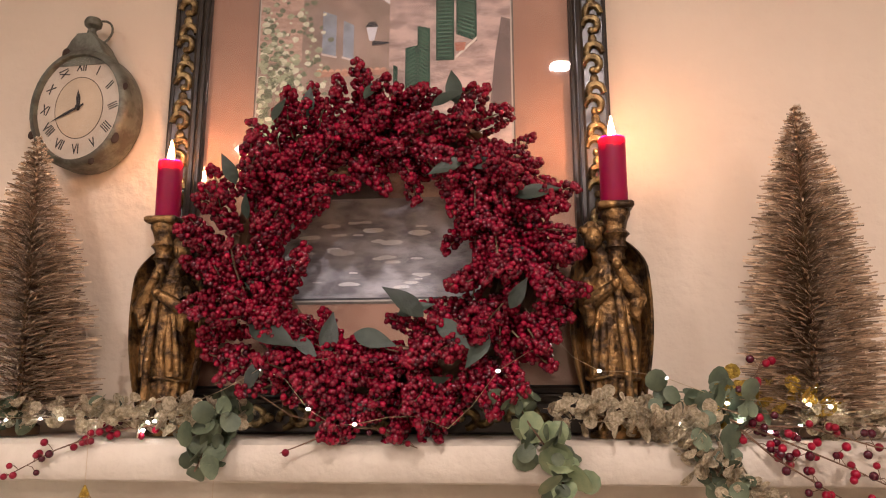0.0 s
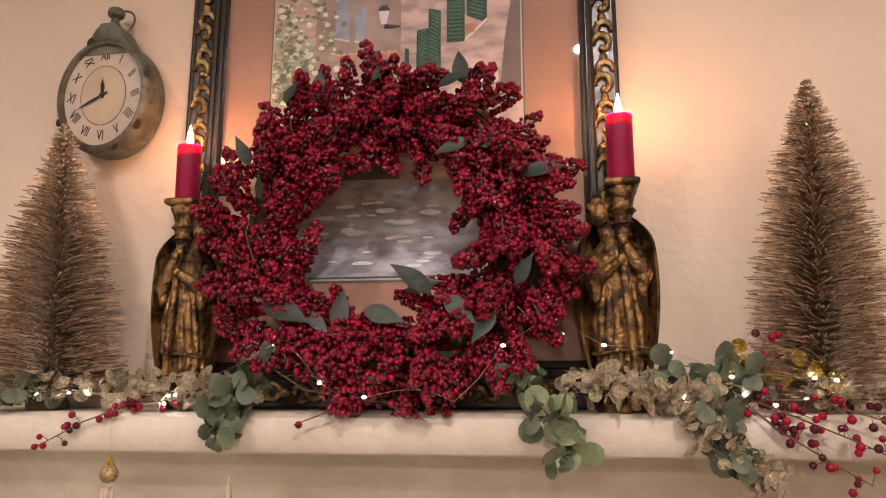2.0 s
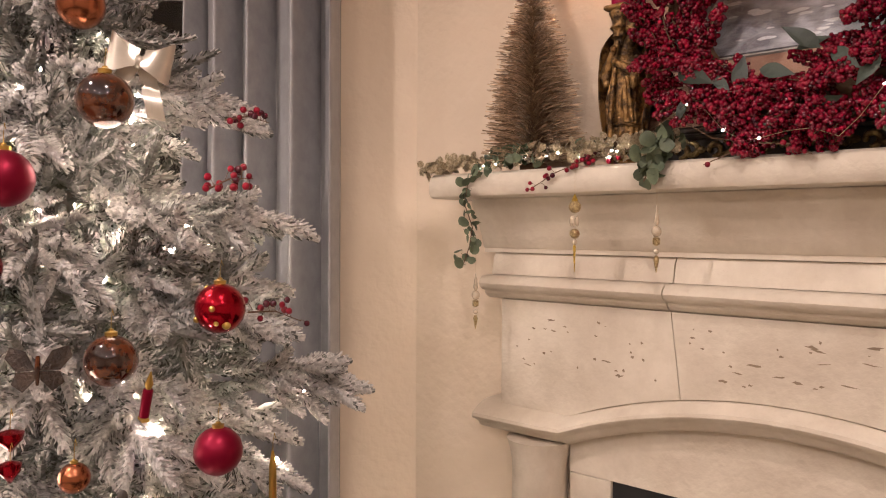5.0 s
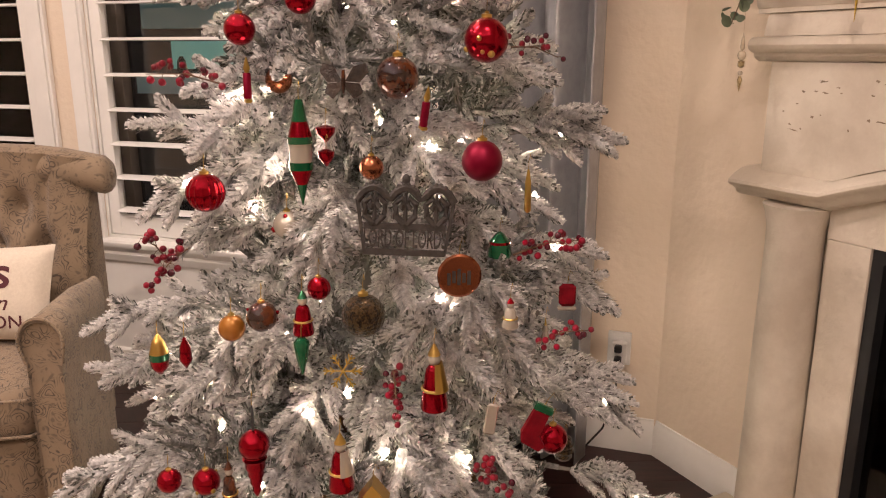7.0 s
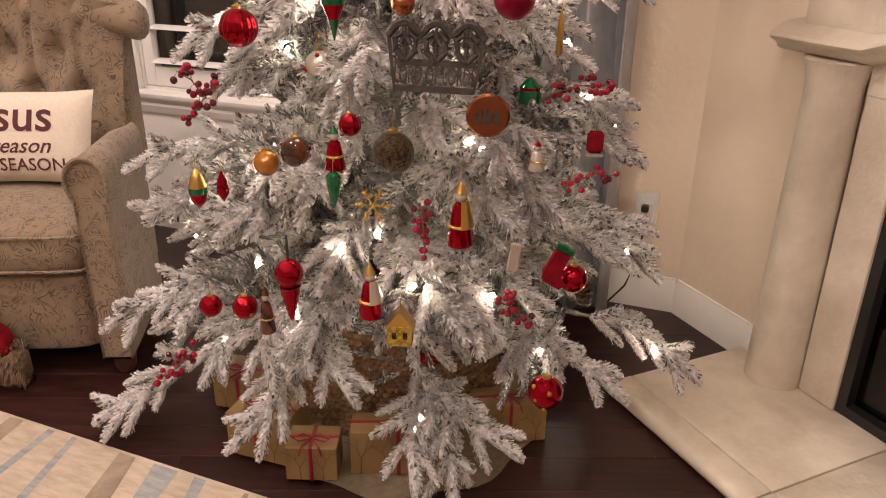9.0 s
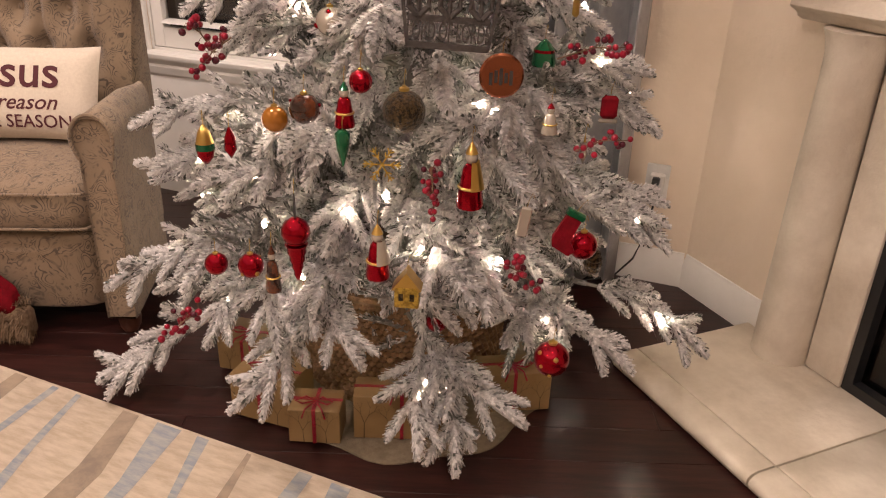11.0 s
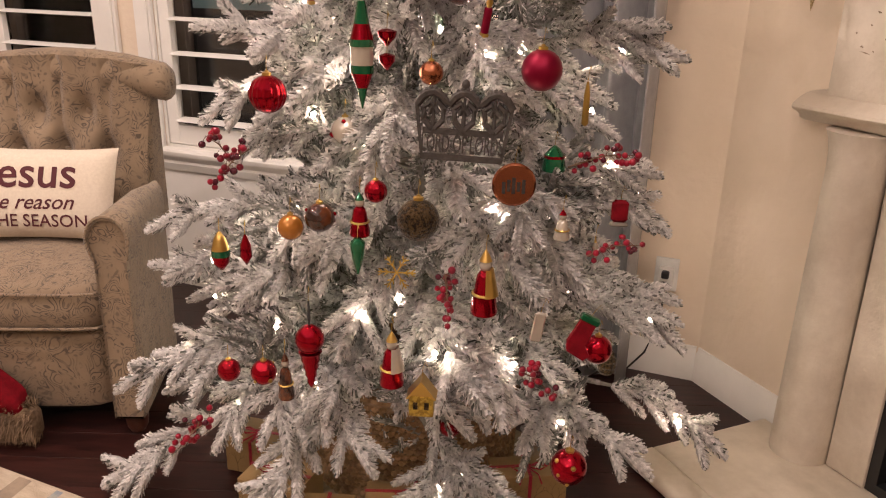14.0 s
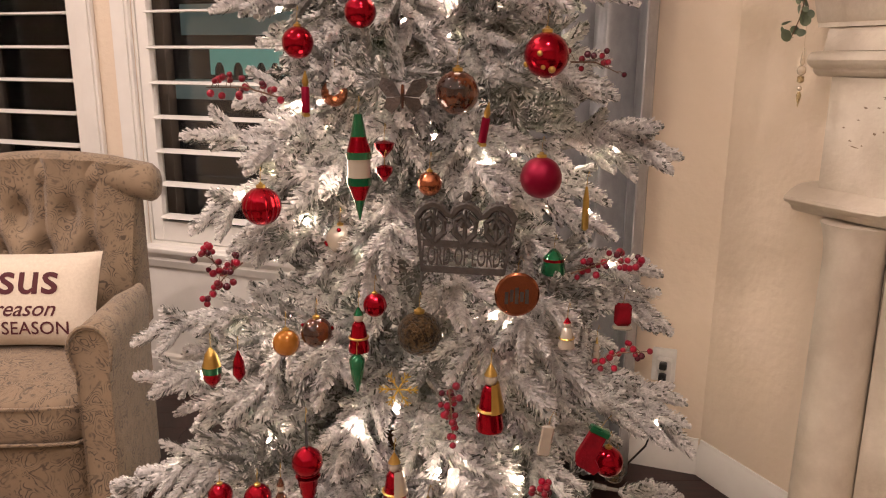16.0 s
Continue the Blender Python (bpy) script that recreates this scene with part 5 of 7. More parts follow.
spray("eucalyptus_sprig", SL, "garland", [(0.20, 1.165, Z + 0.05), (0.28, 1.15, Z + 0.045), (0.33, 1.14, Z + 0.03)], ["sage"], 40, 10, 0.028, 1.15)
spray("eucalyptus_sprig", "sage green eucalyptus hanging over the mantel edge", "garland", [(0.27, 1.13, Z), (0.275, 1.118, Z - 0.04), (0.29, 1.116, Z - 0.085)], ["sage"], 22, 11, 0.016, 1.05)
spray("bright_gold_sprig", "bright gold glitter leaf pick standing on the mantel", "garland", [(0.27, 1.18, Z + 0.03), (0.31, 1.175, Z + 0.075), (0.38, 1.17, Z + 0.05), (0.43, 1.165, Z + 0.04)], ["bright"], 34, 12, 0.022)
spray("gold_sprig", GL, "garland", [(0.40, 1.16, Z + 0.02), (0.50, 1.16, Z + 0.02), (0.60, 1.165, Z + 0.015)], ["gold"], 90, 13, 0.022)


def berry_spray(label, path, n, seed, r=0.0052, side=0.028, category="berry spray", name="berry_spray", dark=0.25, sag=0.0):
    rn = random.Random(seed)
    P = [Vector(p) for p in path]
    o = P[0].copy()
    t = thing(name, label, category, (o.x, o.y, o.z))
    part("stem", Geo().tube([p - o for p in P], [0.0019 - 0.0011 * i / (len(P) - 1) for i in range(len(P))], 5), M["stem"], t)
    for i in range(n):
        u = (0.08 + 0.92 * (i + rn.random() * 0.8) / n) * (len(P) - 1)
        k = min(int(u), len(P) - 2)
        a = P[k].lerp(P[k + 1], u - k) - o
        b = a + Vector((rn.uniform(-1, 1), rn.uniform(-0.5, 0.5), rn.uniform(-0.7, 0.9) - sag)) * side
        ob = part("berry", BERRY_D if rn.random() < dark else BERRY, None, t, at=Matrix.Translation(b) @ Matrix.Diagonal((*[r / 0.005 * rn.uniform(0.85, 1.15)] * 3, 1)))
        part("stalk", Geo().tube([a, a.lerp(b, 0.5) + Vector((0, 0, 0.003)), b], 0.0006, 4), M["stem"], t)
    return t


M["berry_big"] = mat("glossy_red_berry", (0.24, 0.001, 0.018), 0.3, second=(0.13, 0.001, 0.010), scale=80, obj=0.35, coat=0.0, spec=0.35)
BERRY = Geo().ball((0, 0, 0), 0.005, 10, 7).mesh("berry", 80)
BERRY.materials.append(M["berry_big"])
BERRY_D = Geo().ball((0, 0, 0), 0.005, 10, 7).mesh("berry", 80)
BERRY_D.materials.append(M["berry_dark"])
BL = "red berry spray on brown twigs lying on the mantel"
berry_spray(BL, [(-0.56, 1.16, Z + 0.02), (-0.63, 1.145, Z + 0.012), (-0.70, 1.125, Z - 0.015), (-0.775, 1.118, Z - 0.055)], 24, 1, 0.0055, 0.020)
berry_spray(BL, [(-0.18, 1.135, Z + 0.012), (-0.26, 1.130, Z + 0.02), (-0.34, 1.128, Z + 0.035), (-0.42, 1.128, Z + 0.085)], 12, 2, 0.0052, 0.024)
berry_spray(BL, [(-0.26, 1.132, Z + 0.022), (-0.31, 1.122, Z - 0.002), (-0.352, 1.118, Z - 0.018)], 3, 3, 0.0052, 0.006)
berry_spray(BL, [(-0.22, 1.135, Z + 0.02), (-0.19, 1.122, Z + 0.004), (-0.15, 1.118, Z - 0.010)], 5, 4, 0.0052, 0.012)
berry_spray(BL, [(0.30, 1.165, Z + 0.03), (0.325, 1.155, Z + 0.07), (0.345, 1.15, Z + 0.115)], 13, 5, 0.0058, 0.014)
berry_spray(BL, [(0.29, 1.15, Z + 0.03), (0.36, 1.125, Z + 0.0), (0.44, 1.11, Z - 0.035), (0.52, 1.10, Z - 0.075)], 26, 6, 0.0058, 0.026)
berry_spray(BL, [(0.30, 1.15, Z + 0.02), (0.39, 1.125, Z + 0.02), (0.47, 1.112, Z - 0.005), (0.56, 1.10, Z - 0.02)], 22, 7, 0.0056, 0.026)
berry_spray(BL, [(0.30, 1.14, Z + 0.02), (0.34, 1.118, Z - 0.02), (0.40, 1.105, Z - 0.06), (0.45, 1.10, Z - 0.09)], 20, 8, 0.0056, 0.024)

# fairy lights on thin copper wire
fl = thing("fairy_lights", "thin copper wire fairy lights, lit, draped across the mantel", "string lights", (0, 0, 0))
wp = [(-0.90, 1.14, Z + 0.035), (-0.70, 1.13, Z + 0.03), (-0.56, 1.128, Z + 0.025), (-0.44, 1.125, Z + 0.075), (-0.385, 1.115, Z + 0.104), (-0.345, 1.110, Z + 0.088), (-0.308, 1.105, Z + 0.045), (-0.27, 1.11, Z + 0.022), (-0.238, 1.10, Z + 0.024), (-0.19, 1.105, Z + 0.034), (-0.147, 1.10, Z + 0.035), (-0.105, 1.11, Z + 0.018), (-0.07, 1.105, Z + 0.05), (-0.033, 1.10, Z + 0.098), (0.01, 1.12, Z + 0.125), (0.055, 1.13, Z + 0.140), (0.075, 1.13, Z + 0.118), (0.112, 1.135, Z + 0.098), (0.16, 1.14, Z + 0.097), (0.208, 1.15, Z + 0.088), (0.28, 1.15, Z + 0.06), (0.40, 1.14, Z + 0.05), (0.52, 1.14, Z + 0.05)]
part("wire", Geo().tube(wp, 0.0006, 4), M["wire"], fl)
led = Geo().ball((0, 0, 0), 0.0023, 8, 6, (1.4, 1, 1)).mesh("led", 60)
rnd = random.Random(8)
for i in (1, 2, 4, 6, 8, 10, 13, 15, 17, 19, 20, 21):
    part("led", led, M["led"], fl, at=Matrix.Translation(wp[i]))
for k in range(16):
    part("led", led, M["led"], fl, at=Matrix.Translation((rnd.choice((rnd.uniform(-1.0, -0.5), rnd.uniform(0.1, 0.55))), rnd.uniform(1.13, 1.17), Z + rnd.uniform(0.012, 0.055))))

# hanging bead drops
M["antique_bead"] = mat("mottled_gold_bead", (0.52, 0.40, 0.21), 0.32, 0.65, second=(0.24, 0.17, 0.08), scale=200, amount=0.7, bump=0.4, bump_scale=300)


def drop(x, top, z, y=1.128, glassy=False, s=1.0):
    d = thing("bead_drop", "gold and clear glass bead drop hanging from the mantel", "hanging ornament", (x, y, z), "bead drops along the mantel")
    part("thread", Geo().tube([(0, 0, 0.0), (0, 0, top - z)], 0.0005, 4), M["wire"], d)
    if glassy:
        part("spindle", Geo().lathe([(0.001, -0.002), (0.0045, -0.022), (0.006, -0.036), (0.003, -0.042)], 12), M["clear"], d)
        part("pearl", Geo().ball((0, 0, -0.054), 0.0105, 12, 8, (1, 1, 1.15)), M["clear"], d)
        part("bead", Geo().lathe([(0.003, -0.084), (0.008, -0.080), (0.008, -0.068), (0.003, -0.066)], 12), M["antique_bead"], d)
        part("small_bead", Geo().ball((0, 0, -0.096), 0.006, 10, 6), M["clear"], d)
        part("tip", Geo().lathe([(0.0006, -0.140), (0.004, -0.124), (0.006, -0.112), (0.003, -0.104)], 10), M["antique_bead"], d)
    else:
        part("cap", Geo().lathe([(0.008, -0.012), (0.006, -0.006), (0.0015, 0.004)], 12), M["goldleaf_bright"], d)
        part("bead", Geo().ball((0, 0, -0.024), 0.0145, 16, 10), M["antique_bead"], d, smooth=80)
        for k in range(5):
            q = 2 * math.pi * k / 5
            part("crystal", Geo().ball((0.007 * math.cos(q), 0.007 * math.sin(q), -0.056), 0.0062, 7, 5, (0.8, 0.8, 2.0)), M["clear"], d, smooth=None)
        part("bead", Geo().ball((0, 0, -0.084), 0.0115, 14, 9), M["antique_bead"], d, smooth=80)
        part("small_bead", Geo().ball((0, 0, -0.103), 0.006, 10, 6, (1, 1, 1.3)), M["clear"], d)
        part("spike", Geo().lathe([(0.0006, -0.170), (0.0022, -0.14), (0.0035, -0.113), (0.002, -0.109)], 10), M["goldleaf_bright"], d)


drop(-0.652, Z + 0.02, 1.560)
drop(0.041, Z - 0.05, 1.495)
drop(0.290, Z - 0.05, 1.470)
drop(-0.454, Z - 0.03, 1.536, glassy=True)
drop(-0.940, Z - 0.2, 1.375, glassy=True)

# ---- armchair ----
M["chair"] = mat("paisley_upholstery", (0.27, 0.195, 0.125), 0.85, second=(0.20, 0.142, 0.09), scale=4, amount=0.5, bump=0.25, bump_scale=500, sheen=0.2)
# paisley figure: bent drop outlines with inner rings and a scatter of specks
nt = M["chair"].node_tree
bs = nt.nodes["Principled BSDF"]
ground = bs.inputs["Base Color"].links[0].from_socket


def node(kind, **values):
    nd = nt.nodes.new("ShaderNode" + kind)
    for k, v in values.items():
        nd.inputs[k.replace("_", " ")].default_value = v
    return nd


def calc(op, a, b=0.0):
    nd = nt.nodes.new("ShaderNodeMath")
    nd.operation = op
    for i, v in enumerate((a, b)):
        if isinstance(v, float):
            nd.inputs[i].default_value = v
        else:
            nt.links.new(v, nd.inputs[i])
    return nd.outputs[0]


def band(v, lo, hi):
    nd = node("MapRange", From_Min=lo, From_Max=hi)
    nt.links.new(v, nd.inputs["Value"])
    return nd.outputs[0]


tc = nt.nodes.new("ShaderNodeTexCoord")
swirl = node("TexNoise", Scale=9.0, Detail=2.0)
warp = nt.nodes.new("ShaderNodeMixRGB")
warp.inputs[0].default_value = 0.11
nt.links.new(tc.outputs["Object"], swirl.inputs["Vector"])
nt.links.new(tc.outputs["Object"], warp.inputs[1])
nt.links.new(swirl.outputs["Color"], warp.inputs[2])
drops, specks, patchy = node("TexVoronoi", Scale=27.0), node("TexVoronoi", Scale=62.0), node("TexNoise", Scale=24.0, Detail=3.0)
for nd in (drops, specks, patchy):
    nt.links.new(warp.outputs[0], nd.inputs["Vector"])
rings = band(calc("SINE", calc("MULTIPLY", drops.outputs["Distance"], 34.0)), 0.35, 0.85)
dots = band(specks.outputs["Distance"], 0.34, 0.22)
worn = band(patchy.outputs["Fac"], 0.44, 0.56)
figure = calc("MULTIPLY", calc("MAXIMUM", calc("MULTIPLY", rings, worn), calc("MULTIPLY", dots, 0.6)), 0.9)
mx = nt.nodes.new("ShaderNodeMixRGB")
mx.inputs[2].default_value = (0.062, 0.044, 0.030, 1)
nt.links.new(figure, mx.inputs[0])
nt.links.new(ground, mx.inputs[1])
nt.links.new(mx.outputs[0], bs.inputs["Base Color"])

# local x forward, y to the sitter's left; faces the camera side
CH = Matrix.Translation((-1.787, -0.776, 0)) @ pose(0, 0, 0, 0, 0, -22.0)
chair = thing("armchair", "tufted paisley armchair in brown and cream with rolled arms", "armchair", CH)


def pillow_box(x0, x1, y0, y1, z0, z1, puff=0.02, r=0.03, n=14):
    """A stuffed block with rounded edges and a soft crown."""
    g = Geo()
    def ring(z, inset, k):
        pts = []
        for i in range(4 * n):
            s, u = divmod(i, n)
            u = u / n
            c = [(x0, y0), (x1, y0), (x1, y1), (x0, y1), (x0, y0)]
            px, py = c[s][0] + (c[s + 1][0] - c[s][0]) * u, c[s][1] + (c[s + 1][1] - c[s][1]) * u
            cx, cy = (x0 + x1) / 2, (y0 + y1) / 2
            dx, dy = (px - cx) / ((x1 - x0) / 2), (py - cy) / ((y1 - y0) / 2)
            f = (abs(dx) ** 7 + abs(dy) ** 7) ** (-1 / 7.0)
            px, py = cx + dx * f * ((x1 - x0) / 2 - inset), cy + dy * f * ((y1 - y0) / 2 - inset)
            pts.append((px, py, z))
        return pts
    rings = [ring(z0, r * 1.2, 0), ring(z0 + r * 0.4, r * 0.3, 0), ring(z0 + r, 0, 0), ring((z0 + z1) / 2, -puff * 0.4, 0), ring(z1 - r, 0, 0), ring(z1 - r * 0.35, r * 0.3, 0), ring(z1, r * 1.1, 0), ring(z1 + puff * 0.6, min(x1 - x0, y1 - y0) * 0.22, 0), ring(z1 + puff, min(x1 - x0, y1 - y0) * 0.42, 0)]
    return loft(rings)


part("lower_panel", pillow_box(-0.60, -0.012, -0.285, 0.285, 0.075, 0.325, 0.0, 0.02), M["chair"], chair, smooth=70)
seat = part("seat_cushion", pillow_box(-0.56, 0.015, -0.283, 0.283, 0.332, 0.468, 0.028, 0.022), M["chair"], chair, smooth=70)
for z in (0.350, 0.452):
    part("piping", Geo().tube([(-0.45, 0.287, z), (-0.02, 0.287, z), (0.012, 0.268, z), (0.021, 0.2, z), (0.023, 0.0, z), (0.021, -0.2, z), (0.012, -0.268, z), (-0.02, -0.287, z), (-0.45, -0.287, z)], 0.0045, 7), M["chair"], seat)
for s in (-1, 1):
    n, vs = 20, []
    prof = []
    for i in range(n + 1):
        q = math.pi * (-0.10 + 1.18 * i / n)
        prof.append((s * (0.333 + 0.055 * math.cos(q)), 0.615 + 0.066 * math.sin(q)))
    prof = [(s * 0.376, 0.075), (s * 0.378, 0.40), (s * 0.380, 0.56)] + prof + [(s * 0.292, 0.56), (s * 0.292, 0.30), (s * 0.292, 0.075)]
    rings = []
    for x, k in ((0.022, 0.90), (0.032, 0.97), (0.022, 1.0), (-0.05, 1.0), (-0.25, 1.0), (-0.40, 0.98), (-0.43, 0.86)):
        zc, yc = 0.38, s * 0.333
        dz = -0.012 * (x < -0.3)
        narrow = 1 - 0.48 * min(1.0, max(0.0, -x) / 0.43)
        rings.append([(x, s * (0.285 + (s * (yc + (y - yc) * k) - 0.285) * narrow), 0.075 + (z - 0.075) * (0.985 if k < 1 else 1) + dz) for y, z in prof])
    part("arm", loft(rings), M["chair"], chair, smooth=60)
    part("arm_piping", Geo().tube([(0.030, y, z) for y, z in prof[2:-2]], 0.005, 6), M["chair"], chair)
# tufted back with a rolled top and wings
def back(u, v):
    y = (u - 0.5) * 2
    w = 0.256 + 0.04 * v ** 4
    z = 0.40 + 0.60 * v
    x = -0.47 - 0.11 * v
    x -= 0.05 * abs(y) ** 4
    t = 0.0
    for bx, bz in ((-0.55, 0.52), (0.0, 0.52), (0.55, 0.52), (-0.28, 0.30), (0.28, 0.30), (-0.28, 0.72), (0.28, 0.72)):
        d2 = ((y - bx) / 0.13) ** 2 + ((v - bz) / 0.085) ** 2
        t += math.exp(-d2)
    pleat = sum(math.exp(-((y - bx) / 0.05) ** 2) for bx in (-0.55, 0.0, 0.55)) * max(0.0, min(1.0, (v - 0.5) * 5)) + sum(math.exp(-((y - bx) / 0.05) ** 2) for bx in (-0.28, 0.28)) * max(0.0, min(1.0, (0.34 - v) * 5))
    groove = 0.016 * (abs(math.sin(math.pi * (y * 1.8 + 0.5)))) * max(0, 0.75 - v)
    bulge = 0.045 * math.sin(math.pi * min(1, v * 0.95 + 0.05)) + 0.02 + 0.07 * v ** 5
    return (x + bulge - 0.062 * t - 0.026 * pleat + groove - 0.03, y * w, z + 0.035 * v * (1 - y * y))


g = Geo().sheet(back, 56, 40)
part("backrest", g, M["chair"], chair, smooth=80)
rollp = []
for i in range(19):
    q = math.pi * (-0.45 + 1.75 * i / 18)
    rollp.append((-0.605 + 0.070 * math.cos(q), 0.945 + 0.062 * math.sin(q)))
rings = []
for y, k in ((-0.340, 0.35), (-0.336, 0.80), (-0.318, 1.0), (-0.2, 1.02), (-0.1, 1.03), (0.0, 1.04), (0.1, 1.03), (0.2, 1.02), (0.318, 1.0), (0.336, 0.80), (0.340, 0.35)):
    cx, cz = -0.605, 0.945
    dz = 0.042 * (1 - (y / 0.33) ** 2)
    rings.append([(cx + (x - cx) * k, y, cz + (z - cz) * k + dz) for x, z in rollp])
part("rolled_top", loft(rings), M["chair"], chair, smooth=60)
part("back_shell", Geo().extrude([(-0.69, 0.10), (-0.69, 0.95), (-0.60, 0.97), (-0.55, 0.42), (-0.55, 0.10)], -0.240, 0.240, Matrix(((1, 0, 0, 0), (0, 1, 0, 0), (0, 0, 1, 0), (0, 0, 0, 1)))), M["chair"], chair)
for s in (-1, 1):
    part("back_wing", loft([[(-0.535 + a, s * (0.198 + b), z) for a, b in ((-0.17, 0.0), (-0.17, 0.055), (-0.02 - 0.10 * k, 0.060), (0.035 - 0.10 * k, 0.045), (0.045 - 0.10 * k, 0.015), (0.02 - 0.10 * k, 0.0))] for k, z in ((0, 0.45), (0.3, 0.6), (0.6, 0.78), (0.8, 0.90), (0.85, 0.94))]), M["chair"], chair, smooth=60)
    part("roll_button", Geo().ball((-0.605, s * 0.341, 0.948), 0.016, 10, 6, (1, 0.4, 1)), M["chair"], chair)
for x, y in ((-0.03, 0.33), (-0.03, -0.33), (-0.63, 0.21), (-0.63, -0.21)):
    part("foot", Geo().lathe([(0.020, 0.001), (0.030, 0.02), (0.034, 0.05), (0.026, 0.076)], 14, pose(x, y, 0)), M["wood_dark"], chair, "dark turned wooden foot")
for bx, bz in ((-0.55, 0.52), (0.0, 0.52), (0.55, 0.52), (-0.28, 0.30), (0.28, 0.30), (-0.28, 0.72), (0.28, 0.72)):
    p = back(0.5 + bx / 2, bz)
    part("tuft_button", Geo().ball((p[0] + 0.004, p[1], p[2]), 0.011, 8, 6, (0.5, 1, 1)), M["chair"], chair)

# printed cushion on the seat
M["linen"] = mat("cream_linen", (0.66, 0.58, 0.47), 0.9, second=(0.58, 0.50, 0.40), scale=120, amount=0.4, bump=0.25, bump_scale=900)
M["maroon"] = mat("maroon_print", (0.085, 0.016, 0.022), 0.85)
CU = CH @ pose(-0.300, -0.018, 0.500, 0, 0, 90) @ pose(0, 0, 0, -24, 0, 0)
cush = thing("throw_pillow", "cream linen throw pillow printed with maroon words, on the armchair", "pillow", CU)


def cushion(u, v, side):
    x, z = (u - 0.5) * 2, (v - 0.5) * 2
    pin = 1 - 0.05 * (1 - abs(x) ** 2) * abs(z) - 0.0
    e = max(0.0, (1 - abs(x) ** 3.2)) ** 0.6 * max(0.0, (1 - abs(z) ** 3.2)) ** 0.6
    wr = 0.003 * math.sin(7 * x + 4 * z) * (1 - e)
    return (0.235 * x * (1 - 0.045 * (1 - z * z) * abs(x)), side * (0.058 * e + 0.001) + wr, 0.145 + 0.145 * z * (1 - 0.06 * (1 - x * x)))


part("cover_front", Geo().sheet(lambda u, v: cushion(u, v, -1), 30, 22), M["linen"], cush, smooth=80)
part("cover_back", Geo().sheet(lambda u, v: cushion(u, v, 1), 30, 22), M["linen"], cush, smooth=80)


def print_words(words, size, x, z, **kw):
    me = text_mesh(words, size, 0.0, align="RIGHT", **kw)
    for v in me.vertices:
        wx, wz = v.co.x + x, v.co.z + z
        v.co = Vector((wx, cushion(0.5 + wx / 0.47, 0.5 + (wz - 0.145) / 0.29, -1)[1] - 0.0012, wz))
    part("printed_line", me, M["maroon"], cush)


print_words("Jesus", 0.138, 0.134, 0.196, bold=0.0016)
print_words("is the reason", 0.064, 0.126, 0.108, shear=0.32, bold=0.0006)
print_words("FOR THE SEASON", 0.052, 0.168, 0.052, bold=0.0004)

# red fur-trimmed stocking leaning at the chair's front
M["velvet"] = mat("red_velvet", (0.20, 0.003, 0.010), 0.85, second=(0.12, 0.002, 0.006), scale=30, spec=0.15, sheen=0.0, bump=0.2, bump_scale=200)
M["fur"] = mat("brown_faux_fur", (0.24, 0.16, 0.095), 0.9, second=(0.13, 0.08, 0.045), scale=60, amount=0.7, island=0.4)
st = thing("fur_trimmed_cushion", "red velvet cushion with shaggy brown faux-fur trim on the floor", "cushion", pose(-1.771, -0.804, 0, 0, 0, -22))
hat = pillow_box(-0.02, 0.045, -0.26, 0.065, 0.10, 0.42, 0.01, 0.025)
hat.v = [(x, y, 0.10 + (z - 0.10) * min(1.0, max(0.12, 0.15 + (0.07 - y) / 0.27)) + 0.006 * math.sin(30 * y + 14 * z)) for x, y, z in hat.v]
part("velvet_body", hat, M["velvet"], st, smooth=80)
g = Geo()
rn = random.Random(2)
for i in range(1500):
    u = rn.random()
    y = -0.22 + 0.32 * u
    q = rn.uniform(-1.9, 2.2)
    c = Vector((0.015 + 0.04 * math.cos(q) * 0.9, y, 0.075 + 0.045 * math.sin(q) + 0.03 * (1 - u)))
    d = Vector((math.cos(q), rn.uniform(-0.4, 0.4), math.sin(q) - 0.5)).normalized() * rn.uniform(0.02, 0.038)
    w = Vector((0, 0.0016, 0.0006))
    tip = c + d + Vector((0, 0, -0.008))
    tip.z = max(tip.z, 0.003)
    g.add([c - w, c + w, c + d * 0.6 + w * 0.8, tip, c + d * 0.6 - w * 0.8], [(0, 1, 2, 3, 4)])
tagged(part("fur", g, M["fur"], st, smooth=None), kind="stuff")
part("fur_core", pillow_box(-0.02, 0.048, -0.22, 0.10, 0.002, 0.125, 0.0, 0.03), M["fur"], st, smooth=80)

# rug with hand-painted looking bands
M["rug"] = mat("rug_cream", (0.66, 0.56, 0.43), 0.95, second=(0.52, 0.42, 0.30), scale=14, amount=0.6, bump=0.6, bump_scale=420, stretch=(1, 4, 1))
M["rug_blue"] = mat("rug_blue_grey", (0.27, 0.30, 0.33), 0.95, second=(0.42, 0.41, 0.38), scale=16, amount=0.6, bump=0.6, bump_scale=420, stretch=(1, 4, 1))
M["rug_brown"] = mat("rug_taupe", (0.24, 0.19, 0.145), 0.95, second=(0.36, 0.28, 0.20), scale=18, amount=0.6, bump=0.6, bump_scale=420)
RG = Matrix.Translation((-1.227, -0.445, 0)) @ pose(0, 0, 0, 0, 0, 43.3)
rug = thing("rug", "cream wool rug with uneven blue-grey and taupe stripes", "rug", RG)
part("woven_field", Geo().box(-1.6, -2.4, 0.001, 1.6, 0.0, 0.011, c=0.004), M["rug"], rug)
rn = random.Random(5)
x = -1.52
k = 0
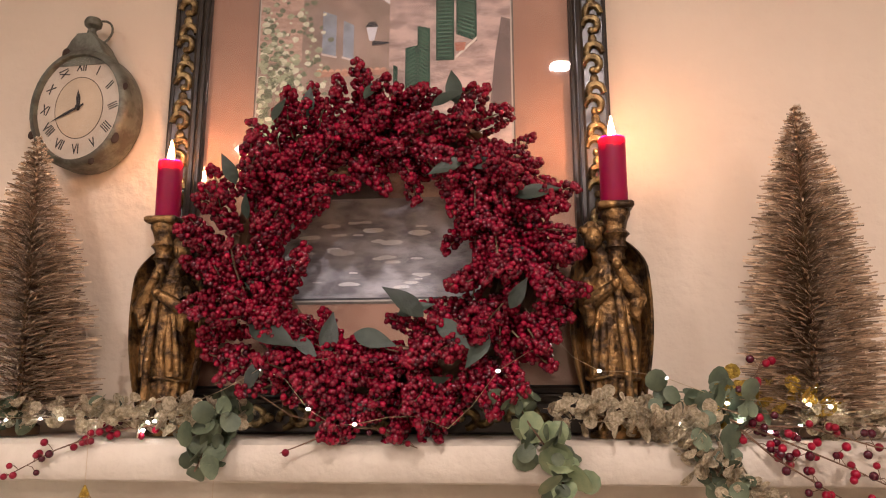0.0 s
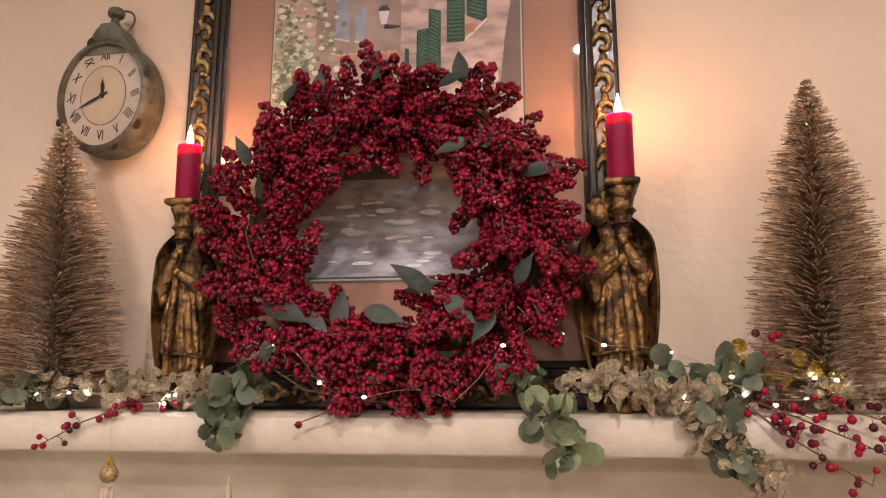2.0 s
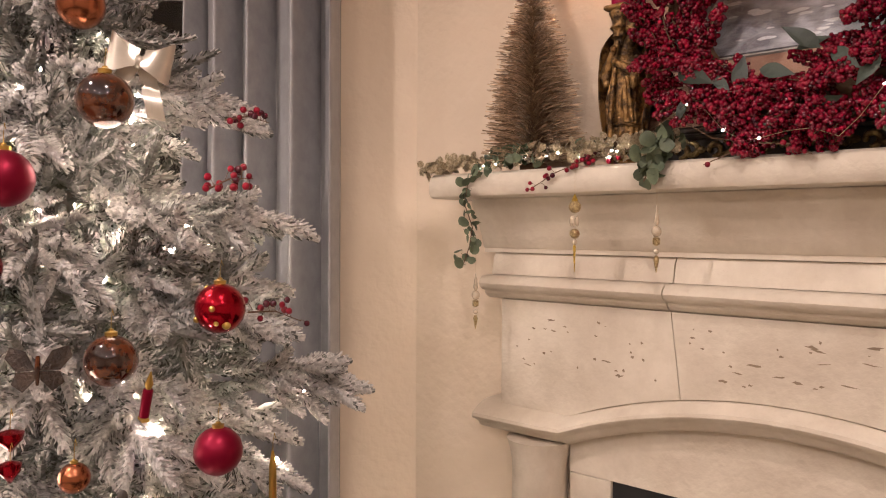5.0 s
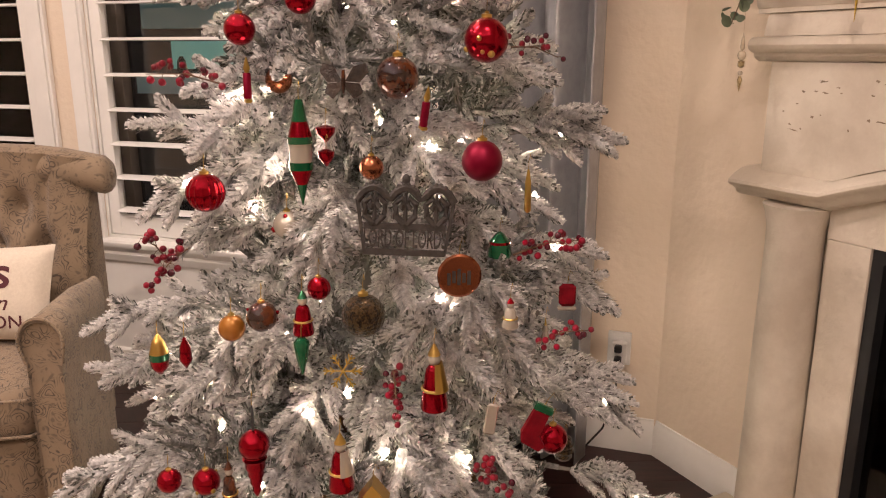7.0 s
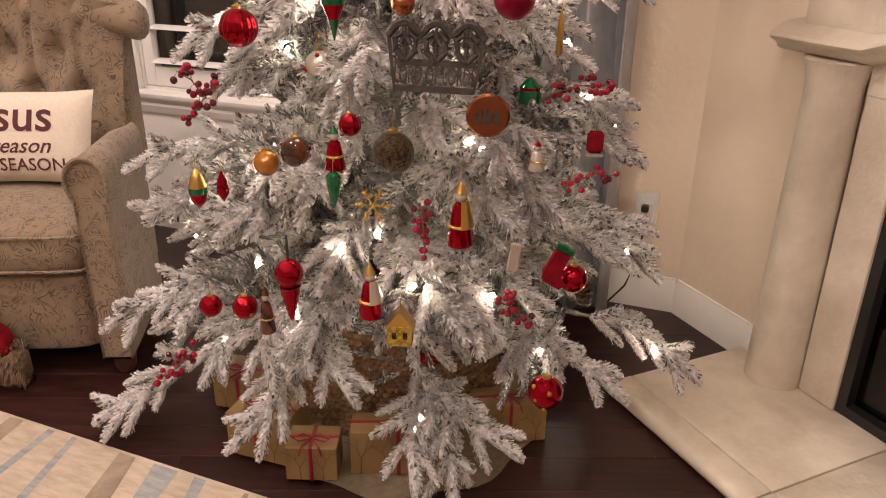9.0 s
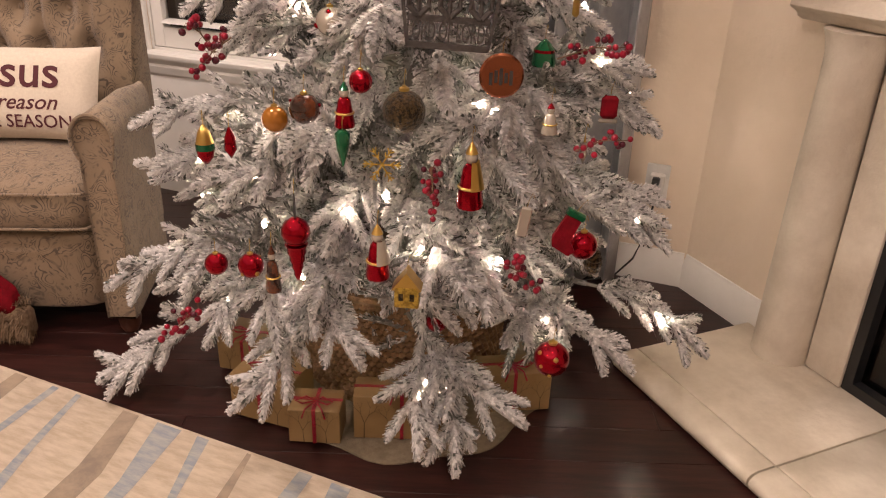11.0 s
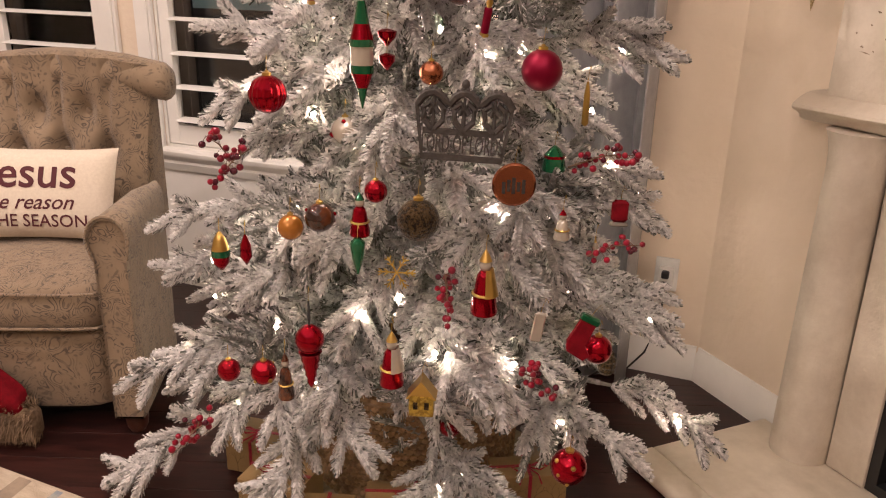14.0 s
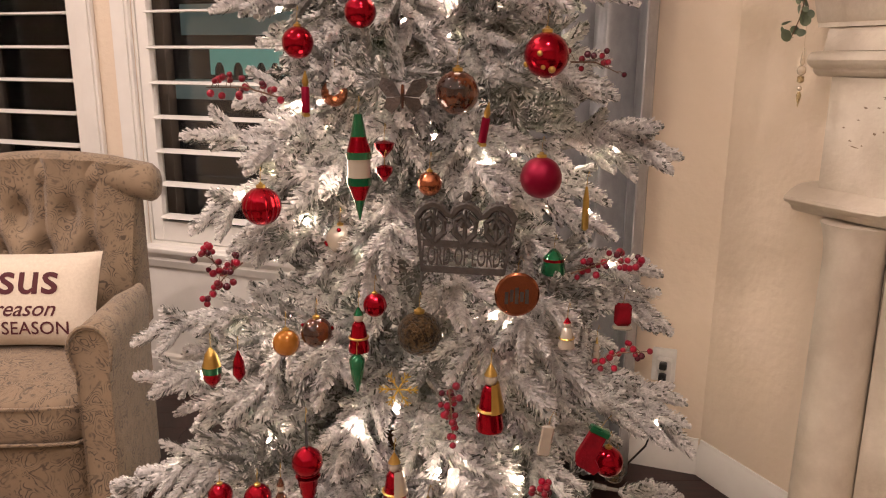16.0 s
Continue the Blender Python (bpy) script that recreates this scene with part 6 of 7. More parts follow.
while x < 1.5:
    w = rn.uniform(0.03, 0.075)
    n = 12
    left, right = [], []
    for i in range(n + 1):
        yy = -0.012 - 2.37 * i / n
        sl = 0.55 * yy
        wob = 0.014 * math.sin(3.1 * i + k) + 0.010 * math.sin(1.7 * i + 2 * k)
        ww = w * (0.75 + 0.35 * math.sin(1.3 * i + k * 1.9))
        left.append((x + wob + sl * -0.45, yy, 0.0118))
        right.append((x + ww + wob * 0.6 + sl * -0.45, yy, 0.0118))
    vs = left + right
    vs = [(min(1.585, max(-1.585, a)), b, c) for a, b, c in vs]
    part("stripe", Geo().add(vs, [(i, i + 1, n + 2 + i, n + 1 + i) for i in range(n)]), M["rug_blue"] if k % 3 != 1 else M["rug_brown"], rug)
    x += w + rn.uniform(0.05, 0.12)
    k += 1

# ---- below the tree ----
M["seagrass"] = mat("woven_seagrass", (0.33, 0.20, 0.10), 0.85, second=(0.19, 0.105, 0.05), scale=60, amount=0.6, bump=0.6, bump_scale=160, island=0.3)
bk = thing("basket_collar", "round woven seagrass basket around the tree foot", "basket", (TREE[0] - 0.02, TREE[1] - 0.005, 0))
part("lining", Geo().lathe([(0.262, 0.002), (0.268, 0.30), (0.25, 0.30), (0.245, 0.01)], 36), M["stem"], bk)
g = Geo()
rows, seg = 19, 92
for j in range(rows):
    z = 0.011 + 0.0162 * j
    for i in range(seg):
        q0, q1 = 2 * math.pi * (i + (j % 2) * 0.5) / seg, 2 * math.pi * (i + (j % 2) * 0.5 + 1.15) / seg
        r = 0.272 + 0.008 * (j / rows)
        pts = []
        for kk in range(5):
            u = kk / 4
            q = q0 + (q1 - q0) * u
            rr = r + 0.007 * math.sin(math.pi * u)
            pts.append((rr * math.cos(q), rr * math.sin(q), z + 0.006 * (u - 0.5)))
        g.tube(pts, [0.004, 0.0074, 0.0086, 0.0074, 0.004], 5)
tagged(part("weave", g, M["seagrass"], bk, smooth=70), kind="stuff")
part("rim", Geo().tube([(0.279 * math.cos(q), 0.279 * math.sin(q), 0.318) for q in [2 * math.pi * i / 48 for i in range(49)]], 0.013, 8), M["seagrass"], bk)
part("tree_stand", Geo().lathe([(0.06, 0.002), (0.06, 0.14), (0.04, 0.16)], 14).box(-0.22, -0.02, 0.003, 0.22, 0.02, 0.03).box(-0.02, -0.22, 0.003, 0.02, 0.22, 0.03), M["black"], bk, "black metal tree stand")

M["burlap"] = mat("burlap", (0.30, 0.24, 0.16), 0.95, second=(0.22, 0.17, 0.11), scale=60, bump=0.7, bump_scale=500)
sk = structure("tree_mat", loft([[((0.37 + 0.012 * math.sin(9 * q)) * math.cos(q), (0.37 + 0.012 * math.sin(9 * q)) * math.sin(q), z) for q in [2 * math.pi * i / 60 for i in range(60)]] for z in (0.0008, 0.0050)]), M["burlap"], "round tan burlap mat under the gifts", "mat", at=pose(TREE[0] + 0.09, TREE[1] - 0.03, 0))
M["kraft"] = mat("gold_kraft_paper", (0.27, 0.172, 0.072), 0.5, second=(0.225, 0.14, 0.055), scale=7, amount=0.5, bump=0.08, bump_scale=30)
M["kraft_ink"] = mat("brown_tree_print", (0.075, 0.045, 0.02), 0.7)
M["ribbon"] = mat("red_glitter_ribbon", (0.40, 0.012, 0.035), 0.35, 0.3, second=(0.2, 0.005, 0.02), scale=300, amount=0.8, bump=0.4, bump_scale=600)


def tree_print(g, x, z, h, rn, y):
    """A bare winter tree printed on the paper, forked twigs."""
    def limb(x0, z0, a, L, w, d):
        x1, z1 = x0 + L * math.sin(a), z0 + L * math.cos(a)
        nx, nz = math.cos(a) * w, -math.sin(a) * w
        g.extrude([(x0 - nx, z0 - nz), (x0 + nx, z0 + nz), (x1 + nx * 0.6, z1 + nz * 0.6), (x1 - nx * 0.6, z1 - nz * 0.6)], y - 0.0003, y)
        if d:
            for s in (-1, 1):
                limb(x1, z1, a + s * rn.uniform(0.25, 0.55), L * rn.uniform(0.55, 0.8), w * 0.6, d - 1)
    limb(x, z, rn.uniform(-0.06, 0.06), h * 0.38, h * 0.012, 4)


def gift(x, y, w, d, h, turn, seed, z=0.006, bow=True, label="gift box in gold tree-print paper tied with red glitter ribbon"):
    rn = random.Random(seed)
    t = thing("gift_box", label, "gift", pose(x, y, z, 0, 0, turn), "gifts under the tree")
    part("box", Geo().box(-w / 2, -d / 2, 0, w / 2, d / 2, h, c=0.003), M["kraft"], t)
    g = Geo()
    k = max(2, int(w / 0.055))
    for i in range(k):
        tree_print(g, -w / 2 + w * (i + 0.5) / k + rn.uniform(-0.006, 0.006), 0.003, h * rn.uniform(0.65, 0.95), rn, -d / 2 - 0.0006)
    part("paper_print", g, M["kraft_ink"], t, smooth=None)
    g = Geo().box(-0.0045, -d / 2 - 0.0016, 0.001, 0.0045, -d / 2 - 0.0004, h).box(-0.0045, -d / 2 - 0.0016, h + 0.0002, 0.0045, d / 2, h + 0.0016)
    g.box(-w / 2 - 0.0012, -0.0045, h + 0.0002, w / 2 + 0.0012, 0.0045, h + 0.0016)
    part("ribbon", g, M["ribbon"], t)
    if bow:
        gb = Geo()
        for s in (-1, 1):
            gb.tube([(0, -0.01, h + 0.003), (s * 0.02, -0.02, h + 0.022), (s * 0.045, -0.03, h + 0.016), (s * 0.03, -0.025, h + 0.004), (0, -0.012, h + 0.004)], 0.0024, 5)
            gb.tube([(0, -0.012, h + 0.003), (s * 0.02, -d / 2 + 0.0, h + 0.004), (s * 0.028, -d / 2 - 0.006, h - 0.02)], 0.0024, 5)
        part("bow", gb, M["ribbon"], t)
    return t


# local -y is the face turned to the room
gift(-0.950, 0.136, 0.235, 0.08, 0.128, 66, 1)
gift(-1.018, -0.062, 0.125, 0.09, 0.098, 64, 2)
gift(-1.155, -0.142, 0.165, 0.13, 0.125, 47, 3)
gift(-1.385, -0.150, 0.15, 0.12, 0.10, 52, 4)
gift(-0.955, 0.442, 0.19, 0.09, 0.12, 74, 5)

# ---- ornaments on the tree ----
M["o_red"] = mat("glossy_red_glass", (0.30, 0.002, 0.012), 0.16, 0.8, second=(0.22, 0.002, 0.008), spec=0.3)
M["o_matte"] = mat("matte_crimson", (0.20, 0.001, 0.022), 0.40, 0.6, second=(0.16, 0.001, 0.016), spec=0.3)
M["o_gold"] = mat("gold_metal", (0.55, 0.36, 0.10), 0.28, 1.0)
M["o_green"] = mat("green_glass", (0.008, 0.12, 0.045), 0.15, 0.5, coat=0.5)
M["o_copper"] = mat("copper_metal", (0.34, 0.12, 0.055), 0.25, 0.95, second=(0.30, 0.10, 0.05), scale=18)
M["o_dark"] = mat("dark_brown_glass", (0.022, 0.010, 0.008), 0.12, 0.3, second=(0.12, 0.035, 0.012), scale=22, amount=0.8, coat=0.6)
M["o_brown"] = mat("bronze_glitter", (0.085, 0.052, 0.022), 0.32, 0.8, second=(0.012, 0.008, 0.005), scale=120, amount=0.9, bump=0.8, bump_scale=260)
M["o_bronze"] = mat("dark_bronze_sheet", (0.045, 0.026, 0.015), 0.5, 0.3, second=(0.015, 0.010, 0.007), scale=50, bump=0.5, bump_scale=200)
M["o_amber"] = mat("amber_glass", (0.42, 0.16, 0.02), 0.15, 0.5, coat=0.5)
M["o_pewter"] = mat("pewter_metal", (0.065, 0.056, 0.050), 0.55, 0.4, second=(0.04, 0.034, 0.03), scale=60, bump=0.3, bump_scale=150)
M["o_white"] = mat("glazed_white", (0.48, 0.43, 0.36), 0.25, 0.4)
OG = "ornaments on the tree"


def hook(t, top, h=0.03):
    part("hook", Geo().tube([(0, 0, top), (0.001, 0, top + h * 0.5), (0.005, 0, top + h), (0.010, 0, top + h * 0.7)], 0.0006, 4), M["o_gold"], t)


def ball_ornament(p, r, m, label, ribs=0, n=22, flecks=None):
    t = thing("ball_ornament", label, "ornament", p, OG)
    if ribs:
        def fn(u, v):
            a, b = 2 * math.pi * u, math.pi * (v - 0.5)
            k = r * (1 - 0.06 * abs(math.sin(ribs * a / 2)) * math.cos(b))
            return (k * math.cos(b) * math.cos(a), k * math.cos(b) * math.sin(a), r * math.sin(b))
        part("ball", Geo().sheet(fn, ribs * 6, 18), M[m], t, smooth=80)
    else:
        part("ball", Geo().ball((0, 0, 0), r, n, n // 2), M[m], t, smooth=80)
    part("cap", Geo().lathe([(r * 0.24, r * 0.95), (r * 0.25, r * 1.10), (r * 0.10, r * 1.16), (r * 0.09, r * 1.22)], 12), M["o_gold"], t, "gold cap")
    hook(t, r * 1.2)
    if flecks:
        rn = random.Random(int(r * 1e5))
        for k in range(flecks[1]):
            a, b = rn.uniform(0, 2 * math.pi), rn.uniform(-0.9, 0.9)
            c = (r * 0.985 * math.cos(b) * math.cos(a), r * 0.985 * math.cos(b) * math.sin(a), r * 0.985 * math.sin(b))
            part("painted_mark", Geo().ball(c, r * rn.uniform(0.10, 0.2), 7, 5), M[flecks[0]], t)
    return t


def turned_ornament(p, prof, label, name="finial_ornament", tilt=0.0):
    """Stacked turned pieces: (material, profile)."""
    t = thing(name, label, "ornament", pose(*p, tilt, tilt * 0.5, 0), OG)
    for pname, m, pr in prof:
        part(pname, Geo().lathe(pr, 16), M[m], t, smooth=60)
    hook(t, max(z for _, _, pr in prof for _, z in pr))
    return t


ball_ornament((-1.063, -0.057, 1.370), 0.030, "o_red", "satin red ball ornament with gold cap")
ball_ornament((-0.961, 0.032, 1.423), 0.029, "o_red", "glossy dark red ball ornament")
ball_ornament((-0.840, 0.350, 1.350), 0.042, "o_red", "red ball ornament with painted gold marks", flecks=("o_gold", 9))
ball_ornament((-0.846, 0.171, 1.284), 0.039, "o_dark", "dark amber brown glass ball ornament")
ball_ornament((-0.997, -0.153, 1.077), 0.036, "o_red", "ribbed glossy red ball ornament", ribs=18)
ball_ornament((-0.772, 0.305, 1.135), 0.038, "o_matte", "matte crimson ball ornament")
ball_ornament((-0.761, 0.061, 0.877), 0.039, "o_brown", "bronze glitter filigree ball ornament")
ball_ornament((-0.892, -0.143, 0.845), 0.025, "o_amber", "small amber glass ball ornament")
ball_ornament((-0.860, -0.095, 0.869), 0.028, "o_dark", "clear smoky blue glass ball with red marks", flecks=("o_red", 5))
ball_ornament((-0.798, -0.007, 0.927), 0.021, "o_red", "ribbed red heart-shaped ornament", ribs=12)
ball_ornament((-0.925, -0.271, 0.553), 0.023, "o_red", "glossy red ball ornament low on the tree")
ball_ornament((-0.861, -0.214, 0.570), 0.025, "o_red", "red ball ornament with gold stripes", flecks=("o_gold", 4))
ball_ornament((-0.645, 0.395, 0.612), 0.029, "o_red", "glossy red ball ornament beside the stocking ornament")
ball_ornament((-0.564, 0.296, 0.420), 0.035, "o_red", "red glitter ball ornament under the lowest branch", ribs=0, flecks=("o_gold", 6))
ball_ornament((-0.947, 0.208, 1.687), 0.045, "o_dark", "black and copper glass ball ornament")
ball_ornament((-0.963, 0.064, 1.555), 0.043, "o_matte", "large crimson velvet ball ornament")
ball_ornament((-1.050, 0.213, 1.860), 0.040, "o_copper", "copper red ball ornament high on the tree")
ball_ornament((-0.815, 0.104, 1.130), 0.022, "o_copper", "small copper bell-like ball ornament")
ball_ornament((-1.040, 0.009, 0.991), 0.029, "o_white", "pearly white ball ornament with red painted marks", flecks=("o_red", 7))
ball_ornament((-1.093, 0.021, 1.275), 0.027, "o_copper", "small copper ball ornament half hidden by flocked twigs")
ball_ornament((-0.800, 0.154, 0.402), 0.024, "o_red", "dark red ball ornament tucked behind the lower branch")
# flat copper disc
t = thing("disc_ornament", "round copper disc ornament with embossed print", "ornament", pose(*(-0.709, 0.225, 0.942), 0, 0, 68), OG)
part("disc", Geo().lathe([(0.036, -0.004), (0.040, 0.0), (0.036, 0.004)], 30, pose(0, 0, 0, 90, 0, 0)), M["o_copper"], t)
for k in range(5):
    part("embossing", Geo().box(-0.022 + 0.009 * k, -0.0048, -0.016 + 0.004 * (k % 2), -0.016 + 0.009 * k, -0.0038, 0.006 + 0.004 * (k % 3)), M["o_pewter"], t)
hook(t, 0.040)
# turned glass finials
S = lambda a, b, z0, z1: [(a, z0), ((a + b) / 2, (z0 + z1) / 2), (b, z1)]
turned_ornament((-0.860, -0.010, 1.160), [("point", "o_green", S(0.001, 0.010, -0.095, -0.058)), ("red_cup", "o_red", S(0.010, 0.020, -0.058, -0.032)), ("green_band", "o_green", S(0.021, 0.022, -0.032, -0.018)), ("clear_middle", "o_white", S(0.020, 0.020, -0.018, 0.014)), ("green_ring", "o_green", S(0.022, 0.022, 0.014, 0.026)), ("red_top", "o_red", S(0.021, 0.014, 0.026, 0.052)), ("green_top", "o_green", S(0.014, 0.007, 0.052, 0.090))], "long striped red and green glass finial ornament")
turned_ornament((-0.785, -0.140, 0.633), [("ribbed_cup", "o_red", [(0.002, -0.070)] + [(0.004 + 0.0155 * k / 9 + (0.0022 if k % 2 else 0.0), -0.066 + 0.0078 * k) for k in range(10)]), ("ribbed_ball", "o_red", [(0.019, 0.0085)] + [(0.0265 * math.cos(-0.75 + 0.21 * k) + (0.0012 if k % 2 else 0.0), 0.030 + 0.0265 * math.sin(-0.75 + 0.21 * k)) for k in range(10)] + [(0.006, 0.058)]), ("ribbon", "cable", [(0.0022, 0.058), (0.003, 0.075), (0.0018, 0.105)])], "ribbed glossy red cone ornament on black ribbon")
turned_ornament((-0.784, 0.415, 1.065), [("rod", "o_gold", [(0.003, -0.04), (0.007, -0.035), (0.006, 0.02), (0.002, 0.045)])], "slim gold icicle ornament")
turned_ornament((-0.855, 0.035, 1.188), [("cup", "o_red", [(0.002, -0.014), (0.016, 0.002), (0.018, 0.012), (0.004, 0.016)])], "small red glitter heart ornament", "heart_ornament")
turned_ornament((-0.847, 0.032, 1.151), [("cup", "o_red", [(0.002, -0.018), (0.014, -0.002), (0.015, 0.008), (0.004, 0.012)])], "small red glitter heart ornament", "heart_ornament")
turned_ornament((-1.016, -0.259, 0.765), [("bottom", "o_red", [(0.004, -0.035), (0.016, -0.02), (0.018, -0.005)]), ("band", "o_green", [(0.0185, -0.005), (0.0185, 0.008)]), ("top", "o_gold", [(0.018, 0.008), (0.012, 0.03), (0.003, 0.045)])], "striped red, green and gold glass ornament")
turned_ornament((-0.952, -0.219, 0.788), [("body", "o_red", [(0.001, -0.03), (0.012, -0.012), (0.010, 0.012), (0.002, 0.032)])], "red glass drop ornament with gold lines")
turned_ornament((-0.936, 0.574, 0.699), [("drop", "o_white", [(0.001, -0.034), (0.005, -0.022), (0.010, -0.010), (0.006, 0.0)]), ("bulb", "o_white", [(0.006, 0.0), (0.009, 0.008), (0.004, 0.018)]), ("spire", "o_gold", [(0.003, 0.018), (0.001, 0.034)])], "slim pearl glass finial ornament")
turned_ornament((-0.890, 0.418, 0.933), [("base", "o_green", [(0.024, -0.022), (0.026, -0.016), (0.022, 0.006)]), ("band", "o_red", [(0.0225, 0.006), (0.0225, 0.012)]), ("roof", "o_green", [(0.022, 0.012), (0.010, 0.026), (0.003, 0.032)])], "green and red glass bell ornament", "bell_ornament")
turned_ornament((-0.816, 0.551, 0.471), [("cone", "o_brown", [(0.004, -0.034)] + [(0.010 + 0.010 * math.sin(math.pi * (k + 1) / 9) + (0.003 if k % 2 else 0.0), -0.030 + 0.0075 * k) for k in range(8)] + [(0.005, 0.030)])], "brown and gold pinecone ornament", "pinecone_ornament")
# small plain figure ornaments, one simple mesh each
def figure_ornament(p, h, w, m, label, top="o_gold", cape=None):
    t = thing("figure_ornament", label, "ornament", p, OG)
    part("robe", Geo().lathe([(w, -h * 0.5), (w * 1.05, -h * 0.44), (w * 0.8, -h * 0.1), (w * 0.62, h * 0.14), (w * 0.35, h * 0.22)], 14), M[m], t, smooth=60)
    part("knob", Geo().ball((0, 0, h * 0.31), w * 0.5, 12, 8), M["o_white"], t, smooth=80)
    part("peak", Geo().lathe([(w * 0.5, h * 0.38), (w * 0.32, h * 0.46), (w * 0.06, h * 0.56)], 12), M[top], t)
    if cape:
        part("cape", Geo().sheet(lambda u, v: ((w * (0.62 + 0.45 * v)) * math.cos(-0.4 + 2.6 * u), (w * (0.62 + 0.45 * v)) * math.sin(-0.4 + 2.6 * u), h * (0.26 - 0.44 * v)), 10, 5), M[cape], t, smooth=80)
    part("sash", Geo().tube([(w * 0.9 * math.cos(q), w * 0.9 * math.sin(q), -h * 0.16) for q in [2 * math.pi * i / 14 for i in range(15)]], w * 0.12, 5), M["o_gold"], t)
    hook(t, h * 0.56)


figure_ornament((-0.672, 0.156, 0.774), 0.115, 0.024, "o_red", "red and gold robed glass figure ornament", "o_gold", "o_gold")
figure_ornament((-0.704, -0.010, 0.636), 0.10, 0.022, "o_red", "red gowned glass figure ornament with gold crown", "o_gold", "o_white")
figure_ornament((-0.711, 0.335, 0.853), 0.055, 0.015, "o_white", "small white and red glass figure ornament", "o_red")
figure_ornament((-0.818, -0.181, 0.576), 0.090, 0.015, "o_dark", "black and copper soldier-shaped ornament", "o_dark")
figure_ornament((-0.787, -0.041, 0.889), 0.075, 0.018, "o_red", "red, white and green glass figure ornament", "o_green")
turned_ornament((-0.770, -0.051, 0.824), [("leaf_cup", "o_green", [(0.002, -0.04), (0.010, -0.01), (0.014, 0.02), (0.006, 0.028)])], "green glass bud ornament")
# mitten
t = thing("mitten_ornament", "tiny red knitted mitten ornament", "ornament", pose(*(-0.773, 0.511, 0.848), 0, 0, 60), OG)
part("body", Geo().box(-0.017, -0.007, -0.026, 0.017, 0.007, 0.022, c=0.007), M["velvet"], t)
part("cuff", Geo().box(-0.019, -0.009, -0.034, 0.019, 0.009, -0.026, c=0.003), M["o_white"], t)
hook(t, 0.022)
# stocking
t = thing("stocking_ornament", "small red felt stocking ornament with green cuff", "ornament", pose(*(-0.641, 0.347, 0.650), 0, 25, 62), OG)
part("leg", Geo().extrude([(-0.014, 0.035), (-0.016, -0.02), (-0.008, -0.036), (0.030, -0.040), (0.036, -0.026), (0.018, -0.012), (0.016, 0.035)], -0.007, 0.007), M["velvet"], t)
part("cuff", Geo().box(-0.018, -0.009, 0.033, 0.020, 0.009, 0.048, c=0.003), M["o_green"], t)
hook(t, 0.048)
# gold house
t = thing("house_ornament", "gold glitter little house ornament", "ornament", pose(*(-0.645, 0.026, 0.580), 0, 0, 62), OG)
part("house_body", Geo().box(-0.022, -0.014, -0.03, 0.022, 0.014, 0.012, c=0.002), M["goldleaf_bright"], t)
part("gable_roof", Geo().extrude([(-0.027, 0.008), (0.0, 0.044), (0.027, 0.008), (0.022, 0.008), (0.0, 0.036), (-0.022, 0.008)], -0.018, 0.018).extrude([(-0.022, 0.0122), (0.022, 0.0122), (0, 0.036)], -0.014, 0.014), M["o_gold"], t)
for x in (-0.01, 0.01):
    part("window_slot", Geo().box(x - 0.004, -0.0150, -0.014, x + 0.004, -0.0143, 0.0), M["o_brown"], t)
hook(t, 0.044)
# white long tag
t = thing("tag_ornament", "white ceramic tag ornament on string", "ornament", pose(*(-0.671, 0.273, 0.672), 0, 8, 62), OG)
part("tag", Geo().box(-0.011, -0.004, -0.035, 0.011, 0.004, 0.028, c=0.004), M["o_white"], t)
hook(t, 0.028)
# gold snowflake
t = thing("snowflake_ornament", "gold wire snowflake ornament", "ornament", pose(*(-0.731, 0.009, 0.793), 0, 0, 62), OG)
for k in range(6):
    q = math.pi * k / 3
    g = Geo().tube([(0, 0, 0), (0.034 * math.cos(q), 0, 0.034 * math.sin(q))], 0.0016, 5)
    for r0 in (0.015, 0.025):
        for s in (-0.7, 0.7):
            g.tube([(r0 * math.cos(q), 0, r0 * math.sin(q)), (r0 * math.cos(q) + 0.010 * math.cos(q + s), 0, r0 * math.sin(q) + 0.010 * math.sin(q + s))], 0.0013, 5)
    part("arm", g, M["goldleaf_bright"], t)
# butterfly
t = thing("butterfly_ornament", "dark brown openwork butterfly clip ornament", "ornament", pose(*(-0.875, 0.078, 1.278), -15, 0, 64), OG)
for s in (-1, 1):
    part("upper_wing", Geo().extrude([(s * 0.003, 0.0), (s * 0.018, 0.028), (s * 0.040, 0.036), (s * 0.046, 0.020), (s * 0.030, 0.0)], -0.0012, 0.0012, pose(0, 0, 0, 0, 0, s * 18)), M["o_bronze"], t, smooth=None)
    part("lower_wing", Geo().extrude([(s * 0.003, -0.001), (s * 0.030, -0.002), (s * 0.036, -0.018), (s * 0.020, -0.030), (s * 0.004, -0.014)], -0.0012, 0.0012, pose(0, 0, 0, 0, 0, s * 18)), M["o_bronze"], t, smooth=None)
part("body", Geo().tube([(0, 0, -0.022), (0, -0.001, 0), (0, 0, 0.02)], [0.002, 0.004, 0.003], 7), M["o_dark"], t)
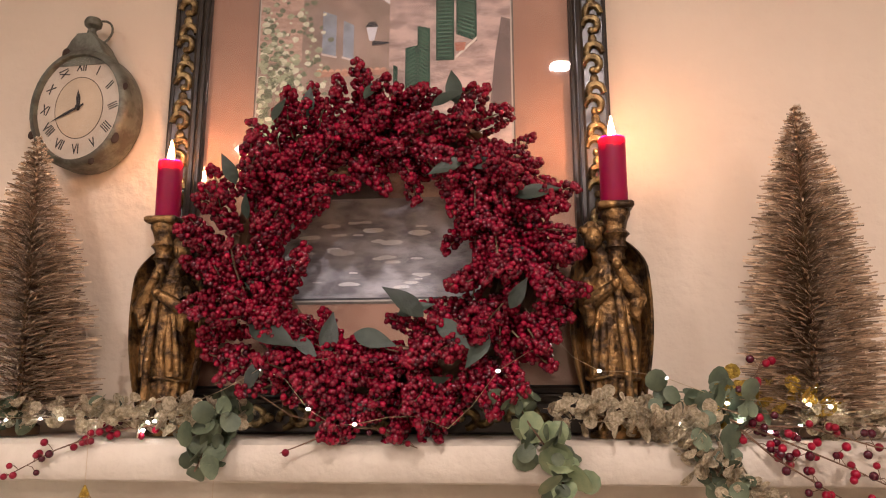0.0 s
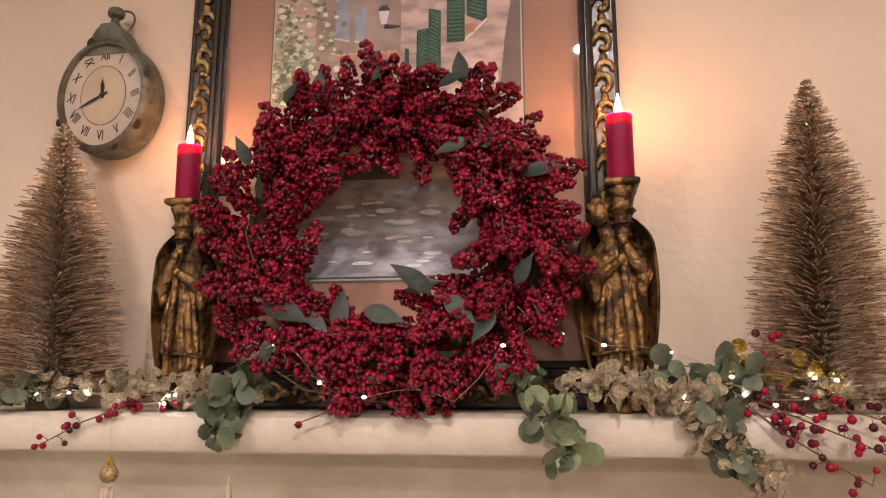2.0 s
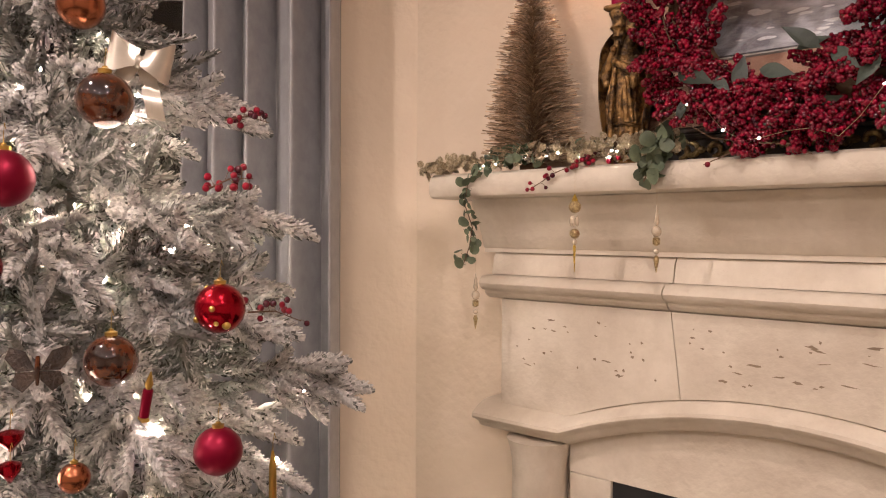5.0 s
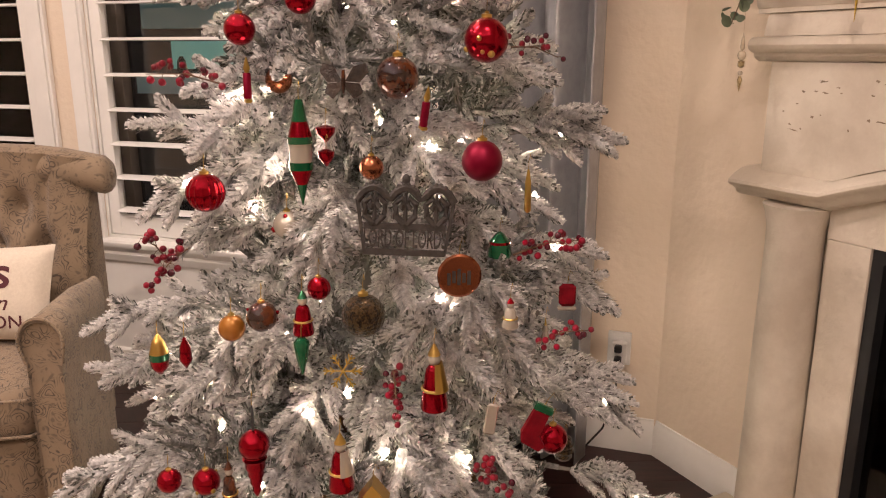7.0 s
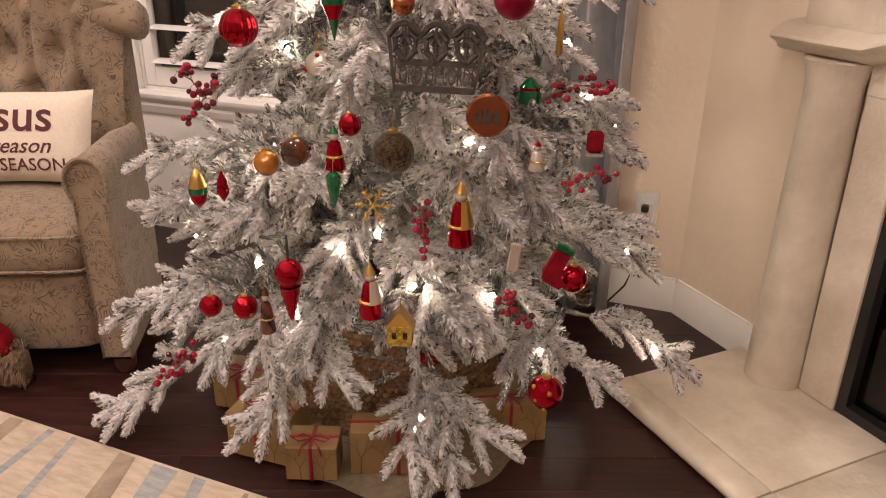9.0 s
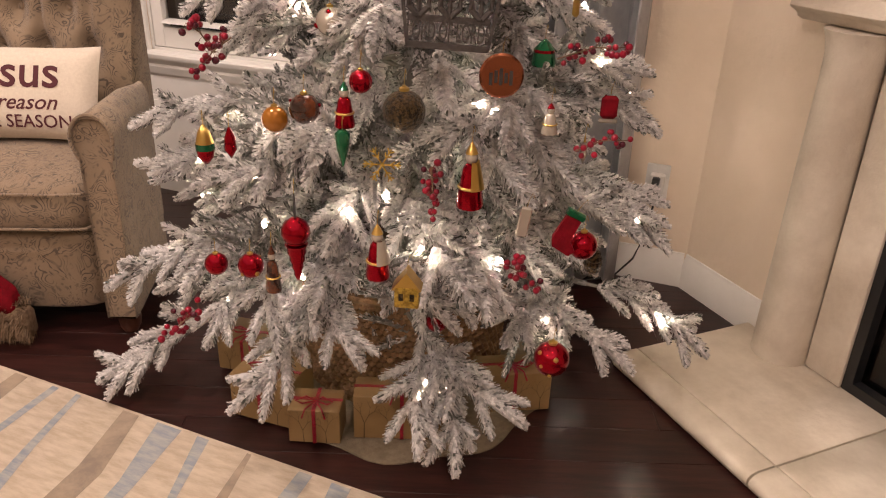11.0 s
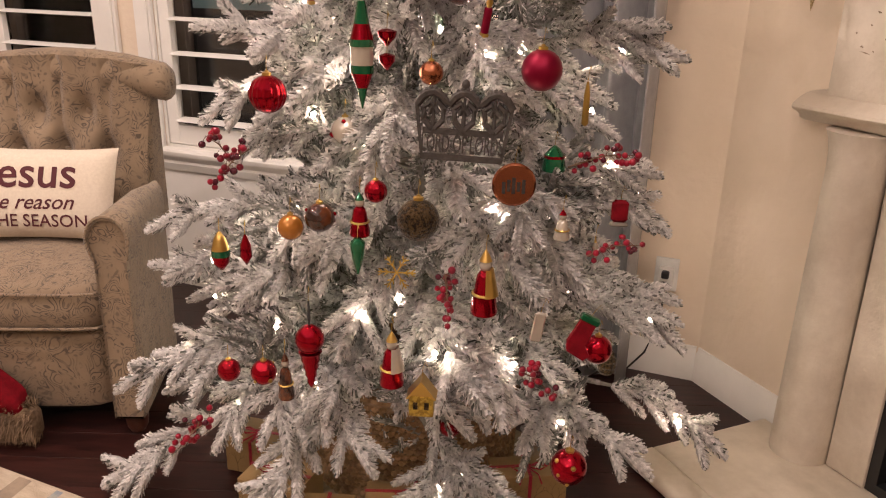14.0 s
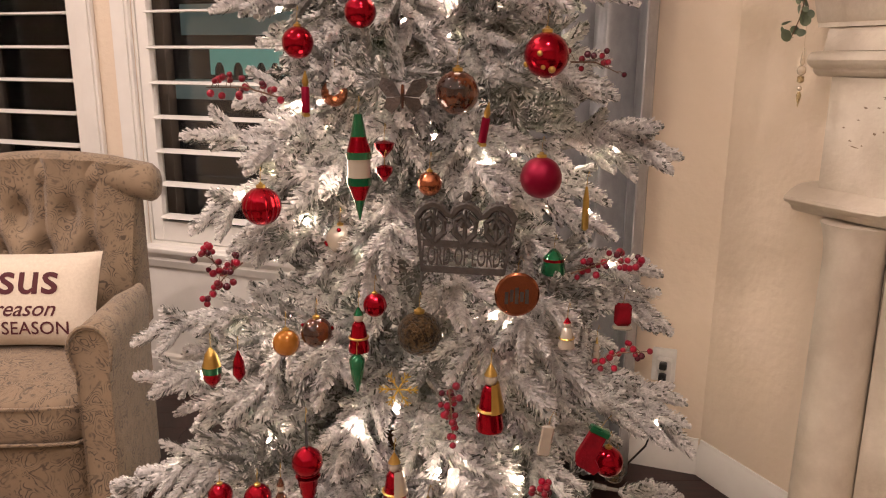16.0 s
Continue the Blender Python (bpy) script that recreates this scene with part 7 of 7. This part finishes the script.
# clip-on candles
for p, tl in (((-0.984, -0.067, 1.274), 3), ((-0.806, 0.206, 1.226), 18)):
    t = thing("candle_ornament", "small red clip-on candle ornament with gold tip", "ornament", pose(*p, 0, tl, 0), OG)
    part("stick", Geo().lathe([(0.0075, -0.028), (0.0075, 0.016), (0.006, 0.018)], 12), M["o_matte"], t)
    part("gold_tip", Geo().lathe([(0.004, 0.018), (0.0065, 0.026), (0.001, 0.046)], 10), M["o_gold"], t)
    part("clip", Geo().box(-0.008, -0.006, -0.036, 0.008, 0.006, -0.028, c=0.002), M["o_gold"], t)
# pewter crown with cut-out words
t = thing("crown_ornament", "dark pewter openwork crown sign with cut letters", "ornament", pose(*(-0.710, 0.121, 1.050), -6, 2, 62), OG)
W = 0.082
part("top_rail", Geo().tube([(W * (i / 10 - 1), 0, 0.034 + 0.024 * abs(math.sin(math.pi * i / 10 * 1.5)) ** 0.8) for i in range(21)], 0.0072, 6), M["o_pewter"], t)
for i in range(22):
    u = i / 21 * 2 - 1
    part("bead", Geo().ball((W * u, 0, 0.040 + 0.024 * abs(math.sin(math.pi * (u + 1) / 2 * 3)) ** 0.8), 0.0042, 8, 5), M["o_pewter"], t)
for z in (-0.008, -0.052):
    part("rail", Geo().box(-W * 0.84, -0.0015, z - 0.0055, W * 0.84, 0.0015, z + 0.0055), M["o_pewter"], t)
for s in (-1, 1):
    part("side_bar", Geo().extrude([(s * W * 0.80, -0.056), (s * W * 0.86, -0.056), (s * W * 1.03, 0.036), (s * W * 0.95, 0.036)], -0.0015, 0.0015), M["o_pewter"], t)
for c in (-0.052, 0.0, 0.052):
    for s in (-1, 1):
        part("scroll", Geo().tube([(c + s * 0.002, 0, -0.004), (c + s * 0.016, 0, 0.010), (c + s * 0.018, 0, 0.030), (c + s * 0.006, 0, 0.042), (c + s * 0.002, 0, 0.030), (c + s * 0.009, 0, 0.022)], 0.0056, 6), M["o_pewter"], t)
    part("drop_bar", Geo().tube([(c, 0, -0.006), (c, 0, 0.05)], [0.005, 0.0025], 6), M["o_pewter"], t)
part("finial", Geo().ball((0, 0, 0.072), 0.007, 10, 7, (1, 0.6, 1.3)), M["o_pewter"], t)
me = text_mesh("LORD OF LORDS", 0.044, 0.0015, bold=0.0007)
me.transform(Matrix.Diagonal((0.42, 1, 1, 1)))
part("cut_letters", me, M["o_pewter"], t, at=pose(0, 0, -0.030))
# cream bow
t = thing("bow_ornament", "cream sheer ribbon bow tied high on the tree", "ornament", pose(*(-0.984, 0.283, 1.764), 0, 10, 60), OG)
for s in (-1, 1):
    part("loop", Geo().sheet(lambda u, v: (s * (0.004 + 0.06 * math.sin(math.pi * u) ** 0.8 * (0.6 + 0.4 * u)), -0.02 * math.cos(math.pi * u) + 0.01 * (v - 0.5), (v - 0.5) * (0.02 + 0.055 * math.sin(math.pi * u)) + 0.02 * u), 14, 6), M["o_white"], t, smooth=80)
    part("tail", Geo().sheet(lambda u, v: (s * (0.01 + 0.035 * u) + (v - 0.5) * 0.03, -0.01 + 0.008 * math.sin(6 * u), -0.09 * u), 10, 4), M["o_white"], t, smooth=80)
part("knot", Geo().ball((0, -0.01, 0), 0.012, 10, 7), M["o_white"], t)

# berry picks pushed in among the branches
TL = "red berry pick tucked into the tree"
def pick(p, d, n, seed):
    a = Vector(p)
    berry_spray(TL, [a, a + Vector(d) * 0.5 + Vector((0, 0, 0.01)), a + Vector(d)], n, seed, 0.0062, 0.026, "berry pick", "berry_pick", 0.15)


pick((-0.974, -0.197, 0.980), (0.02, -0.07, -0.06), 26, 31)
pick((-0.998, -0.225, 0.950), (0.03, -0.05, 0.06), 14, 32)
pick((-0.994, -0.106, 1.271), (-0.02, -0.13, 0.02), 20, 33)
pick((-0.728, 0.349, 0.961), (0.03, 0.13, 0.02), 24, 34)
pick((-0.696, 0.088, 0.793), (0.02, 0.0, -0.09), 24, 35)
pick((-0.611, 0.203, 0.618), (0.04, 0.05, -0.04), 20, 36)
pick((-0.856, -0.314, 0.491), (0.03, -0.07, -0.03), 20, 37)
pick((-0.683, 0.378, 0.795), (0.03, 0.10, 0.02), 16, 38)
pick((-0.884, 0.354, 1.549), (0.03, 0.07, 0.02), 18, 39)
pick((-1.010, 0.465, 1.690), (0.03, 0.08, 0.0), 12, 40)
pick((-0.851, 0.411, 1.338), (0.03, 0.09, -0.02), 10, 41)

# ---- floor planks ----
floor = thing("floor", "dark reddish-brown hardwood plank floor, polished", "floor", (0, 0, 0), kind="structure")
rnd = random.Random(12)
PW = 0.125
PA = 66.0
plank_me = {}
for L in (0.9, 1.2, 1.5):
    g = Geo().box(0, 0.0006, -0.012, L - 0.0012, PW - 0.0006, 0.0, c=0.0004)
    plank_me[L] = g.mesh("plank", 30)
base = pose(-1.0, -0.2, 0, 0, 0, PA)
inv = base.inverted()


def inside(p, mgn=0.0):
    x, y = p
    if not (-4.3 < x < 3.2 and -4.2 < y < WALL_Y - 0.0):
        return False
    return (y - CORNER[1]) < (x - CORNER[0]) + mgn


count, rest = 0, Geo()
cands = []
for row in range(-48, 48):
    u = -5.5 + rnd.uniform(0, 0.8)
    while u < 5.5:
        L = rnd.choice((0.9, 1.2, 1.5))
        c = base @ Vector((u + L / 2, row * PW + PW / 2, 0))
        ends = [base @ Vector((u + q * L, row * PW + PW / 2, 0)) for q in (0.0, 1.0)]
        if any(inside((e.x, e.y), 0.3) for e in ends) :
            near = -2.6 < c.x < 0.6 and -1.6 < c.y < 1.5
            cands.append((near, u, row, L))
        u += L
for near, u, row, L in cands:
    m = base @ pose(u, row * PW, 0)
    if near and count < 280:
        part("plank", plank_me[L], M["plank"], floor, at=m)
        count += 1
    else:
        rest.box(0, 0.0006, -0.012, L - 0.0012, PW - 0.0006, 0.0, t=m)
tagged(part("plank_rest", rest, M["plank"], floor, smooth=None), kind="stuff")
